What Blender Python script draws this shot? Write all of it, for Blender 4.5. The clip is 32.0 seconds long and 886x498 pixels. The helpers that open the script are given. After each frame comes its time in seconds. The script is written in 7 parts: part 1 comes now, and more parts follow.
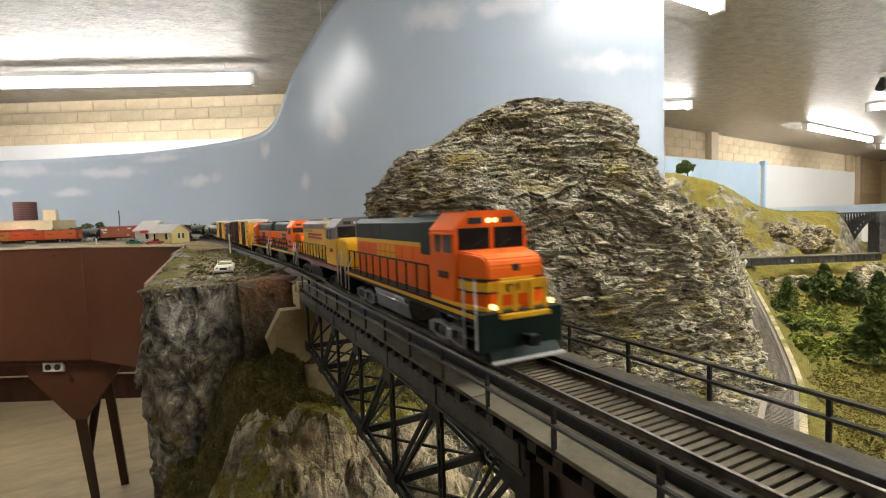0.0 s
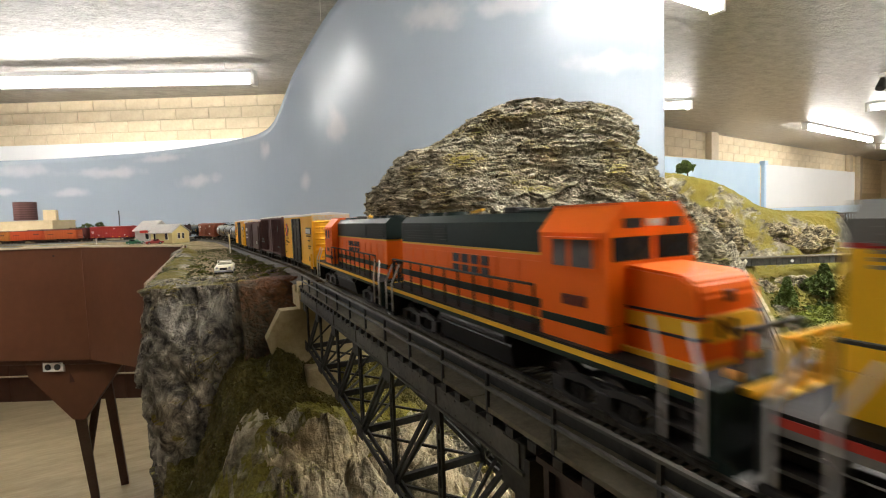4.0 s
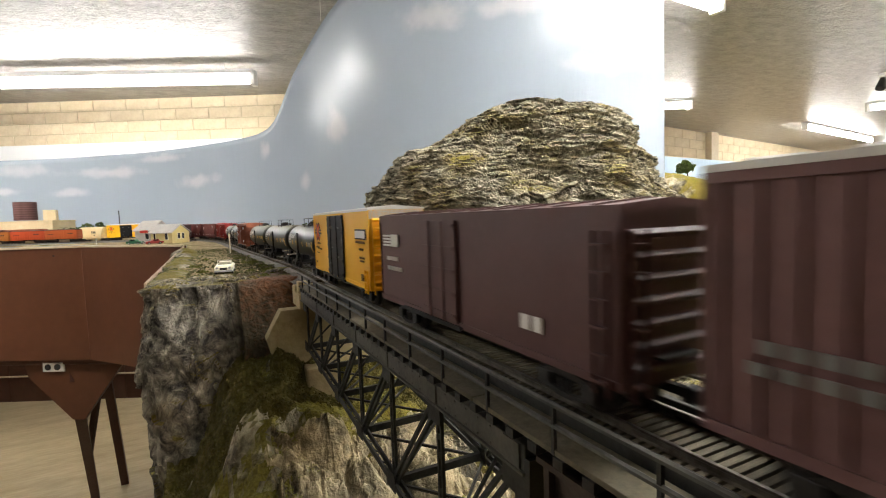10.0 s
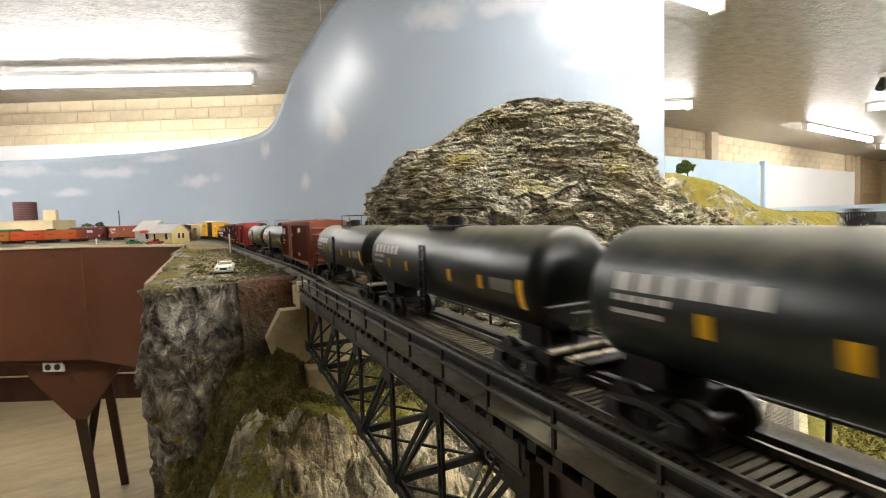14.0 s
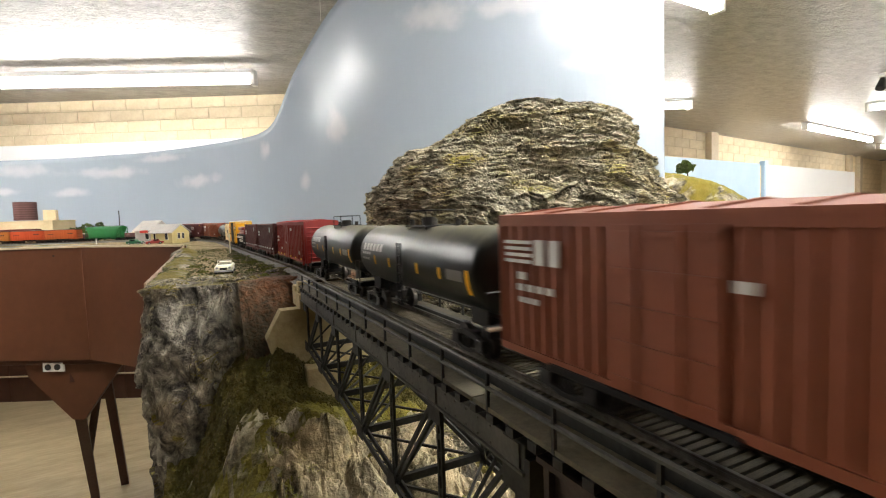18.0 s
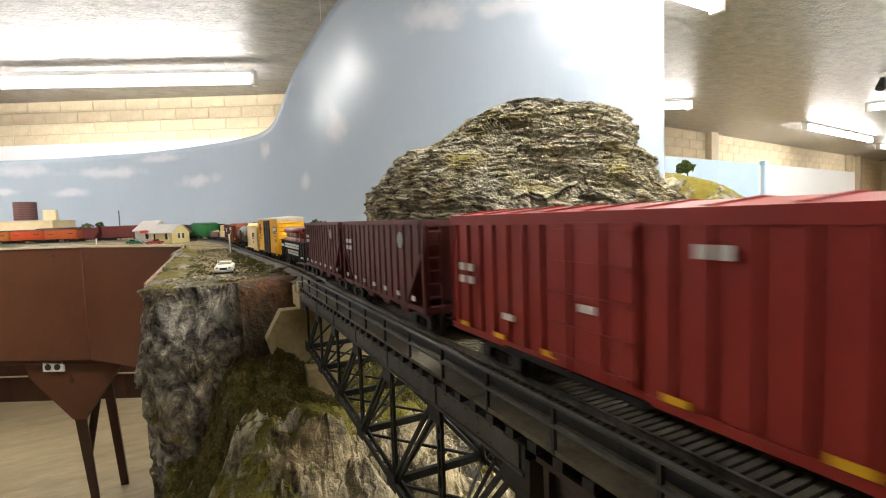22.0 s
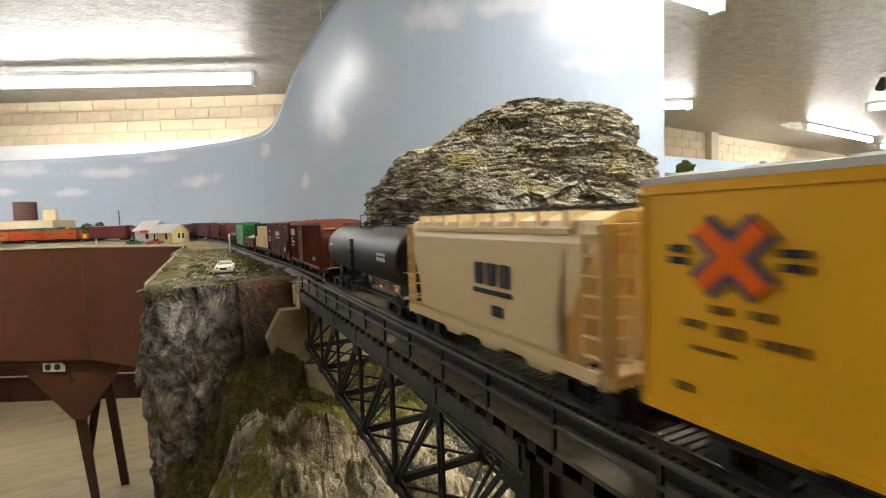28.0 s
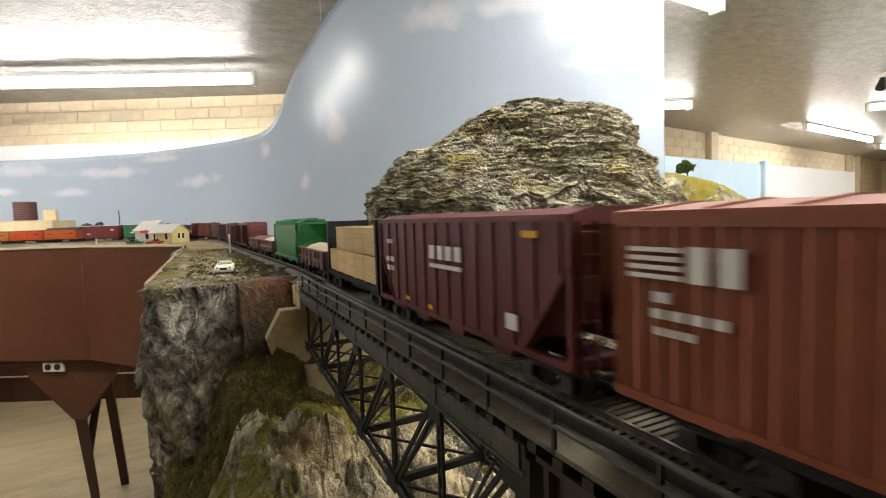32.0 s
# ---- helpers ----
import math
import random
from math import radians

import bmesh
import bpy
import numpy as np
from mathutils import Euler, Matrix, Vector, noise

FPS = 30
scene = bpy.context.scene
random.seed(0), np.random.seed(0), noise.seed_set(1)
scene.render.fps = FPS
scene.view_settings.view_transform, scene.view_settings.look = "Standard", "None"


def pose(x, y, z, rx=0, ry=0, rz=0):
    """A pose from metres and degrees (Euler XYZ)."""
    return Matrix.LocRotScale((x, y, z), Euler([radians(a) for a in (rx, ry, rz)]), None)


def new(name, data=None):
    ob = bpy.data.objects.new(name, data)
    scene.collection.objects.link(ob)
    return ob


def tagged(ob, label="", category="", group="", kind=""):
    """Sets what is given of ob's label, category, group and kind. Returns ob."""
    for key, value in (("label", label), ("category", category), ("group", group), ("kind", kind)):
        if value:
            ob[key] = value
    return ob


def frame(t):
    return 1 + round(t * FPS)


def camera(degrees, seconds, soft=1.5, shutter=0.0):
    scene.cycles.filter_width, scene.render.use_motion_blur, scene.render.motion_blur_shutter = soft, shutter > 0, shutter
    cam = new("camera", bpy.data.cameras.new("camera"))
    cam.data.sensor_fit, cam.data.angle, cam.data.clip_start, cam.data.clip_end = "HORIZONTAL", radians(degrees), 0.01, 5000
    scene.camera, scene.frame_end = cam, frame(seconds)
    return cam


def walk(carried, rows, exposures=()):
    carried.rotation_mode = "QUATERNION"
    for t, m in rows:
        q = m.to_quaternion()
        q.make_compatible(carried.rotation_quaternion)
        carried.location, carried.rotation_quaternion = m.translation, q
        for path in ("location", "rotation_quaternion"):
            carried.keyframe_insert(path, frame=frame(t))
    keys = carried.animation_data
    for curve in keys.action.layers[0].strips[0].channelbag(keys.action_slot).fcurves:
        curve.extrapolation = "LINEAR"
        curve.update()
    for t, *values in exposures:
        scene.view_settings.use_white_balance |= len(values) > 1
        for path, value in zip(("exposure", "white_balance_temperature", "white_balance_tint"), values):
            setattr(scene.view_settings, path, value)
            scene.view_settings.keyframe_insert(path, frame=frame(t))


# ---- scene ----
import functools

FOV = 85.83
cam = camera(FOV, 32.0, soft=1.1, shutter=0.7)
EYE = 1.3543                                   # lens height over the floor; the rail heads of the bridge lie at 1.300
YAW, TILT, LEAN = 26.42, -3.84, -1.98
view = Matrix.Translation((0, 0, EYE)) @ pose(0, 0, 0, 90 + TILT, 0, -YAW) @ pose(0, 0, 0, 0, 0, LEAN)
walk(cam, [(0.0, view), (32.0, view)], [(0.0, -0.28), (3.0, -0.17), (7.0, -0.08), (9.0, 0.04), (12.0, 0.0), (14.0, 0.05), (18.0, 0.11), (24.0, 0.1), (27.0, -0.02), (29.0, -0.09), (32.0, 0.02)])

FWD = Vector((math.sin(radians(YAW)), math.cos(radians(YAW)), 0))
RIGHT = Vector((math.cos(radians(YAW)), -math.sin(radians(YAW)), 0))


def spot(d, r, h=0.0):
    """A place d metres ahead of the lens, r to the right of it and h above it."""
    return FWD * d + RIGHT * r + Vector((0, 0, EYE + h))


# world: a closed room, so the sky hardly counts
world = bpy.data.worlds.new("room_air")
scene.world = world
world.use_nodes = True
world.node_tree.nodes["Background"].inputs[0].default_value = (0.75, 0.82, 0.9, 1)
world.node_tree.nodes["Background"].inputs[1].default_value = 0.05


# ---- materials ----
def nodes_of(name):
    m = bpy.data.materials.new(name)
    m.use_nodes = True
    nt = m.node_tree
    return m, nt, nt.nodes["Principled BSDF"]


def link(nt, a, b):
    nt.links.new(a, b)


def surface(name, col, col2=None, scale=40.0, rough=0.6, metal=0.0, bump=0.15, fine=6.0, spread=(0.35, 0.65), stretch=(1, 1, 1), spec=0.4, vary=0.0, detail=6):
    """A paint, stone, wood or earth: two tones mixed by noise at two scales, and fine relief."""
    m, nt, b = nodes_of(name)
    n = nt.nodes
    tc = n.new("ShaderNodeTexCoord")
    mp = n.new("ShaderNodeMapping")
    mp.inputs["Scale"].default_value = stretch
    link(nt, tc.outputs["Object"], mp.inputs["Vector"])
    a = n.new("ShaderNodeTexNoise")
    a.inputs["Scale"].default_value, a.inputs["Detail"].default_value, a.inputs["Roughness"].default_value = scale, detail, 0.65
    link(nt, mp.outputs[0], a.inputs["Vector"])
    f = n.new("ShaderNodeTexNoise")
    f.inputs["Scale"].default_value, f.inputs["Detail"].default_value = scale * fine, 4
    link(nt, mp.outputs[0], f.inputs["Vector"])
    mix = n.new("ShaderNodeMath")
    mix.operation = "MULTIPLY_ADD"
    mix.inputs[1].default_value = 0.35
    link(nt, f.outputs[0], mix.inputs[0])
    sc = n.new("ShaderNodeMath")
    sc.operation = "MULTIPLY"
    sc.inputs[1].default_value = 0.65
    link(nt, a.outputs[0], sc.inputs[0])
    link(nt, sc.outputs[0], mix.inputs[2])
    ramp = n.new("ShaderNodeValToRGB")
    ramp.color_ramp.elements[0].position, ramp.color_ramp.elements[1].position = spread
    ramp.color_ramp.elements[0].color = (*col, 1)
    ramp.color_ramp.elements[1].color = (*(col2 or [min(1, c * 1.25 + 0.01) for c in col]), 1)
    link(nt, mix.outputs[0], ramp.inputs[0])
    out = ramp.outputs[0]
    if vary:
        oi = n.new("ShaderNodeObjectInfo")
        hs = n.new("ShaderNodeHueSaturation")
        mr = n.new("ShaderNodeMapRange")
        mr.inputs[3].default_value, mr.inputs[4].default_value = 1 - vary, 1 + vary
        link(nt, oi.outputs["Random"], mr.inputs[0])
        link(nt, mr.outputs[0], hs.inputs["Value"])
        link(nt, out, hs.inputs["Color"])
        out = hs.outputs[0]
    link(nt, out, b.inputs["Base Color"])
    b.inputs["Roughness"].default_value, b.inputs["Metallic"].default_value = rough, metal
    b.inputs["Specular IOR Level"].default_value = spec
    if bump:
        bp = n.new("ShaderNodeBump")
        bp.inputs["Strength"].default_value = bump
        bp.inputs["Distance"].default_value = 0.3 / scale
        link(nt, mix.outputs[0], bp.inputs["Height"])
        link(nt, bp.outputs[0], b.inputs["Normal"])
    return m


def glow(name, col, strength):
    m, nt, b = nodes_of(name)
    b.inputs["Base Color"].default_value = (*col, 1)
    b.inputs["Emission Color"].default_value = (*col, 1)
    b.inputs["Emission Strength"].default_value = strength
    return m


# ---- mesh helpers ----
def part(name, bm, material, parent=None, label="", smooth=False):
    me = bpy.data.meshes.new(name)
    bm.to_mesh(me)
    bm.free()
    if smooth:
        for p in me.polygons:
            p.use_smooth = True
    me.materials.append(material)
    ob = new(name, me)
    ob.parent = parent
    if label:
        tagged(ob, label)
    return ob


def shared(name, me, parent, m=None):
    ob = new(name, me)
    ob.parent = parent
    if m is not None:
        ob.matrix_basis = m
    return ob


def box(bm, x0, x1, y0, y1, z0, z1, bevel=0.0):
    r = bmesh.ops.create_cube(bm, size=1)
    m = Matrix.Translation(((x0 + x1) / 2, (y0 + y1) / 2, (z0 + z1) / 2)) @ Matrix.Diagonal((abs(x1 - x0), abs(y1 - y0), abs(z1 - z0), 1))
    bmesh.ops.transform(bm, matrix=m, verts=r["verts"])
    if bevel:
        es = list({e for v in r["verts"] for e in v.link_edges})
        bmesh.ops.bevel(bm, geom=es, offset=bevel, segments=2, affect="EDGES", profile=0.5)
    return bm


def B(x0, x1, y0, y1, z0, z1, bevel=0.0):
    return box(bmesh.new(), x0, x1, y0, y1, z0, z1, bevel)


def bar(bm, p, q, w, h=None):
    """A square bar from p to q."""
    p, q = Vector(p), Vector(q)
    h = h or w
    d = q - p
    r = bmesh.ops.create_cube(bm, size=1)
    m = Matrix.Translation((p + q) / 2) @ d.to_track_quat("Y", "Z").to_matrix().to_4x4() @ Matrix.Diagonal((w, d.length, h, 1))
    bmesh.ops.transform(bm, matrix=m, verts=r["verts"])
    return bm


def rod(bm, p, q, r0, r1=None, seg=10):
    p, q = Vector(p), Vector(q)
    d = q - p
    r = bmesh.ops.create_cone(bm, cap_ends=True, segments=seg, radius1=r0, radius2=r0 if r1 is None else r1, depth=d.length)
    m = Matrix.Translation((p + q) / 2) @ d.to_track_quat("Z", "Y").to_matrix().to_4x4()
    bmesh.ops.transform(bm, matrix=m, verts=r["verts"])
    return bm


def prism(bm, outline, y0, y1, axis="y"):
    """A closed outline in (x, z) pushed along y, or in (y, z) pushed along x."""
    def at(a, b, k):
        return (a, k, b) if axis == "y" else (k, a, b)
    f = [bm.verts.new(at(a, b, y0)) for a, b in outline]
    g = [bm.verts.new(at(a, b, y1)) for a, b in outline]
    n = len(f)
    bm.faces.new(f)
    bm.faces.new(g[::-1])
    for i in range(n):
        bm.faces.new((f[i], g[i], g[(i + 1) % n], f[(i + 1) % n]))
    bmesh.ops.recalc_face_normals(bm, faces=bm.faces[:])
    return bm


def empty(name, m=None):
    e = new(name)
    e.empty_display_size = 0.01
    if m is not None:
        e.matrix_basis = m
    return e


def sheet(nu, nv, fn):
    """A grid of nu by nv cells over fn(u, v), u and v from 0 to 1."""
    bm = bmesh.new()
    vs = [[bm.verts.new(fn(i / nu, j / nv)) for j in range(nv + 1)] for i in range(nu + 1)]
    for i in range(nu):
        for j in range(nv):
            bm.faces.new((vs[i][j], vs[i + 1][j], vs[i + 1][j + 1], vs[i][j + 1]))
    return bm


def smooth01(x):
    x = max(0.0, min(1.0, x))
    return x * x * (3 - 2 * x)


def fbm(p, octaves=5, gain=0.5):
    a, s, k = 0.0, 1.0, 1.0
    for _ in range(octaves):
        a += s * noise.noise(Vector(p) * k)
        s *= gain
        k *= 2.03
    return a

M_ceiling = surface("ceiling_paint", (0.25, 0.24, 0.23), (0.46, 0.45, 0.43), 9.0, 0.32, bump=0.6, fine=5, spread=(0.38, 0.64), spec=0.55, stretch=(1, 1.7, 1))
M_block = surface("cream_block_paint", (0.68, 0.55, 0.36), (0.8, 0.68, 0.48), 7, 0.7, bump=0.2, vary=0.05)
M_mortar = surface("mortar_paint", (0.52, 0.43, 0.28), None, 30, 0.85)
M_pier = surface("tan_pier_paint", (0.5, 0.42, 0.29), (0.6, 0.5, 0.36), 5, 0.6)
M_floor = surface("pale_vinyl_floor", (0.29, 0.225, 0.12), (0.45, 0.36, 0.22), 2.2, 0.34, bump=0.04, spread=(0.36, 0.62), stretch=(1, 4.5, 1))
M_sky_panel = surface("sky_blue_panel", (0.48, 0.64, 0.81), (0.58, 0.72, 0.86), 1.2, 0.35, bump=0.0)
# near-white base colour stands in for overexposed glare on two panels
M_overlit_panel = surface("overlit_white_panel", (0.9, 0.92, 0.93), (0.94, 0.95, 0.96), 1.5, 0.2, bump=0.0)
M_fascia = surface("brown_hardboard", (0.074, 0.026, 0.0115), (0.1, 0.037, 0.017), 6, 0.42, bump=0.03)
M_leg = surface("dark_brown_paint", (0.05, 0.018, 0.01), (0.075, 0.028, 0.016), 12, 0.5)
M_fixture = surface("white_enamel", (0.75, 0.75, 0.72), (0.82, 0.82, 0.8), 9, 0.35, bump=0.0)
M_steel = surface("weathered_black_steel", (0.009, 0.0085, 0.007), (0.03, 0.028, 0.021), 90, 0.68, bump=0.15, spread=(0.4, 0.75))
M_steel2 = surface("grey_painted_steel", (0.028, 0.027, 0.023), (0.07, 0.067, 0.055), 90, 0.6, bump=0.12)
M_rail = surface("nickel_rail", (0.07, 0.058, 0.045), (0.26, 0.23, 0.19), 60, 0.42, 1.0, bump=0.0)
M_railside = surface("rusty_rail_side", (0.05, 0.032, 0.022), (0.09, 0.06, 0.045), 120, 0.7)
M_tie = surface("weathered_tie_wood", (0.042, 0.033, 0.018), (0.115, 0.092, 0.053), 160, 0.85, stretch=(1, 6, 6), vary=0.25)
M_plank = surface("grey_walkway_plank", (0.05, 0.042, 0.024), (0.105, 0.089, 0.053), 120, 0.85, vary=0.2)
M_concrete = surface("stained_tan_concrete", (0.27, 0.21, 0.105), (0.42, 0.345, 0.195), 28, 0.9, bump=0.25)
M_ballast = surface("grey_ballast", (0.06, 0.055, 0.05), (0.2, 0.185, 0.165), 420, 0.95, bump=0.9)


def rock_material(name, dark, mid, light, moss=0.4, mosscol=(0.13, 0.13, 0.02), scale=26.0, flat=2.6, moss_up=0.5, crack=0.6, mesh=0.5, brush=0.75):
    """Plaster rock: dark washed cracks, dry-brushed light edges, moss on the ledges."""
    dark, mid, light = ((c[0], c[1] * 0.975, c[2] * 0.83) for c in (dark, mid, light))
    m, nt, b = nodes_of(name)
    n = nt.nodes
    tc = n.new("ShaderNodeTexCoord")
    mp = n.new("ShaderNodeMapping")
    mp.inputs["Scale"].default_value = (1, 1, flat)
    link(nt, tc.outputs["Object"], mp.inputs["Vector"])
    a = n.new("ShaderNodeTexNoise")
    a.inputs["Scale"].default_value, a.inputs["Detail"].default_value, a.inputs["Roughness"].default_value, a.inputs["Distortion"].default_value = scale, 10, 0.68, 0.7
    link(nt, mp.outputs[0], a.inputs["Vector"])
    r = n.new("ShaderNodeValToRGB")
    e = r.color_ramp.elements
    e[0].position, e[0].color = 0.38, (*dark, 1)
    e[1].position, e[1].color = 0.66, (*light, 1)
    k = e.new(0.5)
    k.color = (*mid, 1)
    link(nt, a.outputs[0], r.inputs[0])
    # cracks: a wavering network of dark joints
    wv = n.new("ShaderNodeMixRGB")
    wv.inputs[0].default_value = 0.022
    link(nt, mp.outputs[0], wv.inputs[1])
    link(nt, a.outputs["Color"], wv.inputs[2])
    vo = n.new("ShaderNodeTexVoronoi")
    vo.feature = "DISTANCE_TO_EDGE"
    vo.inputs["Scale"].default_value = scale * mesh
    link(nt, wv.outputs[0], vo.inputs["Vector"])
    cr = n.new("ShaderNodeMapRange")
    cr.inputs[1].default_value, cr.inputs[2].default_value, cr.inputs[3].default_value, cr.inputs[4].default_value = 0.0, 0.09, crack, 1.0
    link(nt, vo.outputs["Distance"], cr.inputs[0])
    rock = n.new("ShaderNodeMixRGB")
    rock.blend_type = "MULTIPLY"
    rock.inputs[0].default_value = 1.0
    link(nt, r.outputs[0], rock.inputs[1])
    link(nt, cr.outputs[0], rock.inputs[2])
    big = n.new("ShaderNodeTexNoise")
    big.inputs["Scale"].default_value, big.inputs["Detail"].default_value = scale * 0.35, 6
    link(nt, tc.outputs["Object"], big.inputs["Vector"])
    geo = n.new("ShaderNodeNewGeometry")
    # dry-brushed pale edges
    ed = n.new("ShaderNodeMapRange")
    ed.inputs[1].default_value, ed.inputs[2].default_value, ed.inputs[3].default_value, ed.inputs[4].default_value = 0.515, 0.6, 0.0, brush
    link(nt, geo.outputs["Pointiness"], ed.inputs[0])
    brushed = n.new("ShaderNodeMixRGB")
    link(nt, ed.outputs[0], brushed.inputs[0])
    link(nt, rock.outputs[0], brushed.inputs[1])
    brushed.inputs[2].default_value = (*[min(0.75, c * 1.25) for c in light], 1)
    sep = n.new("ShaderNodeSeparateXYZ")
    link(nt, geo.outputs["Normal"], sep.inputs[0])
    up = n.new("ShaderNodeMath")
    up.operation = "MULTIPLY_ADD"
    up.inputs[1].default_value = moss_up
    link(nt, sep.outputs["Z"], up.inputs[0])
    link(nt, big.outputs[0], up.inputs[2])
    mr = n.new("ShaderNodeMapRange")
    mr.inputs[1].default_value, mr.inputs[2].default_value = 1.02 - moss, 1.14 - moss
    link(nt, up.outputs[0], mr.inputs[0])
    gr = n.new("ShaderNodeTexNoise")
    gr.inputs["Scale"].default_value, gr.inputs["Detail"].default_value = 420, 5
    link(nt, tc.outputs["Object"], gr.inputs["Vector"])
    mc = n.new("ShaderNodeMixRGB")
    mc.inputs[1].default_value = (*[c * 0.35 for c in mosscol], 1)
    mc.inputs[2].default_value = (*[min(1, c * 2.0) for c in mosscol], 1)
    link(nt, gr.outputs[0], mc.inputs[0])
    mix = n.new("ShaderNodeMixRGB")
    link(nt, mr.outputs[0], mix.inputs[0])
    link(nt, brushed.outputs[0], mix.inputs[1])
    link(nt, mc.outputs[0], mix.inputs[2])
    # tan tint in patches
    tint = n.new("ShaderNodeMixRGB")
    tint.blend_type = "MULTIPLY"
    tr = n.new("ShaderNodeMapRange")
    tr.inputs[1].default_value, tr.inputs[2].default_value, tr.inputs[4].default_value = 0.50, 0.66, 0.6
    link(nt, big.outputs[0], tr.inputs[0])
    link(nt, tr.outputs[0], tint.inputs[0])
    link(nt, mix.outputs[0], tint.inputs[1])
    tint.inputs[2].default_value = (1.0, 0.87, 0.68, 1)
    link(nt, tint.outputs[0], b.inputs["Base Color"])
    b.inputs["Roughness"].default_value = 0.9
    b.inputs["Specular IOR Level"].default_value = 0.2
    add = n.new("ShaderNodeMath")
    add.operation = "MULTIPLY_ADD"
    add.inputs[1].default_value = 0.3
    link(nt, gr.outputs[0], add.inputs[0])
    ac = n.new("ShaderNodeMath")
    ac.operation = "MULTIPLY_ADD"
    ac.inputs[1].default_value = 0.5 * (1 - crack)
    link(nt, cr.outputs[0], ac.inputs[0])
    link(nt, a.outputs[0], ac.inputs[2])
    link(nt, ac.outputs[0], add.inputs[2])
    bp = n.new("ShaderNodeBump")
    bp.inputs["Strength"].default_value, bp.inputs["Distance"].default_value = 0.9, 0.006
    link(nt, add.outputs[0], bp.inputs["Height"])
    link(nt, bp.outputs[0], b.inputs["Normal"])
    return m


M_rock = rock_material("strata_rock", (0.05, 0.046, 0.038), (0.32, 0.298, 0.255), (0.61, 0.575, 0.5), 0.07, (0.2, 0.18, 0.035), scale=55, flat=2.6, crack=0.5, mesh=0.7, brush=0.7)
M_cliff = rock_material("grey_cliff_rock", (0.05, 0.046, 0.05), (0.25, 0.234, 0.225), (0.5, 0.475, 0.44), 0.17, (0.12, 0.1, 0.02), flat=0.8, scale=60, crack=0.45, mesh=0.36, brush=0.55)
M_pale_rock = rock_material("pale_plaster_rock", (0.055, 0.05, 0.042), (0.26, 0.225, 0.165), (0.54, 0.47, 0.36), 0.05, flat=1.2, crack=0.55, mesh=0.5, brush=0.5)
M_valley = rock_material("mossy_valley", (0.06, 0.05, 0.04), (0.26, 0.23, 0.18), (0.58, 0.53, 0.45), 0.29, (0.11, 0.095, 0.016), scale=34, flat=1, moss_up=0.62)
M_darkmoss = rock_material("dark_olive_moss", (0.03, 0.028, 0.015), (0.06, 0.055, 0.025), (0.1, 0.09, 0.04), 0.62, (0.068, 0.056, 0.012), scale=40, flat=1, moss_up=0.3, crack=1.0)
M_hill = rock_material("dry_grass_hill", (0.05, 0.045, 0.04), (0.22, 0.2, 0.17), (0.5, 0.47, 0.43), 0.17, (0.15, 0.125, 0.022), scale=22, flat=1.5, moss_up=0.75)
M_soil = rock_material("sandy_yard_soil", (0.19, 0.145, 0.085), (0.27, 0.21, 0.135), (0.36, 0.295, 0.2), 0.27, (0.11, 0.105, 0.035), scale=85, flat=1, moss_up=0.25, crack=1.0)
M_redsoil = surface("rust_red_soil", (0.03, 0.023, 0.01), (0.13, 0.05, 0.018), 16, 0.95, bump=0.6, fine=14, spread=(0.42, 0.62))
M_lip = surface("bare_plaster_edge", (0.3, 0.2, 0.13), (0.44, 0.33, 0.24), 40, 0.9, bump=0.4)
M_palebed = surface("pale_gravel_bed", (0.17, 0.15, 0.11), (0.36, 0.32, 0.25), 420, 0.95, bump=0.8)
M_foliage = surface("dark_green_foam_leaves", (0.035, 0.055, 0.012), (0.11, 0.15, 0.03), 300, 0.9, bump=0.3, vary=0.3)
M_bush = surface("bright_green_foam_leaves", (0.1, 0.13, 0.012), (0.2, 0.225, 0.03), 300, 0.9, bump=0.3, vary=0.3)
M_bark = surface("brown_bark", (0.06, 0.04, 0.025), (0.12, 0.09, 0.06), 200, 0.9)


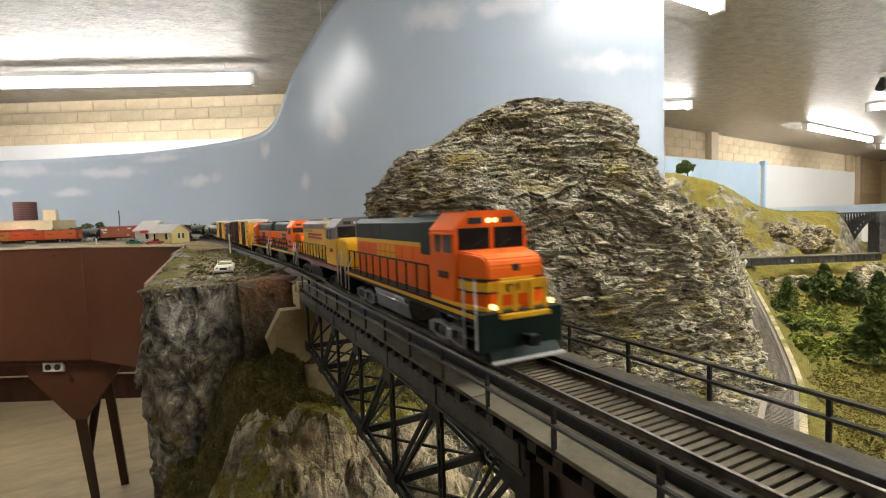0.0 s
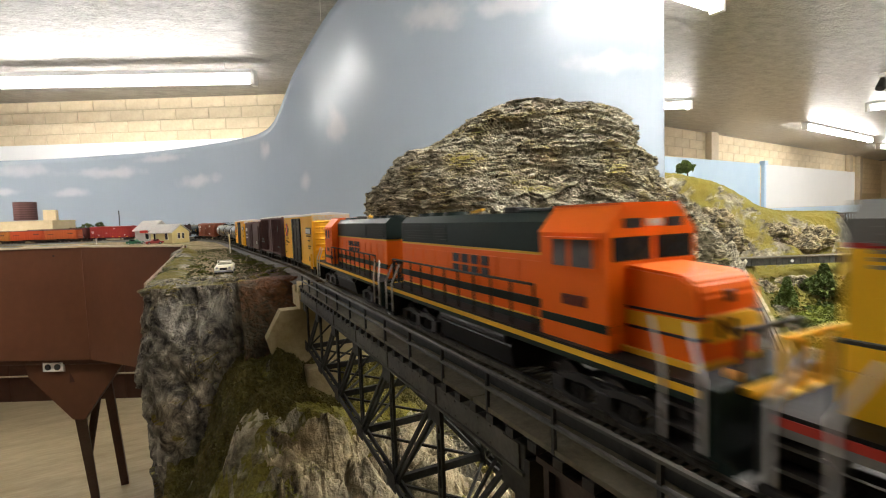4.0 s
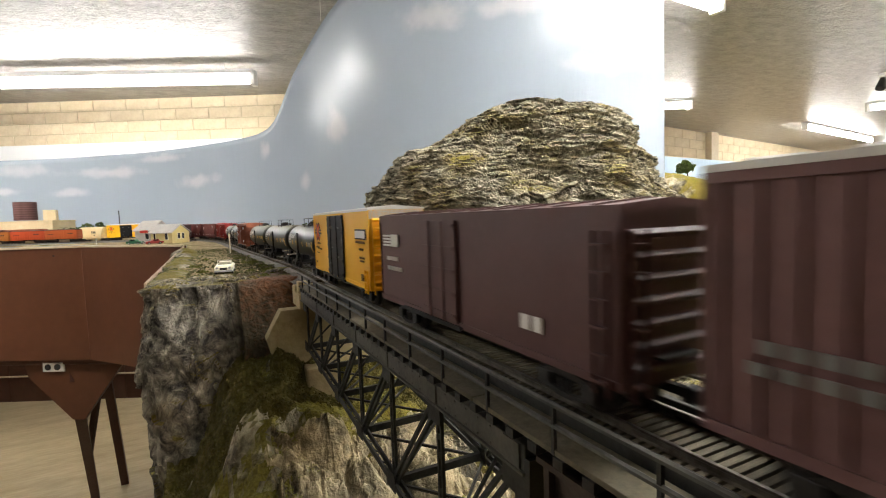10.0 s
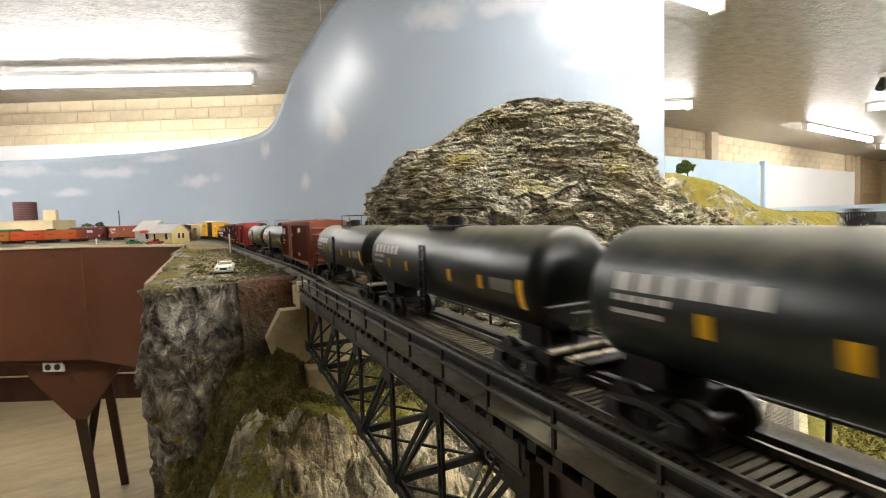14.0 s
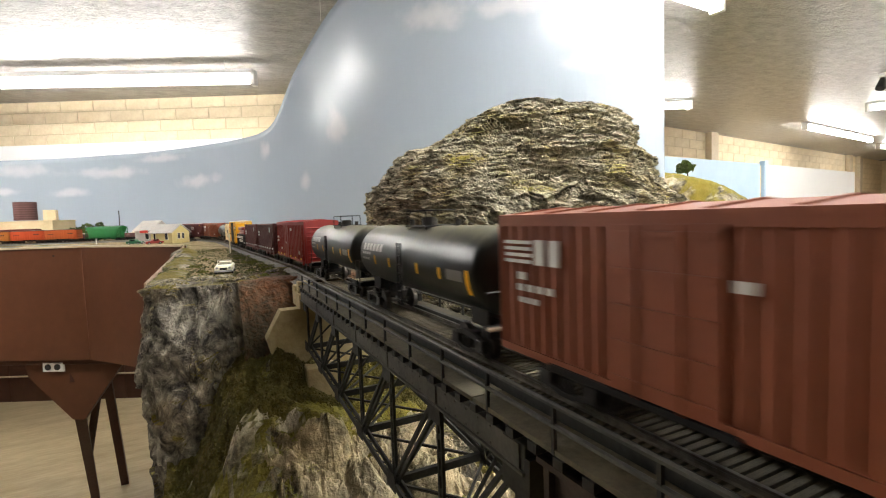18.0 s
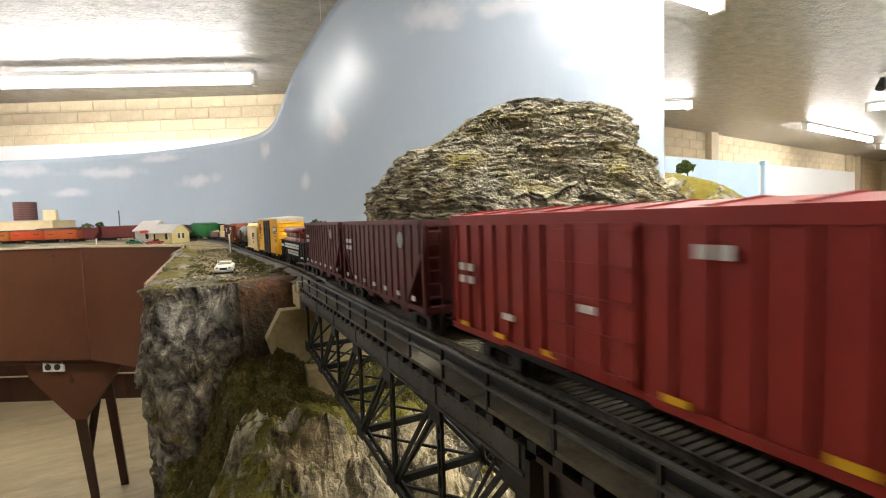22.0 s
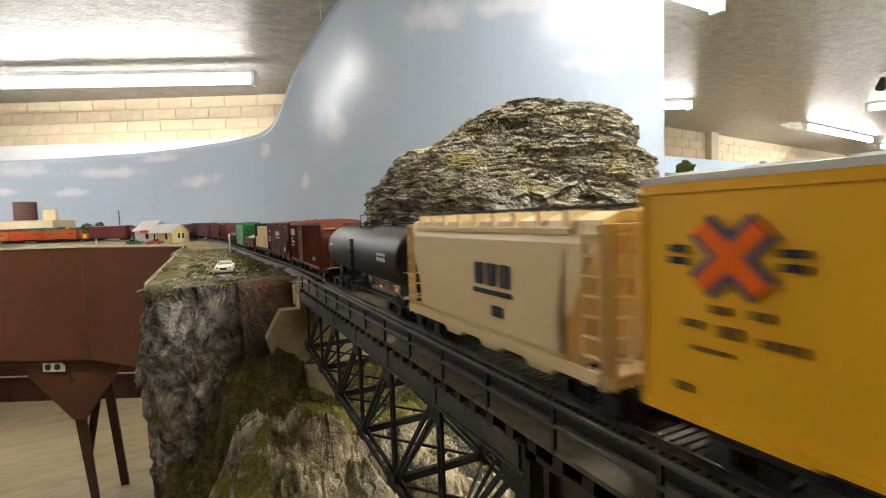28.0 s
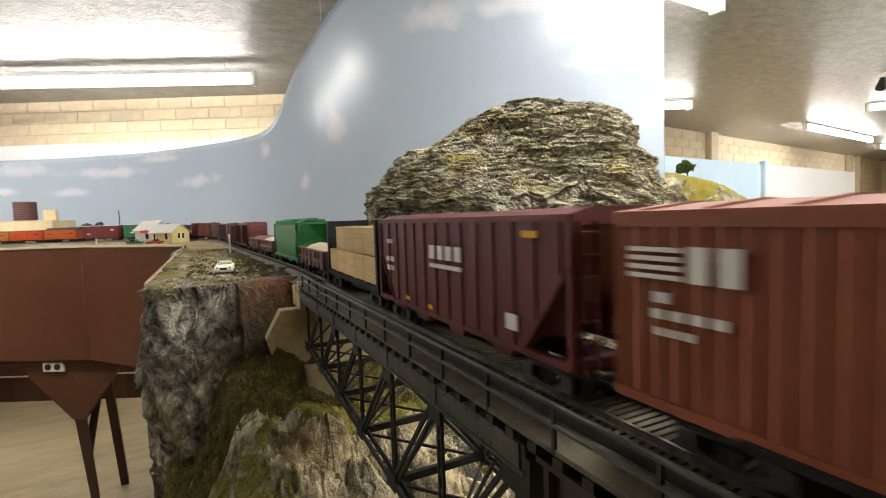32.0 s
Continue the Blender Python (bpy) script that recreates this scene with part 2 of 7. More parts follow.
def sky_material():
    """Matt blue-grey sky paint, slightly glossy, with soft white clouds brushed on."""
    m, nt, b = nodes_of("painted_sky")
    n = nt.nodes
    tc = n.new("ShaderNodeTexCoord")
    no = n.new("ShaderNodeTexNoise")
    no.inputs["Scale"].default_value, no.inputs["Detail"].default_value = 13, 6
    link(nt, tc.outputs["Object"], no.inputs["Vector"])
    big = n.new("ShaderNodeTexNoise")
    big.inputs["Scale"].default_value, big.inputs["Detail"].default_value = 1.3, 3
    link(nt, tc.outputs["Object"], big.inputs["Vector"])
    base = n.new("ShaderNodeMixRGB")
    base.inputs[1].default_value = (0.345, 0.405, 0.48, 1)
    base.inputs[2].default_value = (0.425, 0.485, 0.555, 1)
    link(nt, big.outputs[0], base.inputs[0])
    total = None
    for (x, y, z, w, h) in CLOUDS:
        mp = n.new("ShaderNodeMapping")
        mp.vector_type = "TEXTURE"
        mp.inputs["Location"].default_value = (x, y, z)
        mp.inputs["Scale"].default_value = (w, w, h)
        link(nt, tc.outputs["Object"], mp.inputs["Vector"])
        ln = n.new("ShaderNodeVectorMath")
        ln.operation = "LENGTH"
        link(nt, mp.outputs[0], ln.inputs[0])
        wob = n.new("ShaderNodeMath")
        wob.operation = "MULTIPLY_ADD"
        wob.inputs[1].default_value = 1.3
        link(nt, no.outputs[0], wob.inputs[0])
        link(nt, ln.outputs["Value"], wob.inputs[2])
        mr = n.new("ShaderNodeMapRange")
        mr.interpolation_type = "SMOOTHSTEP"
        mr.inputs[1].default_value, mr.inputs[2].default_value = 1.55, 0.75
        mr.inputs[3].default_value, mr.inputs[4].default_value = 0.0, 0.42
        link(nt, wob.outputs[0], mr.inputs[0])
        if total is None:
            total = mr.outputs[0]
        else:
            mx = n.new("ShaderNodeMath")
            mx.operation = "MAXIMUM"
            link(nt, total, mx.inputs[0])
            link(nt, mr.outputs[0], mx.inputs[1])
            total = mx.outputs[0]
    mix = n.new("ShaderNodeMixRGB")
    link(nt, total, mix.inputs[0])
    link(nt, base.outputs[0], mix.inputs[1])
    mix.inputs[2].default_value = (0.82, 0.79, 0.77, 1)
    link(nt, mix.outputs[0], b.inputs["Base Color"])
    # slow vertical waves in the bent board, and brush marks
    wave = n.new("ShaderNodeMapping")
    wave.inputs["Scale"].default_value = (9, 9, 0.9)
    link(nt, tc.outputs["Object"], wave.inputs["Vector"])
    rip = n.new("ShaderNodeTexNoise")
    rip.inputs["Scale"].default_value, rip.inputs["Detail"].default_value = 1.6, 5
    link(nt, wave.outputs[0], rip.inputs["Vector"])
    bp = n.new("ShaderNodeBump")
    bp.inputs["Strength"].default_value, bp.inputs["Distance"].default_value = 0.16, 0.012
    link(nt, rip.outputs[0], bp.inputs["Height"])
    link(nt, bp.outputs[0], b.inputs["Normal"])
    b.inputs["Roughness"].default_value = 0.22
    b.inputs["Specular IOR Level"].default_value = 0.38
    return m

# ---- the line of the railway ----
TRACK_X, RAIL = 0.1028, 1.300
# centre of the track in plan every 0.2 m beyond the bridge: it bears a little right, then swings round to the left
LINE = ((0.1028, 0.2), (0.1065, 0.4), (0.107, 0.6), (0.0985, 0.8), (0.088, 1.0), (0.080, 1.2), (0.0725, 1.4), (0.0615, 1.6), (0.0295, 1.8025), (-0.049, 1.993),
        (-0.182, 2.147), (-0.348, 2.261), (-0.4955, 2.393), (-0.6545, 2.517), (-0.8235, 2.6245), (-1.0, 2.72), (-1.18, 2.80))


def rise(y):
    return 0.007 * smooth01((y - 1.3) / 0.8)


def line(s):
    """The centre of the rail heads s metres back from the lens."""
    if s <= 0.2:
        return Vector((TRACK_X, s, RAIL))
    k = min((s - 0.2) / 0.2, len(LINE) - 1.0001)
    i = int(k)
    f = k - i
    g = [Vector(LINE[max(0, min(len(LINE) - 1, i + j))]) for j in (-1, 0, 1, 2)]
    if i == 0:
        g[0] = Vector((TRACK_X, 0.0))
    p = 0.5 * ((2 * g[1]) + (g[2] - g[0]) * f + (2 * g[0] - 5 * g[1] + 4 * g[2] - g[3]) * f * f + (3 * g[1] - g[0] - 3 * g[2] + g[3]) * f ** 3)
    return Vector((p.x, p.y, RAIL + rise(p.y)))


def across(s, off, h=0.0):
    """A place off metres to the right of the track (looking away from the lens) and h above the rail heads."""
    a, b = line(s - 0.01), line(s + 0.01)
    d = (b - a).normalized()
    return line(s) + Vector((d.y, -d.x, 0)) * off + Vector((0, 0, h))

# ---- the room ----
CEIL = 2.45


def wall_between(name, p, q, z0, z1, thick, material, label):
    """A straight wall from p to q, its thickness laid outwards, to the left of the way from p to q."""
    p, q = Vector((p[0], p[1], 0)), Vector((q[0], q[1], 0))
    d = (q - p)
    m = Matrix.Translation(p) @ Matrix.Rotation(math.atan2(d.y, d.x), 4, "Z")
    ob = part(name, B(0, d.length, 0, thick, z0, z1), material)
    ob.matrix_basis = m
    return tagged(ob, label, "wall", kind="structure")


def flat2(p):
    return (p.x, p.y)


room_floor = tagged(part("floor", B(-9, 16, -6, 16, -0.1, 0.0), M_floor), "pale tan vinyl floor of the hobby room", "floor", kind="structure")
ceiling = tagged(part("ceiling", B(-9, 16, -6, 16, CEIL, CEIL + 0.1), M_ceiling), "grey textured plaster ceiling with brushed sheen", "ceiling", kind="structure")
WL0, WL1 = spot(4.15, -4.6), spot(4.15, 1.2)
WR0, WR1 = spot(5.6, 1.9), spot(13.0, 12.0)
wall_back = wall_between("wall_back", flat2(WL0), flat2(WL1), 0, CEIL, 0.15, M_mortar, "cream painted concrete block wall")
wall_right = wall_between("wall_far", flat2(WR0), flat2(WR1), 0, CEIL, 0.15, M_mortar, "cream painted concrete block wall behind the layout")
wall_join = wall_between("wall_joint", flat2(WR0), flat2(WL1), 0, CEIL, 0.15, M_block, "cream painted wall return between two walls")
c0, c1 = spot(-4.0, -4.6), spot(-4.0, 12.0)
# two walls out of view, made dark brown to cut light bounced from behind
wall_left = wall_between("wall_left", flat2(WL0), flat2(c0), 0, CEIL, 0.15, M_fascia, "unseen side wall, dark brown to cut fill light")
wall_rear = wall_between("wall_rear", flat2(c0), flat2(c1), 0, CEIL, 0.15, M_fascia, "unseen rear wall, dark brown to cut fill light")
wall_side = wall_between("wall_side", flat2(c1), flat2(WR1), 0, CEIL, 0.15, M_block, "cream painted end wall")


# fluorescent lamps, each with a strength set for the part it lights
@functools.cache
def tube_glow(power):
    return glow("lit_tube", (1.0, 0.972, 0.925), power)


def tube_lamp(p, q, power, label, drop=0.09):
    """A ceiling batten from p to q (plan), its bare tube doubled, at the ceiling."""
    p, q = Vector((p[0], p[1], CEIL)), Vector((q[0], q[1], CEIL))
    n = (q - p).length
    m = Matrix.Translation((p + q) / 2) @ Matrix.Rotation(math.atan2((q - p).y, (q - p).x), 4, "Z")
    lamp = empty("fluorescent_lamp", m)
    tagged(lamp, label, "ceiling lamp", "fluorescent tube lamps")
    hz = -drop + 0.052
    part("housing", B(-n / 2, n / 2, -0.045, 0.045, hz, hz + 0.03, 0.004), M_fixture, lamp)
    if hz + 0.03 < -0.01:
        for s in (-1, 1):
            part("hanger", rod(bmesh.new(), (s * n * 0.42, 0, hz + 0.03), (s * n * 0.42, 0, 0), 0.004, seg=6), M_fixture, lamp)
    for s in (-1, 1):
        part("socket", B(s * n / 2 - 0.02 * s, s * (n / 2 + 0.012), -0.035, 0.035, -drop - 0.02, hz + 0.03, 0.004), M_fixture, lamp, "white lamp holder")
    # one tube drawn twice; the added one stands in for the tube's wide glare
    for y in (-0.03, 0.03):
        part("tube", rod(bmesh.new(), (-n / 2 + 0.03, y, -drop + 0.02), (n / 2 - 0.03, y, -drop + 0.02), 0.019, seg=10), tube_glow(power), lamp, "lit white tube")
    return lamp


LAMPS = (
    (spot(3.15, -3.6), spot(3.28, -1.23), 40, "long bare fluorescent lamp over the rail yard"),
    (spot(2.1, 0.75), spot(2.5, 1.44), 40, "bare fluorescent lamp on the grey ceiling"),
    (spot(4.85, 0.3), spot(4.85, 2.52), 36, "bare fluorescent lamp beyond the tall sky panel"),
    (spot(6.4, 4.85), spot(8.0, 7.15), 68, "bare fluorescent lamp near the block wall"),
    (spot(5.3, 4.7), spot(4.6, 6.5), 50, "bare fluorescent lamp over the far valley"),
    # the next four are unseen, added to light the cars, rocks and panels
    (spot(1.1, -3.6), spot(1.15, -1.4), 74, "unseen fluorescent lamp added above the aisle"),
    (spot(-1.95, 0.9), spot(-1.8, 3.1), 76, "unseen fluorescent lamp added behind the bridge"),
    (spot(0.4, 0.2), spot(1.0, 2.4), 92, "unseen fluorescent lamp added above the valley"),
    (spot(2.2, 2.7), spot(3.2, 4.5), 85, "unseen fluorescent lamp added above the far aisle"),
    (spot(9.0, 8.2), spot(10.0, 10.2), 40, "bare fluorescent lamp at the far end of the room"),
)
for p, q, e, label in LAMPS:
    tube_lamp(p, q, e, label, 0.15 if "rail yard" in label else 0.09)

# ---- the painted sky ----
SKY_LINE = ((-2.4, 3.3), (-1.2, 3.25), (-0.45, 3.08), (0.08, 2.55), (0.38, 1.93), (0.72, 1.47), (1.05, 1.19), (1.33, 1.06))
SKY_TOP = ((0, 0.35), (0.143, 0.355), (0.286, 0.388), (0.43, 0.392), (0.50, 0.39), (0.525, 0.414), (0.538, 0.479), (0.55, 0.56), (0.571, 0.636), (0.585, 0.70), (0.604, 0.77), (0.626, 0.826), (0.70, 1.0), (0.76, 1.075), (1, 1.075))


def spline(pts, t):
    """Catmull-Rom through plan points, t from 0 to 1."""
    n = len(pts) - 1
    i = min(int(t * n), n - 1)
    f = t * n - i
    g = [Vector(pts[max(0, min(n, i + k))]) for k in (-1, 0, 1, 2)]
    return 0.5 * ((2 * g[1]) + (g[2] - g[0]) * f + (2 * g[0] - 5 * g[1] + 4 * g[2] - g[3]) * f * f + (3 * g[1] - g[0] - 3 * g[2] + g[3]) * f ** 3)


def table(pts, x):
    for (a, va), (b, vb) in zip(pts, pts[1:]):
        if x <= b:
            return va + (vb - va) * max(0.0, (x - a) / (b - a))
    return pts[-1][1]


def eased(pts, x, w=0.025):
    return sum(table(pts, x + k * w) for k in (-2, -1, 0, 1, 2)) / 5


def sky_point(u, v):
    p = spline(SKY_LINE, u)
    top = EYE + eased(SKY_TOP, u, 0.006)
    return (p.x, p.y, 1.0 + (top - 1.0) * v)


CLOUDS = [(*sky_point(u, 0)[:2], EYE + h, w, t) for u, h, w, t in (
    (0.203, 0.313, 0.17, 0.05), (0.29, 0.296, 0.3, 0.042), (0.245, 0.195, 0.15, 0.036), (0.397, 0.223, 0.21, 0.05), (0.351, 0.351, 0.2, 0.03), (0.507, 0.31, 0.09, 0.055),
    (0.606, 0.352, 0.085, 0.1), (0.19, 0.207, 0.09, 0.03), (0.718, 0.674, 0.18, 0.07), (0.796, 0.663, 0.17, 0.05), (0.909, 0.466, 0.2, 0.05), (0.566, 0.163, 0.05, 0.05))]
M_sky = sky_material()
sky = part("backdrop", sheet(320, 30, sky_point), M_sky, smooth=True)
mod = sky.modifiers.new("thickness", "SOLIDIFY")
mod.thickness, mod.offset = 0.006, -1
tagged(sky, "curved hardboard backdrop painted as pale blue cloudy sky", "backdrop", kind="structure")


# ---- rock and ground ----
def facet(g):
    """Broken planes: every cell of the rock has a tilt of its own, with a step at its edge."""
    c = noise.voronoi(g)[1][0]
    k = noise.noise_vector(c * 3.7 + Vector((1.3, 7.1, 2.9)))
    return (g - c).dot(k) * 2.2 + 0.9 * k.x


def mountain_bm():
    """A dome of plaster strata beside the bridge: half-widths to both sides by height, then ledges, blocks and cracks."""
    axis = spot(0.80, 0.14)
    prof = ((-0.32, 0.36, 0.35), (-0.2, 0.31, 0.33), (-0.1, 0.28, 0.31), (0.0, 0.262, 0.265), (0.04, 0.25, 0.23), (0.08, 0.218, 0.2), (0.11, 0.15, 0.18), (0.14, 0.095, 0.16), (0.165, 0.06, 0.13), (0.175, 0.03, 0.07), (0.178, 0.0, 0.0))
    nu, nv = 680, 380

    def fn(u, v):
        a = math.pi * (u / 0.8 if u < 0.8 else 1 + (u - 0.8) / 0.2)      # four fifths of the columns on the side of the bridge
        c, s = math.cos(a), math.sin(a)
        w = min(1.0, v * 1.0)
        if w < 0.86:
            h = -0.32 + (0.165 + 0.32) * (w / 0.86)
        else:
            k = (w - 0.86) / 0.14
            h = 0.165 + 0.013 * (1 - (1 - k) ** 2)
        lw = table([(p[0], p[1]) for p in prof], h)
        rw = table([(p[0], p[2]) for p in prof], h)
        if w >= 0.86:
            k = (w - 0.86) / 0.14
            lw, rw = 0.06 * (1 - k), 0.13 * (1 - k)
        side = rw if c > 0 else lw
        front = 0.5 * (lw + rw) * 0.86
        r = 1 / math.sqrt((c / max(side, 1e-4)) ** 2 + (s / max(front, 1e-4)) ** 2)
        q = Vector((r * c, -r * s, h))
        dirn = Vector((c, -s, 0.25))
        g = q * 1.0
        n1 = fbm((g.x * 7, g.y * 7, g.z * 9), 4)
        tilt = g.x * 0.10 + g.y * 0.1 + 0.02 * n1
        # beds of uneven thickness, each broken into blocks that stand out by their own amount, with dark joints between
        bed = (g.z + tilt) * 88 + 2.2 * fbm((g.x * 5, g.y * 5, g.z * 14), 3) + 0.5 * noise.noise(Vector((g.x * 30, g.y * 30, g.z * 30)))
        k = math.floor(bed)
        f = bed - k
        along = g.x * (9 + 4 * math.sin(k * 2.4)) + 1.7 * k + 1.2 * noise.noise(Vector((g.x * 26, g.z * 60, k)))
        block = noise.cell(Vector((along, g.y * 6 + 0.3 * k, k * 1.37)))
        jf = along - math.floor(along)
        joint = max(0.0, 1 - min(jf, 1 - jf) / 0.07)
        bulge = 1 - abs(2 * f - 1) ** 3
        blk = facet(Vector((g.x * 16 + n1 * 2, g.y * 16, (g.z + tilt) * 40 + n1 * 3)))
        chip = facet(Vector((g.x * 62, g.y * 62, (g.z + tilt) * 190 + n1 * 3)))
        fine = 1 - 2 * abs(fbm((g.x * 90, g.y * 90, (g.z + tilt) * 240), 3))
        fade = min(1.0, r / 0.05)
        q += dirn * (0.022 * n1 + 0.0042 * (bulge - 0.75) + 0.0040 * (block - 0.6) - 0.0022 * joint + 0.0060 * blk + 0.0022 * chip + 0.0016 * fine) * (0.25 + 0.75 * fade)
        p = axis + RIGHT * q.x + FWD * q.y
        return (p.x, p.y, EYE + q.z)
    return sheet(nu, nv, fn)


mountain = part("rock_mountain", mountain_bm(), M_rock, smooth=False)
tagged(mountain, "grey layered plaster rock mountain with mossy ledges", "rock")



def valley_height(x, y):
    """The valley under and beyond the bridge, from the near rim to the far hills."""
    d, r = x * FWD.x + y * FWD.y, x * RIGHT.x + y * RIGHT.y
    z = 1.076 + 0.012 * fbm((x * 6, y * 6, 0), 4) + 0.007 * fbm((x * 30, y * 30, 3), 3)
    z += 0.035 * smooth01((d - 1.15) / 0.3) + 0.02 * smooth01((d - 1.45) / 0.5)
    left = smooth01((0.24 - x) / 0.08) * (0.26 + 0.74 * smooth01((x + 0.036 + 0.010 * noise.noise(Vector((x * 30, y * 30, 9)))) / 0.066))
    z += left * (table(((0.26, 0.0), (0.32, 0.03), (0.345, 0.055), (0.37, 0.082), (0.385, 0.099), (0.40, 0.114), (0.41, 0.117), (0.43, 0.127), (0.452, 0.143), (0.6, 0.152)), y) - 0.17 * (x - 0.05) * smooth01((y - 0.32) / 0.06))
    if x < 0.5 and y < 0.7:
        g = Vector((x * 30, y * 30, 1.7))
        blk = noise.voronoi(g)[0]
        z += 0.012 * fbm((x * 24, y * 24, 5), 4) + (0.014 * min(1.0, (blk[1] - blk[0]) * 2.2) + 0.004 * fbm((x * 110, y * 110, 2), 3)) * smooth01((0.43 - y) / 0.05)
    return z


def valley_point(u, v):
    x = -0.045 + 4.3 * u ** 2.2
    y = table(((0.0, -0.7), (0.15, 0.2), (0.6, 0.62), (1.0, 3.9)), v)
    return (x, y, valley_height(x, y))


valley = part("ground", sheet(260, 300, valley_point), M_valley)
tagged(valley, "mossy green and ochre valley floor with pale rock", "ground", kind="structure")


# dark moss on the slope beside the abutment, and the pale bare rock below it
def slope_point(u, v):
    x, y = -0.046 + 0.33 * u, 0.398 + 0.2 * v
    edge = min(1.0, 8 * v) * min(1.0, 8 * (1 - u))
    return (x, y, valley_height(x, y) - 0.006 + 0.010 * edge + 0.0024 * noise.noise(Vector((x * 300, y * 300, 4))) + 0.003 * noise.noise(Vector((x * 110, y * 110, 1))) + 0.006 * noise.noise(Vector((x * 38, y * 38, 6))))


def outcrop_point(u, v):
    x, y = 0.004 + 0.274 * u, 0.20 + 0.212 * v
    edge = min(1.0, 5 * u, 9 * (1 - v) + 0.3 * fbm((x * 30, 3, 1), 3), 6 * (1 - u), 6 * v)
    g = Vector((x * 26, y * 26, 3.1))
    n1 = fbm((x * 20, y * 20, 8), 4)
    return (x, y + 0.004 * n1, valley_height(x, y) - 0.012 + 0.018 * edge + 0.006 * n1 + 0.0046 * facet(g) + 0.0030 * facet(g * 3.1) + 0.0015 * fbm((x * 150, y * 150, 2), 3))


tagged(part("moss_slope", sheet(150, 110, slope_point), M_darkmoss), "dark olive mossy slope beside the bridge abutment", "ground", kind="structure")
tagged(part("pale_outcrop", sheet(220, 200, outcrop_point), M_pale_rock), "pale cracked plaster rock at the valley foot", "ground", kind="structure")


# ---- the bench that carries the yard: cliff, soil bank, sandy top ----
def yard_height(x, y):
    z = RAIL - 0.0062 + rise(y) + 0.0016 * fbm((x * 25, y * 25, 1), 3)
    return z


def yard_point(u, v):
    x, y = -0.050 + 0.65 * u, 0.553 + 1.20 * v
    return (x, y, yard_height(x, y))


FASCIA = (Vector((-0.058, 1.62)), Vector((-0.389, 2.036)), Vector((-1.32, 2.565)))      # the edge of the bench, with a corner


def yard_far_point(u, v):
    e = FASCIA[0].lerp(FASCIA[1], u / 0.3) if u < 0.3 else FASCIA[1].lerp(FASCIA[2], (u - 0.3) / 0.7)
    p = e.lerp(Vector((0.75, 1.745)).lerp(Vector((-0.9, 3.6)), u), v)
    return (p.x, p.y, yard_height(p.x, p.y))


yard = part("yard_ground", sheet(90, 150, yard_point), M_soil, smooth=True)
tagged(yard, "sandy yard ground with tufts of olive moss", "ground", kind="structure")
yard_far = part("yard_ground", sheet(80, 80, yard_far_point), M_soil, smooth=True)
tagged(yard_far, "sandy ground of the station yard", "ground", kind="structure")

CLIFF_LINE = ((-0.060, 1.2), (-0.062, 0.80), (-0.062, 0.60), (-0.048, 0.540), (-0.01, 0.526), (0.034, 0.526), (0.054, 0.552), (0.07, 0.605), (0.11, 0.62))


def cliff_point(u, v):
    p = spline(CLIFF_LINE, u)
    q = spline(CLIFF_LINE, min(1, u + 0.01)) - spline(CLIFF_LINE, max(0, u - 0.01))
    out = Vector((q.y, -q.x)).normalized()
    h = 1.02 + (1.2945 - 1.02) * min(1.0, v / 0.90)
    g = Vector((p.x, p.y, h))
    n1 = fbm((g.x * 13, g.y * 13, g.z * 7), 4)
    rid = 1 - abs(fbm((g.x * 30 + n1, g.y * 30, g.z * 16), 4)) * 2
    blk = facet(Vector((g.x * 15 + n1, g.y * 15, g.z * 13)))
    chip = facet(Vector((g.x * 60 + n1, g.y * 60, g.z * 55)))
    fine = fbm((g.x * 90, g.y * 90, g.z * 80), 3)
    amp = 0.010 * n1 + 0.003 * rid + 0.0075 * blk + 0.0016 * chip + 0.0016 * fine - 0.007 + (0.012 + 0.026 * max(0.0, -out.y) ** 2) * (1.2945 - h) / 0.27
    if v > 0.90:
        k = (v - 0.90) / 0.10
        amp = amp * (1 - k) - (0.045 if u < 0.68 else 0.015) * k
        h += (0.0035 + 0.007 * n1 + 0.0035 * blk + 0.0016 * chip) * math.sin(k * math.pi) - 0.002 * k
    r = p + out * amp
    return (r.x, r.y, h)


cliff = tagged(part("cliff", sheet(300, 230, cliff_point), M_cliff), "grey craggy plaster cliff below the yard, mossy at its foot", "rock")


def bank_point(u, v):
    x = 0.026 + 0.18 * u
    rough = fbm((x * 26, v * 5, 4), 4)
    y = 0.62 - 0.146 * min(1.0, v * 1.5) - 0.016 * max(0.0, v - 0.55) / 0.45 + 0.010 * rough * smooth01((v - 0.4) / 0.25)
    z = 1.2945 - 0.125 * smooth01((v - 0.42) / 0.58) + 0.005 * fbm((x * 60, v * 9, 9), 4) * smooth01((v - 0.3) / 0.2)
    return (x, y, z)


tagged(part("soil_bank", sheet(90, 110, bank_point), M_redsoil), "rust-red earth bank behind the bridge abutment", "ground", kind="structure")
# ---- the steel deck bridge ----
NEAR_X, FAR_X = 0.0733, 2 * TRACK_X - 0.0733
BR0, BR1 = -0.32, 0.445
bridge = empty("railway_bridge")
tagged(bridge, "long black steel deck-truss railway bridge with timber walkways", "bridge")
POST0, POSTD = 0.0595, 0.0306


def mirrored(x):
    return 2 * TRACK_X - x


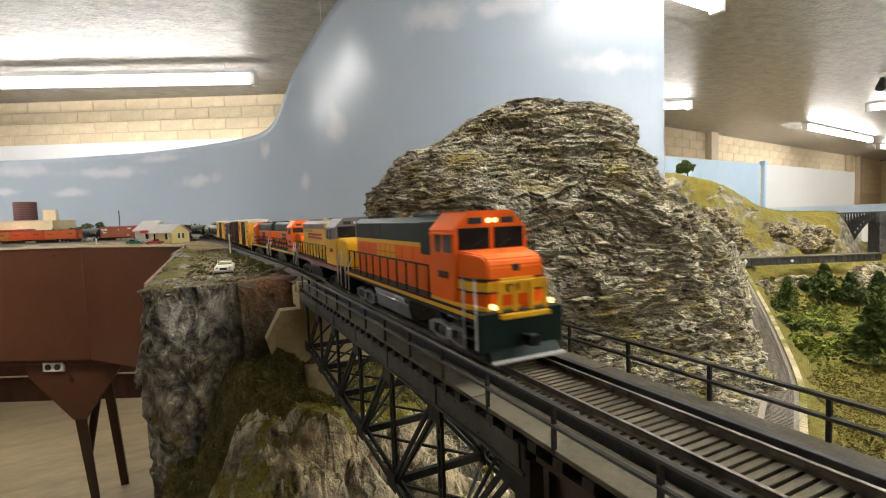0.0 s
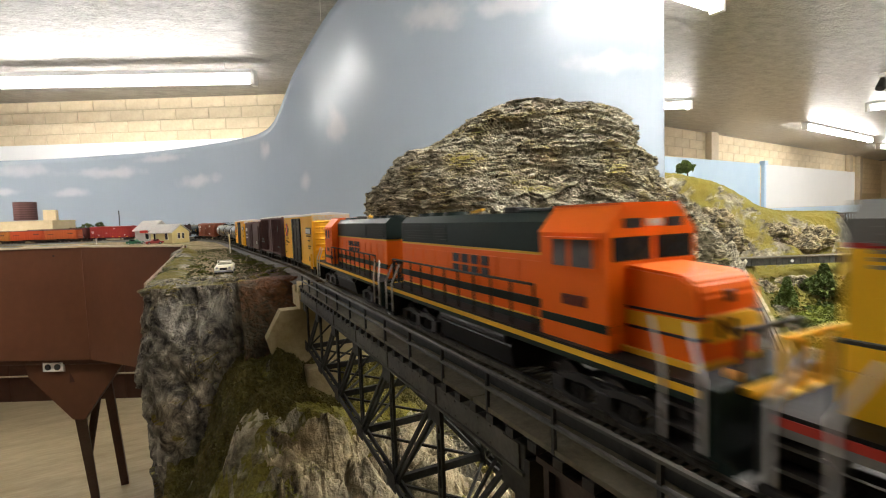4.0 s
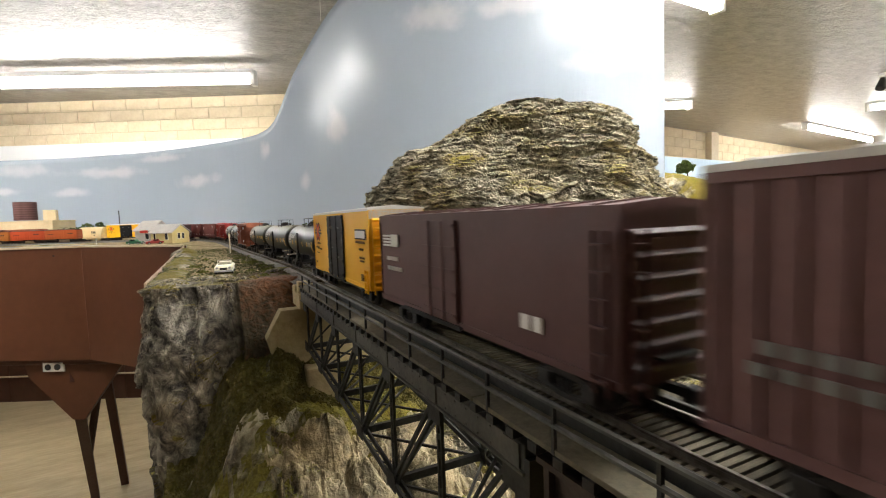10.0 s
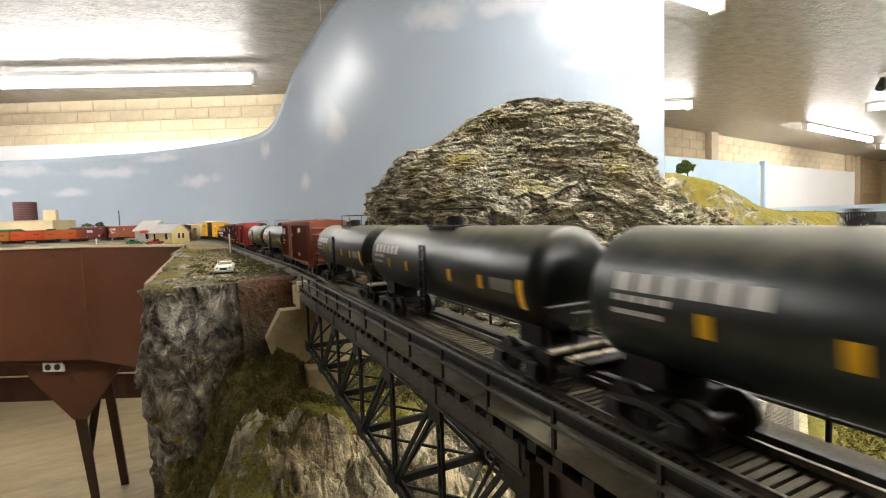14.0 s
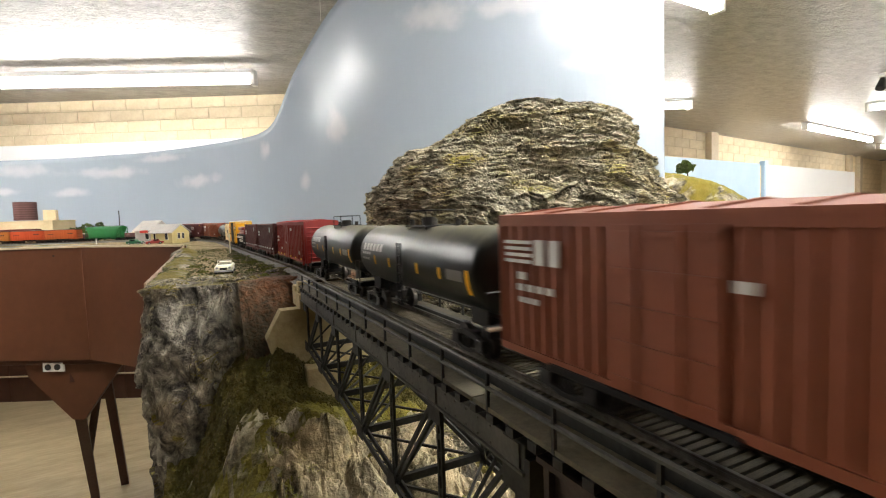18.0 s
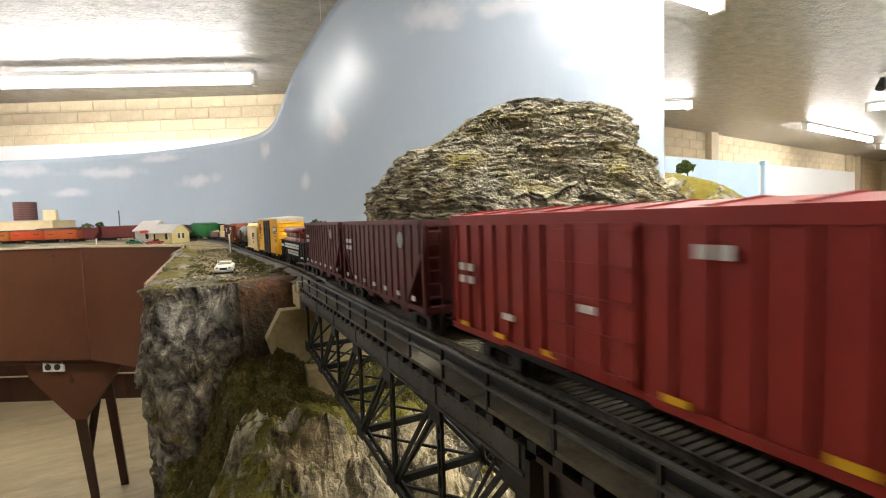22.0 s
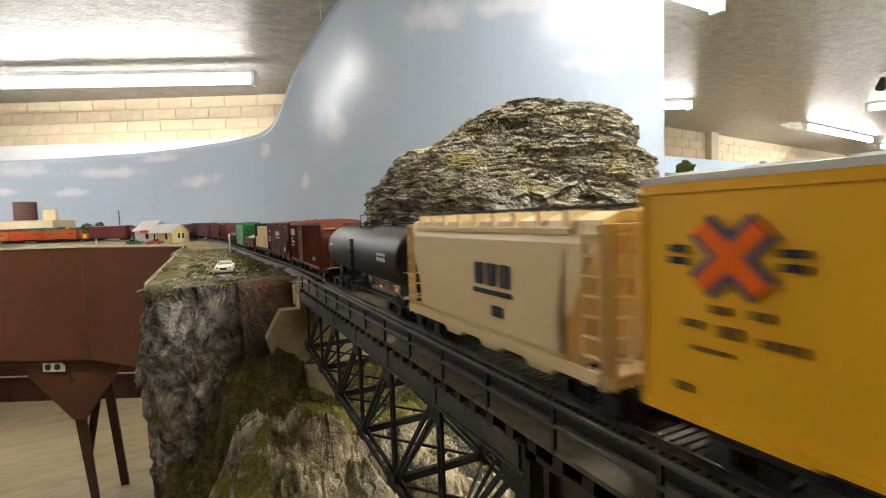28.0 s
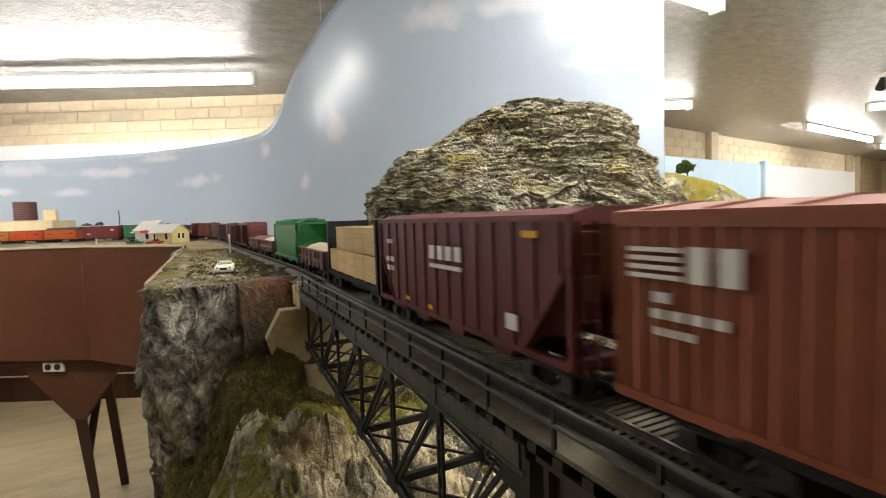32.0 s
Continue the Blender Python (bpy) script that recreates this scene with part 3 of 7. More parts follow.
post_me = None
for side, x in ((-1, NEAR_X), (1, FAR_X)):
    ys = [POST0 + POSTD * k for k in range(-12, 13)]
    for y in ys:
        if post_me is None:
            post_me = part("handrail_post", B(-0.0005, 0.0005, -0.0005, 0.0005, -0.0125, 0.0), M_steel, bridge)
            post_me.location = (x, y, 1.3077)
            post_me = post_me.data
        else:
            shared("handrail_post", post_me, bridge, Matrix.Translation((x, y, 1.3077)))
    for z in (1.3077, 1.3025):
        part("handrail", rod(bmesh.new(), (x, BR0, z), (x, BR1 + 0.005, z), 0.00075, seg=6), M_steel2, bridge, "thin steel handrail")
    # walkway planks, guard timber, brackets
    x0, x1 = (NEAR_X - 0.0003, 0.0848) if side < 0 else (mirrored(0.0848), FAR_X + 0.0003)
    y = BR0
    k = 0
    while y < BR1:
        n = 0.09
        part("walkway_plank", B(x0, x1, y, min(y + n - 0.0005, BR1), 1.2951, 1.2966, 0.0002), M_plank, bridge)
        y += n
        k += 1
    g0, g1 = (0.0856, 0.0884) if side < 0 else (mirrored(0.0884), mirrored(0.0856))
    part("guard_timber", B(g0, g1, BR0, BR1, 1.2955, 1.2995, 0.0003), M_steel, bridge, "dark guard timber")
    b0, b1 = (NEAR_X - 0.0008, 0.09) if side < 0 else (mirrored(0.09), FAR_X + 0.0008)
    bm = bmesh.new()
    for k in range(76):
        yy = BR0 + 0.0102 * k
        if yy < BR1:
            box(bm, b0, b1, yy - 0.0018, yy + 0.0018, 1.2924, 1.2950)
    tagged(part("walkway_bracket", bm, M_steel, bridge), kind="stuff")

tie_me = None
for k in range(280):
    y = BR0 + 0.0029 * (k + 0.5)
    if y > BR1:
        break
    if tie_me is None:
        ob = part("tie", B(-0.0155, 0.0155, -0.00098, 0.00098, 1.2950, 1.2976, 0.00015), M_tie, bridge)
        ob.location = (TRACK_X, y, 0)
        tie_me = ob.data
    else:
        shared("tie", tie_me, bridge, Matrix.Translation((TRACK_X, y, 0)))


def rail_profile(bm, pts, h=0.0022):
    """A rail with head, web and foot along a row of places (rail-head centres)."""
    sec = ((-0.0011, -h), (-0.0004, -h + 0.0004), (-0.0003, -0.0008), (-0.00055, -0.0006), (-0.00055, 0), (0.00055, 0), (0.00055, -0.0006), (0.0003, -0.0008), (0.0004, -h + 0.0004), (0.0011, -h))
    rows = []
    for i, p in enumerate(pts):
        a, b = pts[max(0, i - 1)], pts[min(len(pts) - 1, i + 1)]
        d = (b - a).normalized()
        n = Vector((d.y, -d.x, 0))
        rows.append([bm.verts.new(p + n * u + Vector((0, 0, w))) for u, w in sec])
    for r, q in zip(rows, rows[1:]):
        for i in range(len(sec) - 1):
            bm.faces.new((r[i], q[i], q[i + 1], r[i + 1]))
    return bm


for off in (-0.0088, 0.0088):
    part("rail", rail_profile(bmesh.new(), [Vector((TRACK_X + off, BR0 + i * 0.05, RAIL)) for i in range(16)]), M_rail, bridge, "worn nickel-silver rail")
# trusses: single-way double diagonals, laced posts, a bottom chord that drops a little towards the tower
NODES = [0.110 + 0.0535 * k for k in range(7)]
TOPZ = 1.2875


def low(y):
    return 1.2245 + 0.085 * (y - 0.217)


def channels(p, q, gap, w, across_axis):
    """Two slim channels side by side from p to q."""
    o = Vector(across_axis) * gap / 2
    return bar(bar(bmesh.new(), Vector(p) - o, Vector(q) - o, w), Vector(p) + o, Vector(q) + o, w)


for x in (0.0772, mirrored(0.0772)):
    part("top_chord", B(x - 0.0028, x + 0.0028, NODES[0] - 0.006, BR1, 1.2835, 1.2912, 0.0004), M_steel2, bridge, "grey riveted top chord")
    part("chord_flange", B(x - 0.0036, x + 0.0036, NODES[0] - 0.006, BR1, 1.2826, 1.2834), M_steel2, bridge)
    for i, y in enumerate(NODES):
        part("truss_post", channels((x, y, low(y)), (x, y, TOPZ), 0.0032, 0.0013, (0, 1, 0)), M_steel, bridge)
        bm = bmesh.new()
        for j in range(9):
            z = low(y) + 0.004 + (TOPZ - low(y) - 0.008) * j / 8
            box(bm, x - 0.0004, x + 0.0004, y - 0.0015, y + 0.0015, z - 0.0011, z + 0.0011)
        part("post_lacing", bm, M_steel, bridge)
        if i < len(NODES) - 1:
            b = NODES[i + 1]
            for o in (-0.0018, 0.0018):
                part("bottom_chord", bar(bmesh.new(), (x + o, y, low(y)), (x + o, b, low(b)), 0.0011, 0.0032), M_steel, bridge)
            part("truss_diagonal", channels((x, y, TOPZ - 0.003), (x, b, low(b)), 0.0036, 0.0016, (0, 0.62, 0.78)), M_steel, bridge)
            bm = bmesh.new()
            for j in range(7):
                yy = y + 0.0535 * (j + 0.5) / 7
                for zz in (1.2848, 1.2900):
                    rod(bm, (x - 0.0032, yy, zz), (x - 0.0027, yy, zz), 0.0004, seg=6)
            part("rivets", bm, M_steel2, bridge)
            bm = bmesh.new()
            for j in range(9):
                ya, yb = y + 0.0535 * j / 9, y + 0.0535 * (j + 1) / 9
                bar(bm, (x + (0.0018 if j % 2 else -0.0018), ya, low(ya) - 0.0014), (x - (0.0018 if j % 2 else -0.0018), yb, low(yb) - 0.0014), 0.0009, 0.0005)
            part("chord_lacing", bm, M_steel, bridge)
            part("chord_splice", B(x - 0.0034, x - 0.0028, y - 0.004, y + 0.004, 1.2838, 1.2909), M_steel2, bridge)
        part("gusset_plate", B(x - 0.0026, x - 0.0021, y - 0.0055, y + 0.0055, low(y) - 0.0035, low(y) + 0.005), M_steel, bridge)
        part("gusset_plate", B(x - 0.0026, x - 0.0021, y - 0.0055, y + 0.0055, TOPZ - 0.0120, TOPZ - 0.0050), M_steel, bridge)
for i, y in enumerate(NODES):
    part("cross_beam", B(0.0772, mirrored(0.0772), y - 0.0013, y + 0.0013, low(y) - 0.002, low(y) + 0.002), M_steel, bridge)
    part("sway_brace", bar(bar(bmesh.new(), (0.0772, y, low(y)), (mirrored(0.0772), y, TOPZ), 0.0013), (mirrored(0.0772), y, low(y)), (0.0772, y, TOPZ), 0.0013), M_steel, bridge)
    if i < len(NODES) - 1:
        b = NODES[i + 1]
        part("bottom_lateral", bar(bar(bmesh.new(), (0.0772, y, low(y) - 0.0015), (mirrored(0.0772), b, low(b) - 0.0015), 0.0013), (mirrored(0.0772), y, low(y) - 0.0015), (0.0772, b, low(b) - 0.0015), 0.0013), M_steel, bridge)
# towers: battered legs with lacing, on concrete feet
for y, foot in ((0.105, 1.07),):
    for sx in (-1, 1):
        x = TRACK_X + sx * 0.0256
        part("tower_leg", bar(bmesh.new(), (x, y, TOPZ), (x + sx * 0.006, y, foot), 0.0062, 0.0054), M_steel, bridge, "laced steel tower leg")
        part("tower_foot", B(x + sx * 0.006 - 0.009, x + sx * 0.006 + 0.009, y - 0.009, y + 0.009, foot - 0.03, foot + 0.004, 0.001), M_concrete, bridge, "stained concrete footing")
    for z in (1.27, 1.215, 1.16, 1.11):
        if z > foot:
            part("tower_strut", B(TRACK_X - 0.03, TRACK_X + 0.03, y - 0.0015, y + 0.0015, z - 0.002, z + 0.002), M_steel, bridge)
    for za, zb in ((1.27, 1.215), (1.215, 1.16)):
        part("tower_brace", bar(bar(bmesh.new(), (TRACK_X - 0.028, y, za), (TRACK_X + 0.028, y, zb), 0.0016), (TRACK_X + 0.028, y, za), (TRACK_X - 0.028, y, zb), 0.0016), M_steel, bridge)
# the near span: plate girders with stiffeners
M_girder = surface("brown_black_girder", (0.018, 0.012, 0.01), (0.045, 0.03, 0.024), 70, 0.55, bump=0.15)
for x in (0.0772, mirrored(0.0772)):
    part("plate_girder", B(x - 0.0012, x + 0.0012, BR0, 0.098, 1.240, 1.2912), M_girder, bridge, "dark brown plate girder")
    for z in (1.2405, 1.2905):
        part("girder_flange", B(x - 0.0035, x + 0.0035, BR0, 0.098, z - 0.0008, z + 0.0008), M_girder, bridge)
    for k in range(18):
        y = 0.094 - 0.022 * k
        part("stiffener", B(x - 0.0032, x + 0.0032, y - 0.0007, y + 0.0007, 1.2412, 1.2898), M_girder, bridge)
# near pier under the girder, on the valley floor
tagged(part("bridge_pier", B(0.070, 0.136, -0.30, -0.22, 1.02, 1.2394, 0.002), M_concrete), "tan concrete pier under the bridge", "pier")
# abutment
abut = empty("bridge_abutment")
tagged(abut, "tan stained concrete abutment at the end of the bridge", "abutment")
bm = bmesh.new()
prism(bm, ((0.0437, 1.249), (0.0573, 1.2738), (0.150, 1.2738), (0.158, 1.25), (0.158, 1.13), (0.060, 1.13), (0.0505, 1.222)), 0.452, 0.468)
part("abutment_wall", bm, M_concrete, abut)
part("bearing_shelf", B(0.0735, 0.150, 0.4475, 0.470, 1.2739, 1.2880, 0.001), M_concrete, abut)
part("back_wall", B(0.0735, 0.138, 0.472, 0.486, 1.2740, 1.293, 0.001), M_concrete, abut)
tagged(part("footing_block", B(0.0735, 0.1025, 0.430, 0.4515, 1.17, 1.222, 0.002), M_concrete), "small weathered concrete footing block on the mossy slope", "concrete block")
tagged(part("bearing_post", B(0.0738, 0.0826, 0.452, 0.462, 1.2881, 1.2990, 0.0008), M_concrete), "small concrete end post beside the handrail", "post")

# ---- ballasted track beyond the bridge ----
def ballast_point(u, v):
    s = 0.462 + 2.6 * u
    o = (v - 0.5) * 0.062
    k = 1 - smooth01((abs(o) - 0.016) / 0.013)
    p = across(s, o, -0.0078 + 0.0056 * k)
    return (p.x, p.y, p.z + 0.0007 * noise.noise(Vector((p.x * 400, p.y * 400, 0))))


main_track = empty("railway_track")
tagged(main_track, "curved main line on dark grey ballast", "railway track")
part("ballast", sheet(420, 26, ballast_point), M_ballast, main_track)
for off in (-0.0088, 0.0088):
    part("rail", rail_profile(bmesh.new(), [across(0.446 + 0.02 * i, off) for i in range(131)]), M_rail, main_track)
bm = bmesh.new()
for k in range(380):
    s = 0.464 + 0.0068 * k
    bar(bm, across(s, -0.0150, -0.0030), across(s, 0.0150, -0.0030), 0.0032, 0.0022)
tagged(part("sleeper_bed", bm, M_tie, main_track), kind="stuff")
# ---- the train: paints ----
def paint(name, c, k=1.3, rough=0.42, dust=0.0, spec=0.45):
    return surface(name, c, [min(1, v * k + dust) for v in c], 70, rough, bump=0.05, fine=5, spread=(0.3, 0.8), spec=spec)


P_orange = paint("bright_orange_paint", (0.93, 0.158, 0.004), 1.06, 0.42, 0.0, 0.3)
P_green = paint("dark_green_paint", (0.005, 0.016, 0.013), 1.4, 0.42, 0.0, 0.25)
P_stripe = paint("yellow_stripe_paint", (0.84, 0.48, 0.02), 1.08)
P_amber = paint("amber_yellow_paint", (0.93, 0.5, 0.012), 1.05)
P_armour = paint("armour_yellow_paint", (0.93, 0.53, 0.014), 1.05)
P_grey = paint("harbour_grey_paint", (0.16, 0.16, 0.15), 1.25)
P_red = paint("signal_red_paint", (0.4, 0.03, 0.02), 1.2)
P_black = paint("black_frame_paint", (0.007, 0.007, 0.0075), 2.0, 0.5, 0.0, 0.2)
P_silver = paint("silver_tank_paint", (0.3, 0.3, 0.31), 1.4, 0.3)
P_brown = paint("boxcar_brown_paint", (0.075, 0.03, 0.027), 1.4, 0.55)
P_brown2 = paint("dusty_brown_paint", (0.115, 0.052, 0.048), 1.5, 0.65, 0.01)
P_rust = paint("mineral_red_paint", (0.215, 0.058, 0.024), 1.3, 0.55)
P_bright = paint("fresh_red_paint", (0.27, 0.022, 0.017), 1.25, 0.42)
P_maroon = paint("maroon_paint", (0.1, 0.018, 0.016), 1.35, 0.48)
P_white = paint("white_roof_paint", (0.7, 0.69, 0.65), 1.1, 0.5)
P_letter = paint("white_lettering_paint", (0.74, 0.74, 0.72), 1.05, 0.5)
P_ink = paint("black_lettering_paint", (0.015, 0.015, 0.02), 1.3, 0.5)
P_faded = paint("faded_brown_lettering_paint", (0.16, 0.085, 0.012), 1.5, 0.55)
P_blue = paint("blue_lettering_paint", (0.05, 0.08, 0.16), 1.2, 0.5)
P_cream = paint("cream_tan_paint", (0.84, 0.66, 0.36), 1.08, 0.45)


def tank_material(name, black, dust, amount, low_z, gloss):
    """Oily black enamel, smeared down the sides, with tan dust that has settled along the top of the barrel."""
    m, nt, b = nodes_of(name)
    n = nt.nodes
    tc = n.new("ShaderNodeTexCoord")
    mp = n.new("ShaderNodeMapping")
    mp.inputs["Scale"].default_value = (1, 1, 0.35)
    link(nt, tc.outputs["Object"], mp.inputs["Vector"])
    no = n.new("ShaderNodeTexNoise")
    no.inputs["Scale"].default_value, no.inputs["Detail"].default_value, no.inputs["Roughness"].default_value = 140, 6, 0.65
    link(nt, mp.outputs[0], no.inputs["Vector"])
    sep = n.new("ShaderNodeSeparateXYZ")
    link(nt, tc.outputs["Object"], sep.inputs[0])
    ma = n.new("ShaderNodeMath")
    ma.operation = "MULTIPLY_ADD"
    ma.inputs[1].default_value = 0.012
    link(nt, no.outputs[0], ma.inputs[0])
    link(nt, sep.outputs["Z"], ma.inputs[2])
    mr = n.new("ShaderNodeMapRange")
    mr.inputs[1].default_value, mr.inputs[2].default_value, mr.inputs[4].default_value = low_z, low_z + 0.011, amount
    link(nt, ma.outputs[0], mr.inputs[0])
    sm = n.new("ShaderNodeMixRGB")
    sm.inputs[1].default_value = (*black, 1)
    sm.inputs[2].default_value = (*[c * 2.6 for c in black], 1)
    link(nt, no.outputs[0], sm.inputs[0])
    mx = n.new("ShaderNodeMixRGB")
    link(nt, mr.outputs[0], mx.inputs[0])
    link(nt, sm.outputs[0], mx.inputs[1])
    mx.inputs[2].default_value = (*dust, 1)
    link(nt, mx.outputs[0], b.inputs["Base Color"])
    ro = n.new("ShaderNodeMapRange")
    ro.inputs[3].default_value, ro.inputs[4].default_value = gloss, 0.65
    link(nt, mr.outputs[0], ro.inputs[0])
    link(nt, ro.outputs[0], b.inputs["Roughness"])
    b.inputs["Specular IOR Level"].default_value = 0.5
    return m


P_tank = tank_material("oily_black_tank", (0.005, 0.008, 0.0078), (0.19, 0.17, 0.11), 1.0, 0.0485, 0.34)
P_tank_plain = tank_material("satin_black_tank", (0.006, 0.0075, 0.0075), (0.15, 0.145, 0.115), 0.8, 0.0465, 0.46)
P_hop = paint("emerald_hopper_paint", (0.012, 0.13, 0.03), 1.4, 0.5)
P_boxgreen = paint("boxcar_green_paint", (0.012, 0.09, 0.04), 1.4, 0.5)
P_lumber = surface("wrapped_pine_lumber", (0.55, 0.37, 0.16), (0.72, 0.54, 0.28), 130, 0.75, stretch=(0.15, 1, 6), vary=0.12)
P_pipe = surface("red_coated_pipe", (0.2, 0.022, 0.022), (0.34, 0.06, 0.05), 80, 0.35)
P_strap = paint("pale_strap", (0.45, 0.42, 0.36), 1.2)
P_glass = surface("dark_cab_glass", (0.012, 0.013, 0.015), (0.03, 0.032, 0.035), 20, 0.12, bump=0.0, spec=0.6)
P_pane = surface("grey_cab_pane", (0.1, 0.105, 0.11), (0.2, 0.205, 0.21), 40, 0.15, bump=0.0, spec=0.6)
P_wheel = surface("worn_wheel_steel", (0.025, 0.022, 0.019), (0.09, 0.08, 0.07), 140, 0.5, 0.5)
P_truck = surface("grimy_truck_frame", (0.01, 0.009, 0.008), (0.034, 0.03, 0.025), 150, 0.6)
P_load = surface("pale_gravel_load", (0.4, 0.34, 0.24), (0.6, 0.54, 0.42), 400, 0.95, bump=0.6)
P_grime = surface("silver_grey_underbody", (0.12, 0.125, 0.13), (0.42, 0.43, 0.44), 160, 0.38, 0.4)
P_lamp = glow("lit_headlight", (1.0, 0.75, 0.3), 2.6)
P_lens = paint("amber_lens", (0.7, 0.35, 0.1), 1.2, 0.25)

# ---- shared running gear ----
_gear = {}


def gear_mesh(key, make, material):
    if key not in _gear:
        bm = make()
        me = bpy.data.meshes.new(key)
        bm.to_mesh(me)
        bm.free()
        me.materials.append(material)
        _gear[key] = me
    return _gear[key]


def wheelset_bm(r=0.0054):
    bm = bmesh.new()
    rod(bm, (0, -0.0125, 0), (0, 0.0125, 0), 0.0011, seg=6)
    for s in (-1, 1):
        rod(bm, (0, s * 0.0076, 0), (0, s * 0.0100, 0), r, seg=16)
        rod(bm, (0, s * 0.0072, 0), (0, s * 0.0078, 0), r + 0.0006, seg=16)
    return bm


def bolster_bm():
    return box(bmesh.new(), -0.003, 0.003, -0.012, 0.012, 0.0062, 0.0092)


def side_frame_bm(n, w, sides):
    """One side frame with journals and springs; n axles w apart."""
    bm = bmesh.new()
    half = w * (n - 1) / 2
    for s in sides:
        y = s * 0.0128
        for i in range(n):
            x = -half + w * i
            box(bm, x - 0.0028, x + 0.0028, y - 0.0012, y + 0.0012, 0.0030, 0.0078, 0.0004)
            if i < n - 1:
                c = x + w / 2
                bar(bm, (x, y, 0.0075), (c - 0.003, y, 0.0088), 0.0016, 0.0018)
                bar(bm, (c - 0.003, y, 0.0088), (c + 0.003, y, 0.0088), 0.0016, 0.0018)
                bar(bm, (c + 0.003, y, 0.0088), (x + w, y, 0.0075), 0.0016, 0.0018)
                bar(bm, (x, y, 0.0040), (c - 0.003, y, 0.0022), 0.0016, 0.0016)
                bar(bm, (c - 0.0035, y, 0.0022), (c + 0.0035, y, 0.0022), 0.0018, 0.0014)
                bar(bm, (c + 0.003, y, 0.0022), (x + w, y, 0.0040), 0.0016, 0.0016)
                for q in (-0.0018, 0, 0.0018):
                    rod(bm, (c + q, y, 0.0028), (c + q, y, 0.0068), 0.0008, seg=6)
    return bm


def add_trucks(car, xs, n=2, w=0.0185, mat=None):
    for x in xs:
        tr = shared("truck", gear_mesh("bolster" + ("silver" if mat else ""), bolster_bm, mat or P_truck), car, Matrix.Translation((x, 0, 0)))
        for s in (-1, 1):
            shared("side_frame", gear_mesh(f"frame{n}{s}" + ("silver" if mat else ""), lambda: side_frame_bm(n, w, (s,)), mat or P_truck), tr, Matrix())
        for i in range(n):
            shared("wheelset", gear_mesh("wheelset", wheelset_bm, P_wheel), tr, Matrix.Translation((-w * (n - 1) / 2 + w * i, 0, 0.0054)))


def coupler_bm():
    bm = bmesh.new()
    box(bm, -0.008, 0.003, -0.0011, 0.0011, 0.0086, 0.0108)
    box(bm, 0.002, 0.0058, -0.0026, 0.0016, 0.0078, 0.0118, 0.0006)
    return bm


def add_couplers(car, half):
    for s in (0, 180):
        shared("coupler", gear_mesh("coupler", coupler_bm, P_black), car, pose(0, 0, 0, 0, 0, s) @ Matrix.Translation((half - 0.001, 0, 0)))


def ladder(x, y, z0, z1, w, axis, n=7):
    """A ladder on a side (axis x) or an end (axis y), standing a little proud."""
    bm = bmesh.new()
    t = 0.00055
    for s in (-1, 1):
        if axis == "x":
            box(bm, x + s * w / 2 - t / 2, x + s * w / 2 + t / 2, y - t, y + t, z0, z1)
        else:
            box(bm, x - t, x + t, y + s * w / 2 - t / 2, y + s * w / 2 + t / 2, z0, z1)
    for i in range(n):
        z = z0 + (z1 - z0) * (i + 0.5) / n
        if axis == "x":
            box(bm, x - w / 2, x + w / 2, y - t * 1.4, y + t * 1.4, z - t / 2, z + t / 2)
        else:
            box(bm, x - t * 1.4, x + t * 1.4, y - w / 2, y + w / 2, z - t / 2, z + t / 2)
    return bm


def marks(car, y, rows, material, name="lettering", t=0.00025, swap=True):
    """Plain bars that stand for painted writing on a side: rows of (x, z, width, height, count), and True for signs in two storeys."""
    for sgn in (-1, 1):
        bm = bmesh.new()
        for x, z, w, h, n, *two in rows:
            step = w / n
            for i in range(n):
                a = x - w / 2 + i * step
                xx = (a + 0.17 * step, a + 0.83 * step) if n > 1 else (a, a + w)
                if sgn > 0 and swap:
                    xx = (-xx[1], -xx[0])
                for z0, z1 in (((z - h / 2, z - 0.06 * h), (z + 0.06 * h, z + h / 2)) if two else ((z - h / 2, z + h / 2),)):
                    box(bm, xx[0], xx[1], sgn * y - t, sgn * y + t, z0, z1)
        ob = part(name, bm, material, car)
        if len(rows) > 1 or rows[0][4] > 1:
            tagged(ob, kind="stuff")


def underframe(car, L, material, w=0.011):
    bm = bmesh.new()
    box(bm, -L / 2 + 0.006, L / 2 - 0.006, -0.004, 0.004, 0.0092, 0.0125)
    for x in (-0.02, -0.004, 0.016):
        box(bm, x - 0.004, x + 0.004, -w, w, 0.0085, 0.0120, 0.0006)
    part("underframe", bm, material, car)


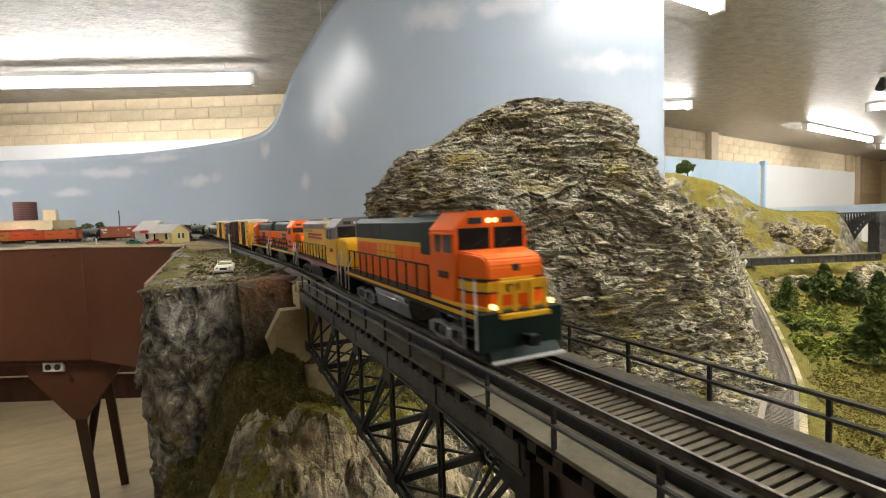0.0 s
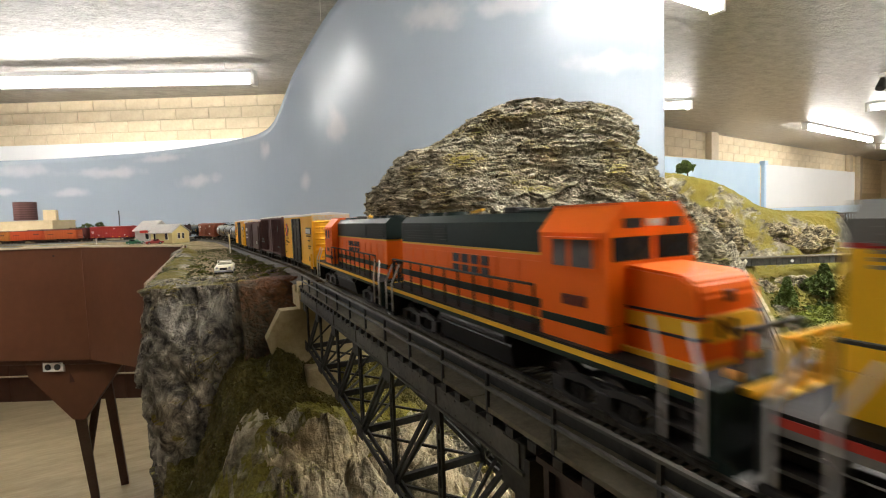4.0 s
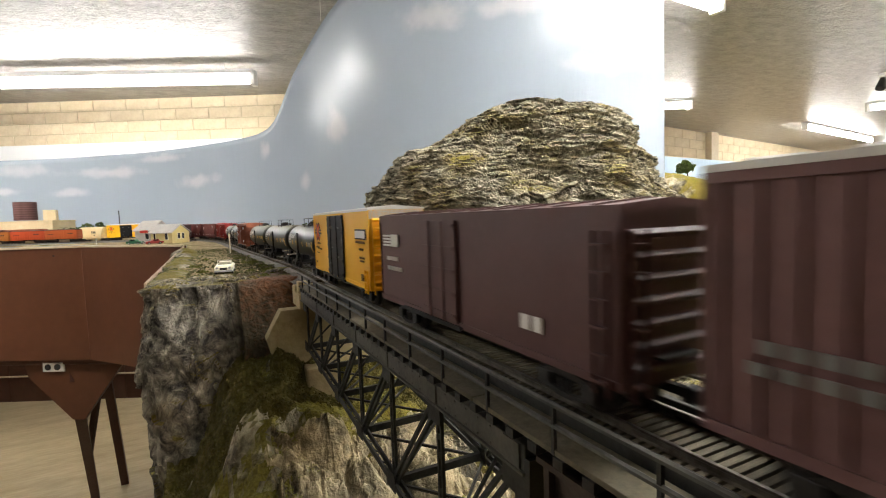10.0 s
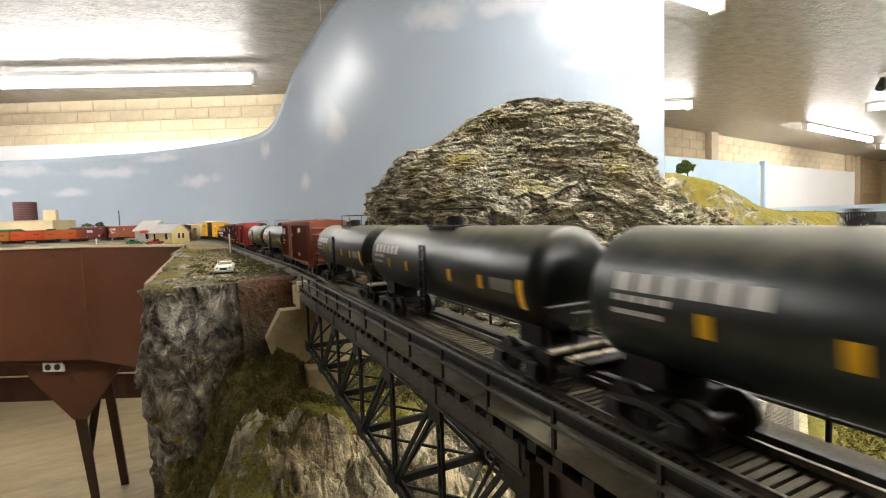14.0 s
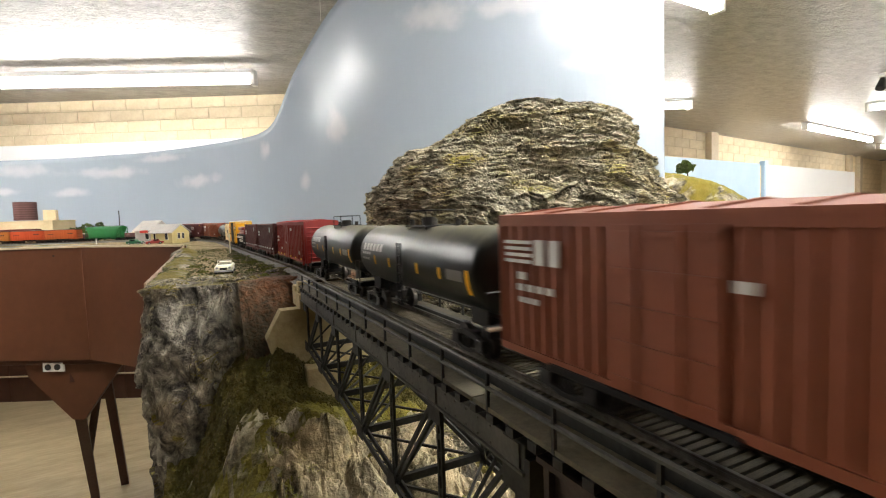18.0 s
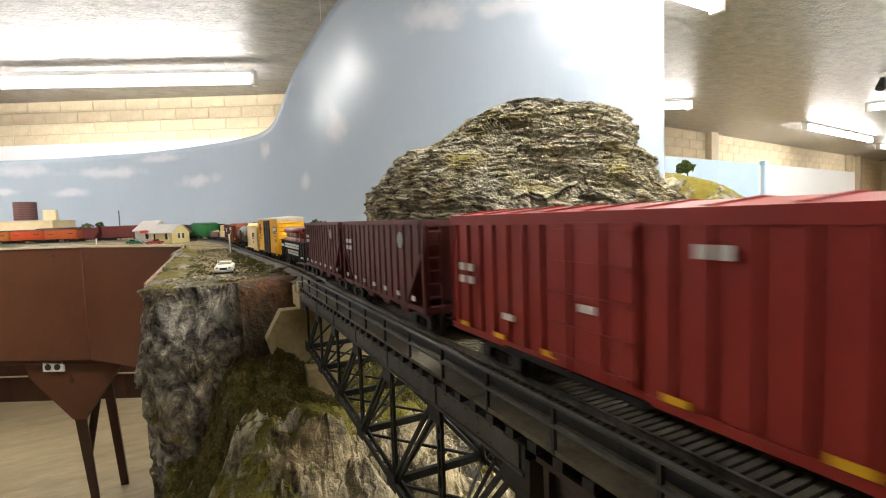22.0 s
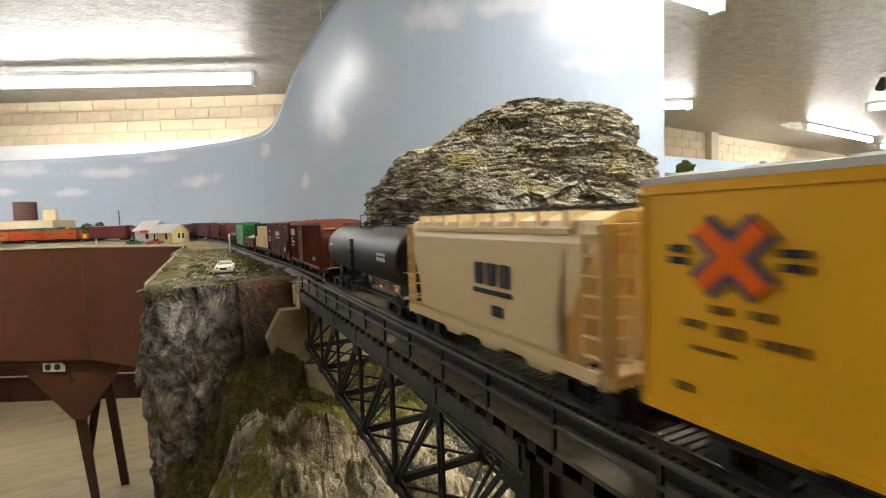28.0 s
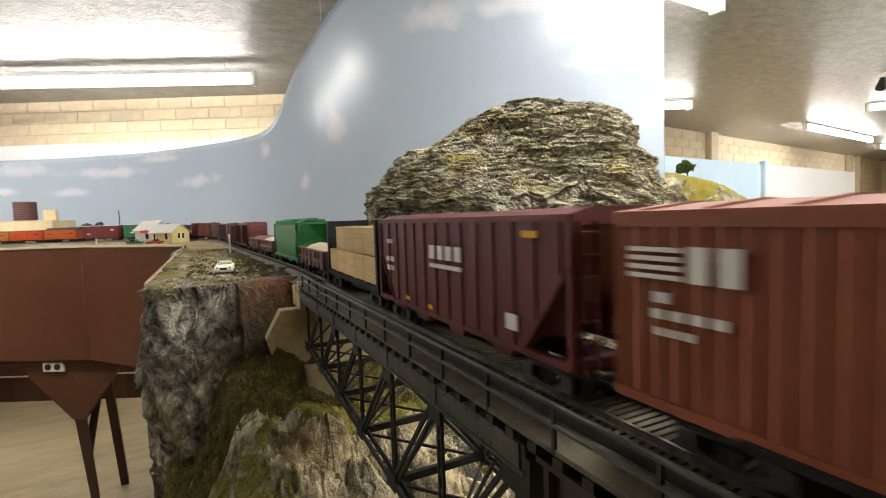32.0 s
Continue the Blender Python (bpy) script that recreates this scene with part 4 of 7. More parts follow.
# ---- car builders: x points the way the car runs, rail heads at z = 0 ----
def boxcar(label, L, top, body, roof=None, door=(-0.02, 0.02), doormat=None, ribs=0, endribs=6, group="freight cars", ribw=0.12):
    car = empty("boxcar")
    tagged(car, label, "boxcar", group)
    W, zb = 0.018, 0.0115
    roof = roof or body
    h = L / 2 - 0.0035
    bm = B(-h, h, -W + 0.0006, W - 0.0006, zb, top - 0.0012)
    part("body", bm, body, car)
    # roof: low ridge with seams and eaves
    bm = prism(bmesh.new(), ((-W - 0.0002, top - 0.0014), (-W - 0.0002, top), (0, top + 0.0016), (W + 0.0002, top), (W + 0.0002, top - 0.0014)), -h - 0.0006, h + 0.0006, "x")
    part("roof", bm, roof, car)
    seam = part("roof_seam", prism(bmesh.new(), ((-W, top + 0.0001), (-W, top + 0.0005), (0, top + 0.0021), (W, top + 0.0005), (W, top + 0.0001)), -0.0005, 0.0005, "x"), roof, car)
    seam.location.x = -h + h / 11
    for i in range(1, 11):
        shared("roof_seam", seam.data, car, Matrix.Translation((-h + 2 * h * (i + 0.5) / 11, 0, 0)))
    for s in (-1, 1):
        bm = bmesh.new()
        box(bm, -h, h, s * (W - 0.0006), s * W, zb, zb + 0.0022)
        box(bm, -h, h, s * (W - 0.0006), s * W, top - 0.0034, top - 0.0014)
        part("side_sill", bm, body, car)
        if ribs:
            rib = None
            for i in range(ribs):
                x = -h + 2 * h * (i + 0.5) / ribs
                if door[0] - 0.002 < x * -s < door[1] + 0.002:
                    continue
                if rib is None:
                    ob = part("side_rib", B(-ribw * h / ribs, ribw * h / ribs, s * (W - 0.0007), s * (W + (0.00022 if ribs < 30 else 0.00008)), zb + 0.002, top - 0.0032, 0.0003), body, car)
                    ob.location.x, rib = x, ob.data
                else:
                    shared("side_rib", rib, car, Matrix.Translation((x, 0, 0)))
        d0, d1 = (door if s < 0 else (-door[1], -door[0]))
        bm = B(d0, d1, s * (W - 0.0004), s * (W + 0.0007), zb + 0.0012, top - 0.0028)
        dr = part("door", bm, doormat or body, car, "black plug door" if doormat is P_black else "")
        rib = None
        for i in range(5):
            z = zb + 0.004 + (top - zb - 0.009) * i / 4
            if rib is None:
                rib = part("door_rib", B(d0 + 0.0012, d1 - 0.0012, s * W, s * (W + 0.0012), -0.0007, 0.0007), doormat or body, dr)
                rib.location.z, rib = z, rib.data
            else:
                shared("door_rib", rib, dr, Matrix.Translation((0, 0, z)))
        bm = bmesh.new()
        for x in (d0 + (d1 - d0) * 0.3, d0 + (d1 - d0) * 0.7):
            rod(bm, (x, s * (W + 0.0014), zb + 0.001), (x, s * (W + 0.0014), top - 0.003), 0.00035, seg=6)
        part("door_rod", bm, doormat or body, dr)
        part("door_track", B(d0 - 0.022, d1 + 0.003, s * W, s * (W + 0.001), zb - 0.0008, zb + 0.0008), P_black, car)
        part("ladder", ladder(s * -1 * (h - 0.005) * (1 if s < 0 else 1), s * (W + 0.0008), zb - 0.002, zb + 0.012 if group == "yellow boxcars" else top - 0.006, 0.0048, "x", 3 if group == "yellow boxcars" else 6), body, car)
    for e in (-1, 1):
        part("end_panel", B(e * h, e * (h + 0.0007), -W, W, zb, top - 0.001), body, car)
        rib = None
        for i in range(endribs):
            z = zb + 0.005 + (top - zb - 0.012) * i / (endribs - 1)
            hw = 0.5 * (top - zb - 0.012) / (endribs - 1)
            m = Matrix.Translation((e * (h + 0.0003), 0, z)) @ Matrix.Rotation(radians(45), 4, "Y")
            if rib is None:
                ob = part("end_rib", B(-hw * 0.42, hw * 0.42, -0.0155, 0.0155, -hw * 0.42, hw * 0.42, 0.0002), body, car)
                ob.matrix_basis, rib = m, ob.data
            else:
                shared("end_rib", rib, car, m)
        part("ladder", ladder(e * (h + 0.0024), -e * 0.0135, zb - 0.002, top - 0.006, 0.0048, "y", 6), body, car)
        part("brake_step", B(e * h, e * (h + 0.0032), -0.007, 0.007, zb + 0.0065, zb + 0.0072), P_truck, car)
    underframe(car, L, P_black)
    add_trucks(car, (-L * 0.34, L * 0.34))
    add_couplers(car, L / 2)
    return car


def capsule(r, half, seg=28, dome=0.006, rings=5):
    """A tank barrel along x with dished ends."""
    bm = bmesh.new()
    prof = [(-half - dome * math.sin(math.pi / 2 * (1 - i / rings)), r * math.sin(math.pi / 2 * i / rings)) for i in range(1, rings + 1)]
    prof += [(-x, q) for x, q in reversed(prof)]
    rows = [[bm.verts.new((x, q * math.cos(2 * math.pi * k / seg), q * math.sin(2 * math.pi * k / seg))) for k in range(seg)] for x, q in prof]
    for a, b in zip(rows, rows[1:]):
        for k in range(seg):
            bm.faces.new((a[k], a[(k + 1) % seg], b[(k + 1) % seg], b[k]))
    for row, x in ((rows[0], prof[0][0] - dome * 0.04), (rows[-1], prof[-1][0] + dome * 0.04)):
        v = bm.verts.new((x, 0, 0))
        for k in range(seg):
            bm.faces.new((row[k], row[(k + 1) % seg], v))
    bmesh.ops.recalc_face_normals(bm, faces=bm.faces[:])
    return bm


def curved_mark(car, r, zc, x0, x1, a0, a1, material, name="lettering", n=1, both=True):
    """A bar painted on a barrel: from x0 to x1, between two angles above the horizontal, in degrees."""
    for s in ((-1, 1) if both else (-1,)):
        bm = bmesh.new()
        step = (x1 - x0) / n
        for i in range(n):
            xa, xb = x0 + i * step + (0.12 * step if n > 1 else 0), x0 + (i + 1) * step - (0.12 * step if n > 1 else 0)
            if s > 0:
                xa, xb = -xb, -xa
            rows = []
            for j in range(5):
                a = radians(a0 + (a1 - a0) * j / 4)
                y, z = s * (r + 0.00025) * math.cos(a), zc + (r + 0.00025) * math.sin(a)
                rows.append((bm.verts.new((xa, y, z)), bm.verts.new((xb, y, z))))
            for p, q in zip(rows, rows[1:]):
                bm.faces.new((p[0], p[1], q[1], q[0]))
        ob = part(name, bm, material, car)
        if n > 1:
            tagged(ob, kind="stuff")


def tank_car(label, L, barrel=None, top=0.0503, letter=True, dome=True):
    car = empty("tank_car")
    tagged(car, label, "tank car", "tank cars")
    r = 0.0173
    zc = top - r
    half = L / 2 - 0.012
    bm = capsule(r, half)
    bmesh.ops.translate(bm, vec=(0, 0, zc), verts=bm.verts[:])
    part("tank", bm, barrel or P_tank, car, smooth=True)
    bm = bmesh.new()
    for x in (-half * 0.02,):
        rod(bm, (x, 0, top - 0.001), (x, 0, top + 0.0035), 0.0042, seg=14)
        rod(bm, (x, 0, top + 0.0035), (x, 0, top + 0.0042), 0.0036, seg=14)
    part("manway", bm, P_truck, car, "dark manway dome")
    bm = bmesh.new()
    for y in (-0.008, 0.008):
        for x in (-0.012, 0.012):
            rod(bm, (x, y, top - 0.003), (x, y, top + 0.0075), 0.0003, seg=5)
        rod(bm, (-0.012, y, top + 0.0075), (0.012, y, top + 0.0075), 0.0003, seg=5)
    for x in (-0.012, 0.012):
        rod(bm, (x, -0.008, top + 0.0075), (x, 0.008, top + 0.0075), 0.0003, seg=5)
    box(bm, -0.013, 0.013, -0.009, 0.009, top - 0.0006, top + 0.0002)
    part("platform_rail", bm, P_black, car)
    for x in (-half * 0.35, half * 0.42):
        part("valve", rod(bmesh.new(), (x, 0, top - 0.001), (x, 0, top + 0.003), 0.0014, seg=8), P_truck, car)
    if not letter:
        part("roof_walk", B(-half, -0.016, -0.0035, 0.0035, top + 0.0010, top + 0.0018), P_black, car, "black walkway along the top")
        part("roof_walk", B(0.018, half, -0.0035, 0.0035, top + 0.0010, top + 0.0018), P_black, car, "black walkway along the top")
    if letter:
        curved_mark(car, r, zc, -half + 0.006, -half + 0.042, 10, 24, P_letter, "lettering", 6)
        curved_mark(car, r, zc, -half + 0.006, -half + 0.022, 2, 7, P_letter, "lettering", 4)
        curved_mark(car, r, zc, -half + 0.006, -half + 0.020, -8, -4, P_letter, "lettering", 5)
        curved_mark(car, r, zc, half - 0.02, half - 0.006, -12, 2, P_grey, "data_panel")
        for x in (-half + 0.028, -half + 0.052, half - 0.052, half - 0.028):
            curved_mark(car, r, zc, x, x + 0.0030, -14, 2, P_stripe, "reflector")
        curved_mark(car, r, zc, half - 0.004, half - 0.001, -28, 4, P_amber, "reflector")
    else:
        curved_mark(car, r, zc, -half + 0.006, -half + 0.016, 8, 13, P_letter, "lettering", 5)
        curved_mark(car, r, zc, half - 0.03, half - 0.014, 4, 9, P_letter, "lettering", 3)
        curved_mark(car, r, zc, half - 0.03, half - 0.014, -6, 1, P_letter, "lettering", 3)
    for e in (-1, 1):
        part("stub_sill", B(e * (half - 0.016), e * (L / 2 - 0.002), -0.004, 0.004, 0.0092, 0.0145), P_black, car)
        part("end_sill", B(e * (L / 2 - 0.006), e * (L / 2 - 0.001), -0.0165, 0.0165, 0.0112, 0.0138), P_black, car)
        for s in (-1, 1):
            part("saddle", bar(bmesh.new(), (e * (half - 0.014), s * 0.008, 0.0165), (e * (half - 0.002), s * 0.008, 0.0165), 0.003, 0.009), P_black, car)
    for e in (-1, 1):
        part("end_platform", B(e * (L / 2 - 0.0028), e * (L / 2 - 0.0008), -0.0165, 0.0165, 0.0139, 0.0148), P_load, car, "pale dusty end step")
        part("end_deck", B(e * (L / 2 - 0.0075), e * (L / 2 - 0.0029), -0.0150, 0.0150, 0.0139, 0.0144), P_black, car)
        bm = bmesh.new()
        for s in (-1, 1):
            rod(bm, (e * (L / 2 - 0.003), s * 0.016, 0.012), (e * (L / 2 - 0.003), s * 0.016, 0.027), 0.0003, seg=5)
        rod(bm, (e * (L / 2 - 0.003), -0.016, 0.027), (e * (L / 2 - 0.003), 0.016, 0.027), 0.0004, seg=5)
        for y in (-0.006, 0.006):
            rod(bm, (e * (L / 2 - 0.003), y, 0.0148), (e * (L / 2 - 0.003), y, 0.027), 0.0003, seg=5)
        part("end_rail", bm, P_truck, car)
    for s in (-1, 1):
        part("ladder", ladder(-s * 0.002, s * (r + 0.0016), 0.012, top - 0.008, 0.0045, "x", 7), P_black, car)
    add_trucks(car, (-L * 0.36, L * 0.36))
    add_couplers(car, L / 2)
    return car


def hopper_slopes(car, L, body, zb, top, bays=3):
    h = L / 2 - 0.004
    bm = prism(bmesh.new(), ((-h + 0.001, top), (-h + 0.026, zb + 0.006), (h - 0.026, zb + 0.006), (h - 0.001, top)), -0.0165, 0.0165)
    part("hopper_body", bm, body, car)
    w = (2 * h - 0.05) / bays
    for i in range(bays):
        x = -h + 0.025 + w * (i + 0.5)
        part("outlet_bay", prism(bmesh.new(), ((x - w * 0.48, zb + 0.007), (x - w * 0.15, zb - 0.0065), (x + w * 0.15, zb - 0.0065), (x + w * 0.48, zb + 0.007)), -0.0125, 0.0125), body, car)


def ribbed_hopper(label, L, body, top=0.0532, ribs=15, covered=False):
    car = empty("hopper_car")
    tagged(car, label, "hopper car", "freight cars")
    W, zb, h = 0.0178, 0.0125, L / 2 - 0.004
    hopper_slopes(car, L, body, zb, top - 0.002)
    for s in (-1, 1):
        cut, run = top - 0.014, 0.022                        # the side ends along the slope sheet, behind an open end cage
        part("side_wall", prism(bmesh.new(), ((-h, top - 0.001), (-h, cut), (-h + run, zb), (h - run, zb), (h, cut), (h, top - 0.001)), s * W - 0.0004, s * W + 0.0004), body, car)
        for e in (-1, 1):
            part("slope_flange", bar(bmesh.new(), (e * h, s * (W + 0.0006), cut), (e * (h - run), s * (W + 0.0006), zb), 0.0012, 0.0012), body, car)
        for i in range(ribs):
            x = -h + 0.004 + (2 * h - 0.008) * i / (ribs - 1)
            low_end = zb + max(0.0, 1 - (h - abs(x)) / run) * (cut - zb)
            part("side_rib", B(x - 0.0007, x + 0.0007, s * W, s * (W + 0.0010), low_end, top - 0.001), body, car)
        part("top_chord", B(-h, h, s * (W - 0.0012), s * (W + 0.0012), top - 0.002, top), body, car)
        part("side_sill", B(-h, h, s * (W - 0.0008), s * (W + 0.0008), zb - 0.0006, zb + 0.0014), body, car)
        for e in (-1, 1):
            part("corner_post", B(e * h - 0.0008, e * h + 0.0008, s * W - 0.0008, s * W + 0.0008, zb, top), body, car)
    for e in (-1, 1):
        part("end_sill", B(e * (h - 0.002), e * (h + 0.001), -W, W, zb - 0.001, zb + 0.0022), body, car)
        part("ladder", ladder(e * (h + 0.0016), -0.0135, zb - 0.002, top - 0.002, 0.006, "y", 7), body, car)
        part("end_chord", B(e * (h - 0.001), e * (h + 0.001), -W, W, top - 0.003, top), body, car)
    if covered:
        part("roof", prism(bmesh.new(), ((-W, top), (-W * 0.6, top + 0.0018), (W * 0.6, top + 0.0018), (W, top)), -h, h, "x"), body, car)
    underframe(car, L, P_black, 0.006)
    add_trucks(car, (-L * 0.37, L * 0.37))
    add_couplers(car, L / 2)
    return car


def covered_hopper(label, L, body, top=0.0545):
    """Curved sides, end ladders, roof walk and hatches."""
    car = empty("covered_hopper")
    tagged(car, label, "covered hopper", "freight cars")
    zb, h = 0.0120, L / 2 - 0.008
    side = ((-0.0150, zb), (-0.0176, zb + 0.004), (-0.0180, zb + 0.016), (-0.0174, top - 0.009), (-0.0150, top - 0.003), (-0.008, top - 0.0008))
    out = list(side) + [(-y, z) for y, z in reversed(side)]
    bm = prism(bmesh.new(), out, -h + 0.012, h - 0.012, "x")
    part("body", bm, body, car)
    for e in (-1, 1):
        bm = bmesh.new()
        a = [bm.verts.new((e * (h - 0.012), y, z)) for y, z in out]
        b = [bm.verts.new((e * (h - 0.001 if z > zb + 0.02 else h - 0.012 - 0.004), y, z)) for y, z in out]
        n = len(a)
        for i in range(n):
            bm.faces.new((a[i], a[(i + 1) % n], b[(i + 1) % n], b[i]))
        bm.faces.new(b)
        bmesh.ops.recalc_face_normals(bm, faces=bm.faces[:])
        part("end_slope", bm, body, car)
        for s in (-1, 1):
            part("corner_post", B(e * (h + 0.002) - 0.0008, e * (h + 0.002) + 0.0008, s * 0.0165 - 0.0008, s * 0.0165 + 0.0008, zb - 0.002, top - 0.004), body, car)
            part("ladder", ladder(e * (h - 0.002), s * 0.0176, zb - 0.002, top - 0.004, 0.006, "x", 8), body, car)
        part("ladder", ladder(e * (h + 0.0032), -0.0125, zb - 0.002, top - 0.004, 0.006, "y", 8), body, car)
        part("end_sill", B(e * (h - 0.003), e * (h + 0.004), -0.0172, 0.0172, zb - 0.001, zb + 0.002), body, car)
        part("end_chord", B(e * (h - 0.002), e * (h + 0.003), -0.0172, 0.0172, top - 0.0055, top - 0.004), body, car)
    for s in (-1, 1):
        part("side_sill", B(-h, h, s * 0.0168, s * 0.0184, zb - 0.001, zb + 0.0022), body, car)
        part("roof_rib", B(-h + 0.01, h - 0.01, s * 0.0160, s * 0.0176, top - 0.0065, top - 0.005), body, car)
    for i in range(3):
        x = (i - 1) * (L - 0.05) / 3
        part("outlet_bay", prism(bmesh.new(), ((x - 0.015, zb + 0.001), (x - 0.005, zb - 0.0065), (x + 0.005, zb - 0.0065), (x + 0.015, zb + 0.001)), -0.012, 0.012), body, car)
    for k in range(9):
        x = -h + 0.012 + (2 * h - 0.024) * k / 8
        part("roof_seam", B(x - 0.0006, x + 0.0006, -0.0172, 0.0172, top - 0.0045, top - 0.0003), body, car)
    part("roof_walk", B(-h, h, -0.006, 0.006, top + 0.0002, top + 0.0010), P_truck, car)
    underframe(car, L, P_black, 0.006)
    add_trucks(car, (-L * 0.37, L * 0.37))
    add_couplers(car, L / 2)
    return car


def gondola(label, L, body, top=0.0330, ribs=10, name="gondola"):
    car = empty(name)
    tagged(car, label, "gondola car", "freight cars")
    W, zb, h = 0.0176, 0.0118, L / 2 - 0.004
    part("floor_plate", B(-h, h, -W, W, zb, zb + 0.0012), body, car)
    for s in (-1, 1):
        part("side_wall", B(-h, h, s * (W - 0.0008), s * W, zb, top), body, car)
        part("top_rim", B(-h, h, s * (W - 0.0012), s * (W + 0.0012), top - 0.0014, top), body, car)
        rib = part("side_rib", B(-0.0007, 0.0007, s * W, s * (W + 0.0010), zb, top - 0.001), body, car)
        rib.location.x = -h + 0.003
        for i in range(1, ribs):
            shared("side_rib", rib.data, car, Matrix.Translation((-h + 0.003 + (2 * h - 0.006) * i / (ribs - 1), 0, 0)))
    for e in (-1, 1):
        part("end_wall", B(e * (h - 0.0008), e * h, -W, W, zb, top), body, car)
        bm = bmesh.new()
        for z in (zb + 0.005, zb + 0.010, zb + 0.015):
            box(bm, e * h, e * (h + 0.0012), -W + 0.002, W - 0.002, z - 0.001, z + 0.001)
        part("end_ribs", bm, body, car)
        part("ladder", ladder(e * (h + 0.0016), -0.0135, zb - 0.002, top - 0.001, 0.005, "y", 4), body, car)
    underframe(car, L, P_black)
    add_trucks(car, (-L * 0.35, L * 0.35))
    add_couplers(car, L / 2)
    return car


def pipe_load(car, n_rows=3, across_n=5, x0=-0.062, x1=0.050, r=0.0033, z0=0.0295):
    for i in range(n_rows):
        m = across_n - (i % 2)
        for k in range(m):
            y = (k - (m - 1) / 2) * 2 * r
            bm = bmesh.new()
            z = z0 + r + i * 1.75 * r
            dx = 0.002 * math.sin(7.1 * k + 3 * i)
            seg = 14
            ring = []
            for x, q in ((x0 + dx, r * 0.7), (x0 + dx, r), (x1 + dx, r), (x1 + dx, r * 0.7), (x1 + dx - 0.02, r * 0.7)):
                ring.append([bm.verts.new((x, y + q * math.cos(2 * math.pi * j / seg), z + q * math.sin(2 * math.pi * j / seg))) for j in range(seg)])
            for a, b in zip(ring, ring[1:]):
                for j in range(seg):
                    bm.faces.new((a[j], a[(j + 1) % seg], b[(j + 1) % seg], b[j]))
            part("pipe", bm, P_pipe, car, smooth=True)
    w = across_n * r
    for x in (-0.048, -0.018, 0.012, 0.038):
        bm = bmesh.new()
        zt = z0 + r * (2 + 1.75 * (n_rows - 1)) + 0.0004
        bar(bm, (x, -w - 0.0004, 0.028), (x, -w + 0.001, zt - 0.003), 0.0016, 0.0005)
        bar(bm, (x, -w + 0.001, zt - 0.003), (x, -w + 0.004, zt), 0.0016, 0.0005)
        bar(bm, (x, -w + 0.004, zt), (x, w - 0.004, zt), 0.0016, 0.0005)
        bar(bm, (x, w + 0.0004, 0.028), (x, w - 0.004, zt), 0.0016, 0.0005)
        part("load_strap", bm, P_strap, car)


def lumber_flat(label, L):
    car = empty("bulkhead_flatcar")
    tagged(car, label, "flat car", "freight cars")
    h = L / 2 - 0.004
    part("deck", B(-h, h, -0.017, 0.017, 0.0115, 0.0150), P_black, car)
    for e in (-1, 1):
        part("bulkhead", B(e * (h - 0.0035), e * h, -0.0172, 0.0172, 0.0150, 0.0540), P_black, car, "tall black bulkhead")
        bm = bmesh.new()
        for y in (-0.012, -0.004, 0.004, 0.012):
            box(bm, e * h, e * (h + 0.0014), y - 0.0012, y + 0.0012, 0.0150, 0.0530)
        part("bulkhead_ribs", bm, P_black, car)
        part("ladder", ladder(e * (h + 0.0022), -0.0135, 0.010, 0.053, 0.005, "y", 8), P_truck, car)
    n = 5
    w = (2 * h - 0.012) / n
    for lvl, (za, zb_) in enumerate(((0.0158, 0.0322), (0.0330, 0.0496))):
        for i in range(n - lvl * 0):
            x = -h + 0.006 + w * i
            if lvl == 1 and i == 0:
                continue
            for s in (-1, 1):
                part("lumber_bundle", B(x + 0.0003, x + w - 0.0003, s * 0.0002, s * 0.0165, za, zb_, 0.0003), P_lumber, car)
    for x in (-0.04, -0.015, 0.012, 0.037):
        part("bearer", B(x - 0.001, x + 0.001, -0.0165, 0.0165, 0.0150, 0.0158), P_lumber, car)
    part("centre_beam", B(-h, h, -0.0002, 0.0002, 0.0150, 0.0500), P_black, car)
    underframe(car, L, P_black)
    add_trucks(car, (-L * 0.35, L * 0.35))
    add_couplers(car, L / 2)
    return car


def dump_car(label, L, body, load):
    """A low side-dump gondola with slanting ribs and a heaped load."""
    car = gondola(label, L, body, 0.0285, 7, "dump_car")
    h = L / 2 - 0.006

    def heap(u, v):
        x, y = -h + 2 * h * u, -0.0165 + 0.033 * v
        return (x, y, 0.0265 + 0.0055 * (1 - (2 * v - 1) ** 2) * min(1, 6 * u, 6 * (1 - u)) + 0.0012 * noise.noise(Vector((x * 300, y * 300, 2))))
    part("load", sheet(40, 14, heap), load, car, "heaped pale load")
    for s in (-1, 1):
        part("side_beam", B(-h, h, s * 0.0180, s * 0.0196, 0.0185, 0.0205), body, car)
    return car


def nose_band(x0, x1, w, z0, z1, wide):
    """A painted band that wraps the tapering nose."""
    bm = bmesh.new()
    k = 0.78 if wide else 1.0
    e = 0.0003
    ring = ((x0, -w - e), (x1 - 0.007, -(w if not wide else w) - e), (x1 + e, -w * k - e), (x1 + e, w * k + e), (x1 - 0.007, w + e), (x0, w + e))
    lo, hi = [bm.verts.new((x, y, z0)) for x, y in ring], [bm.verts.new((x, y, z1)) for x, y in ring]
    for i in range(5):
        bm.faces.new((lo[i], lo[i + 1], hi[i + 1], hi[i]))
    bm.faces.new(hi)
    bm.faces.new(lo[::-1])
    return bm


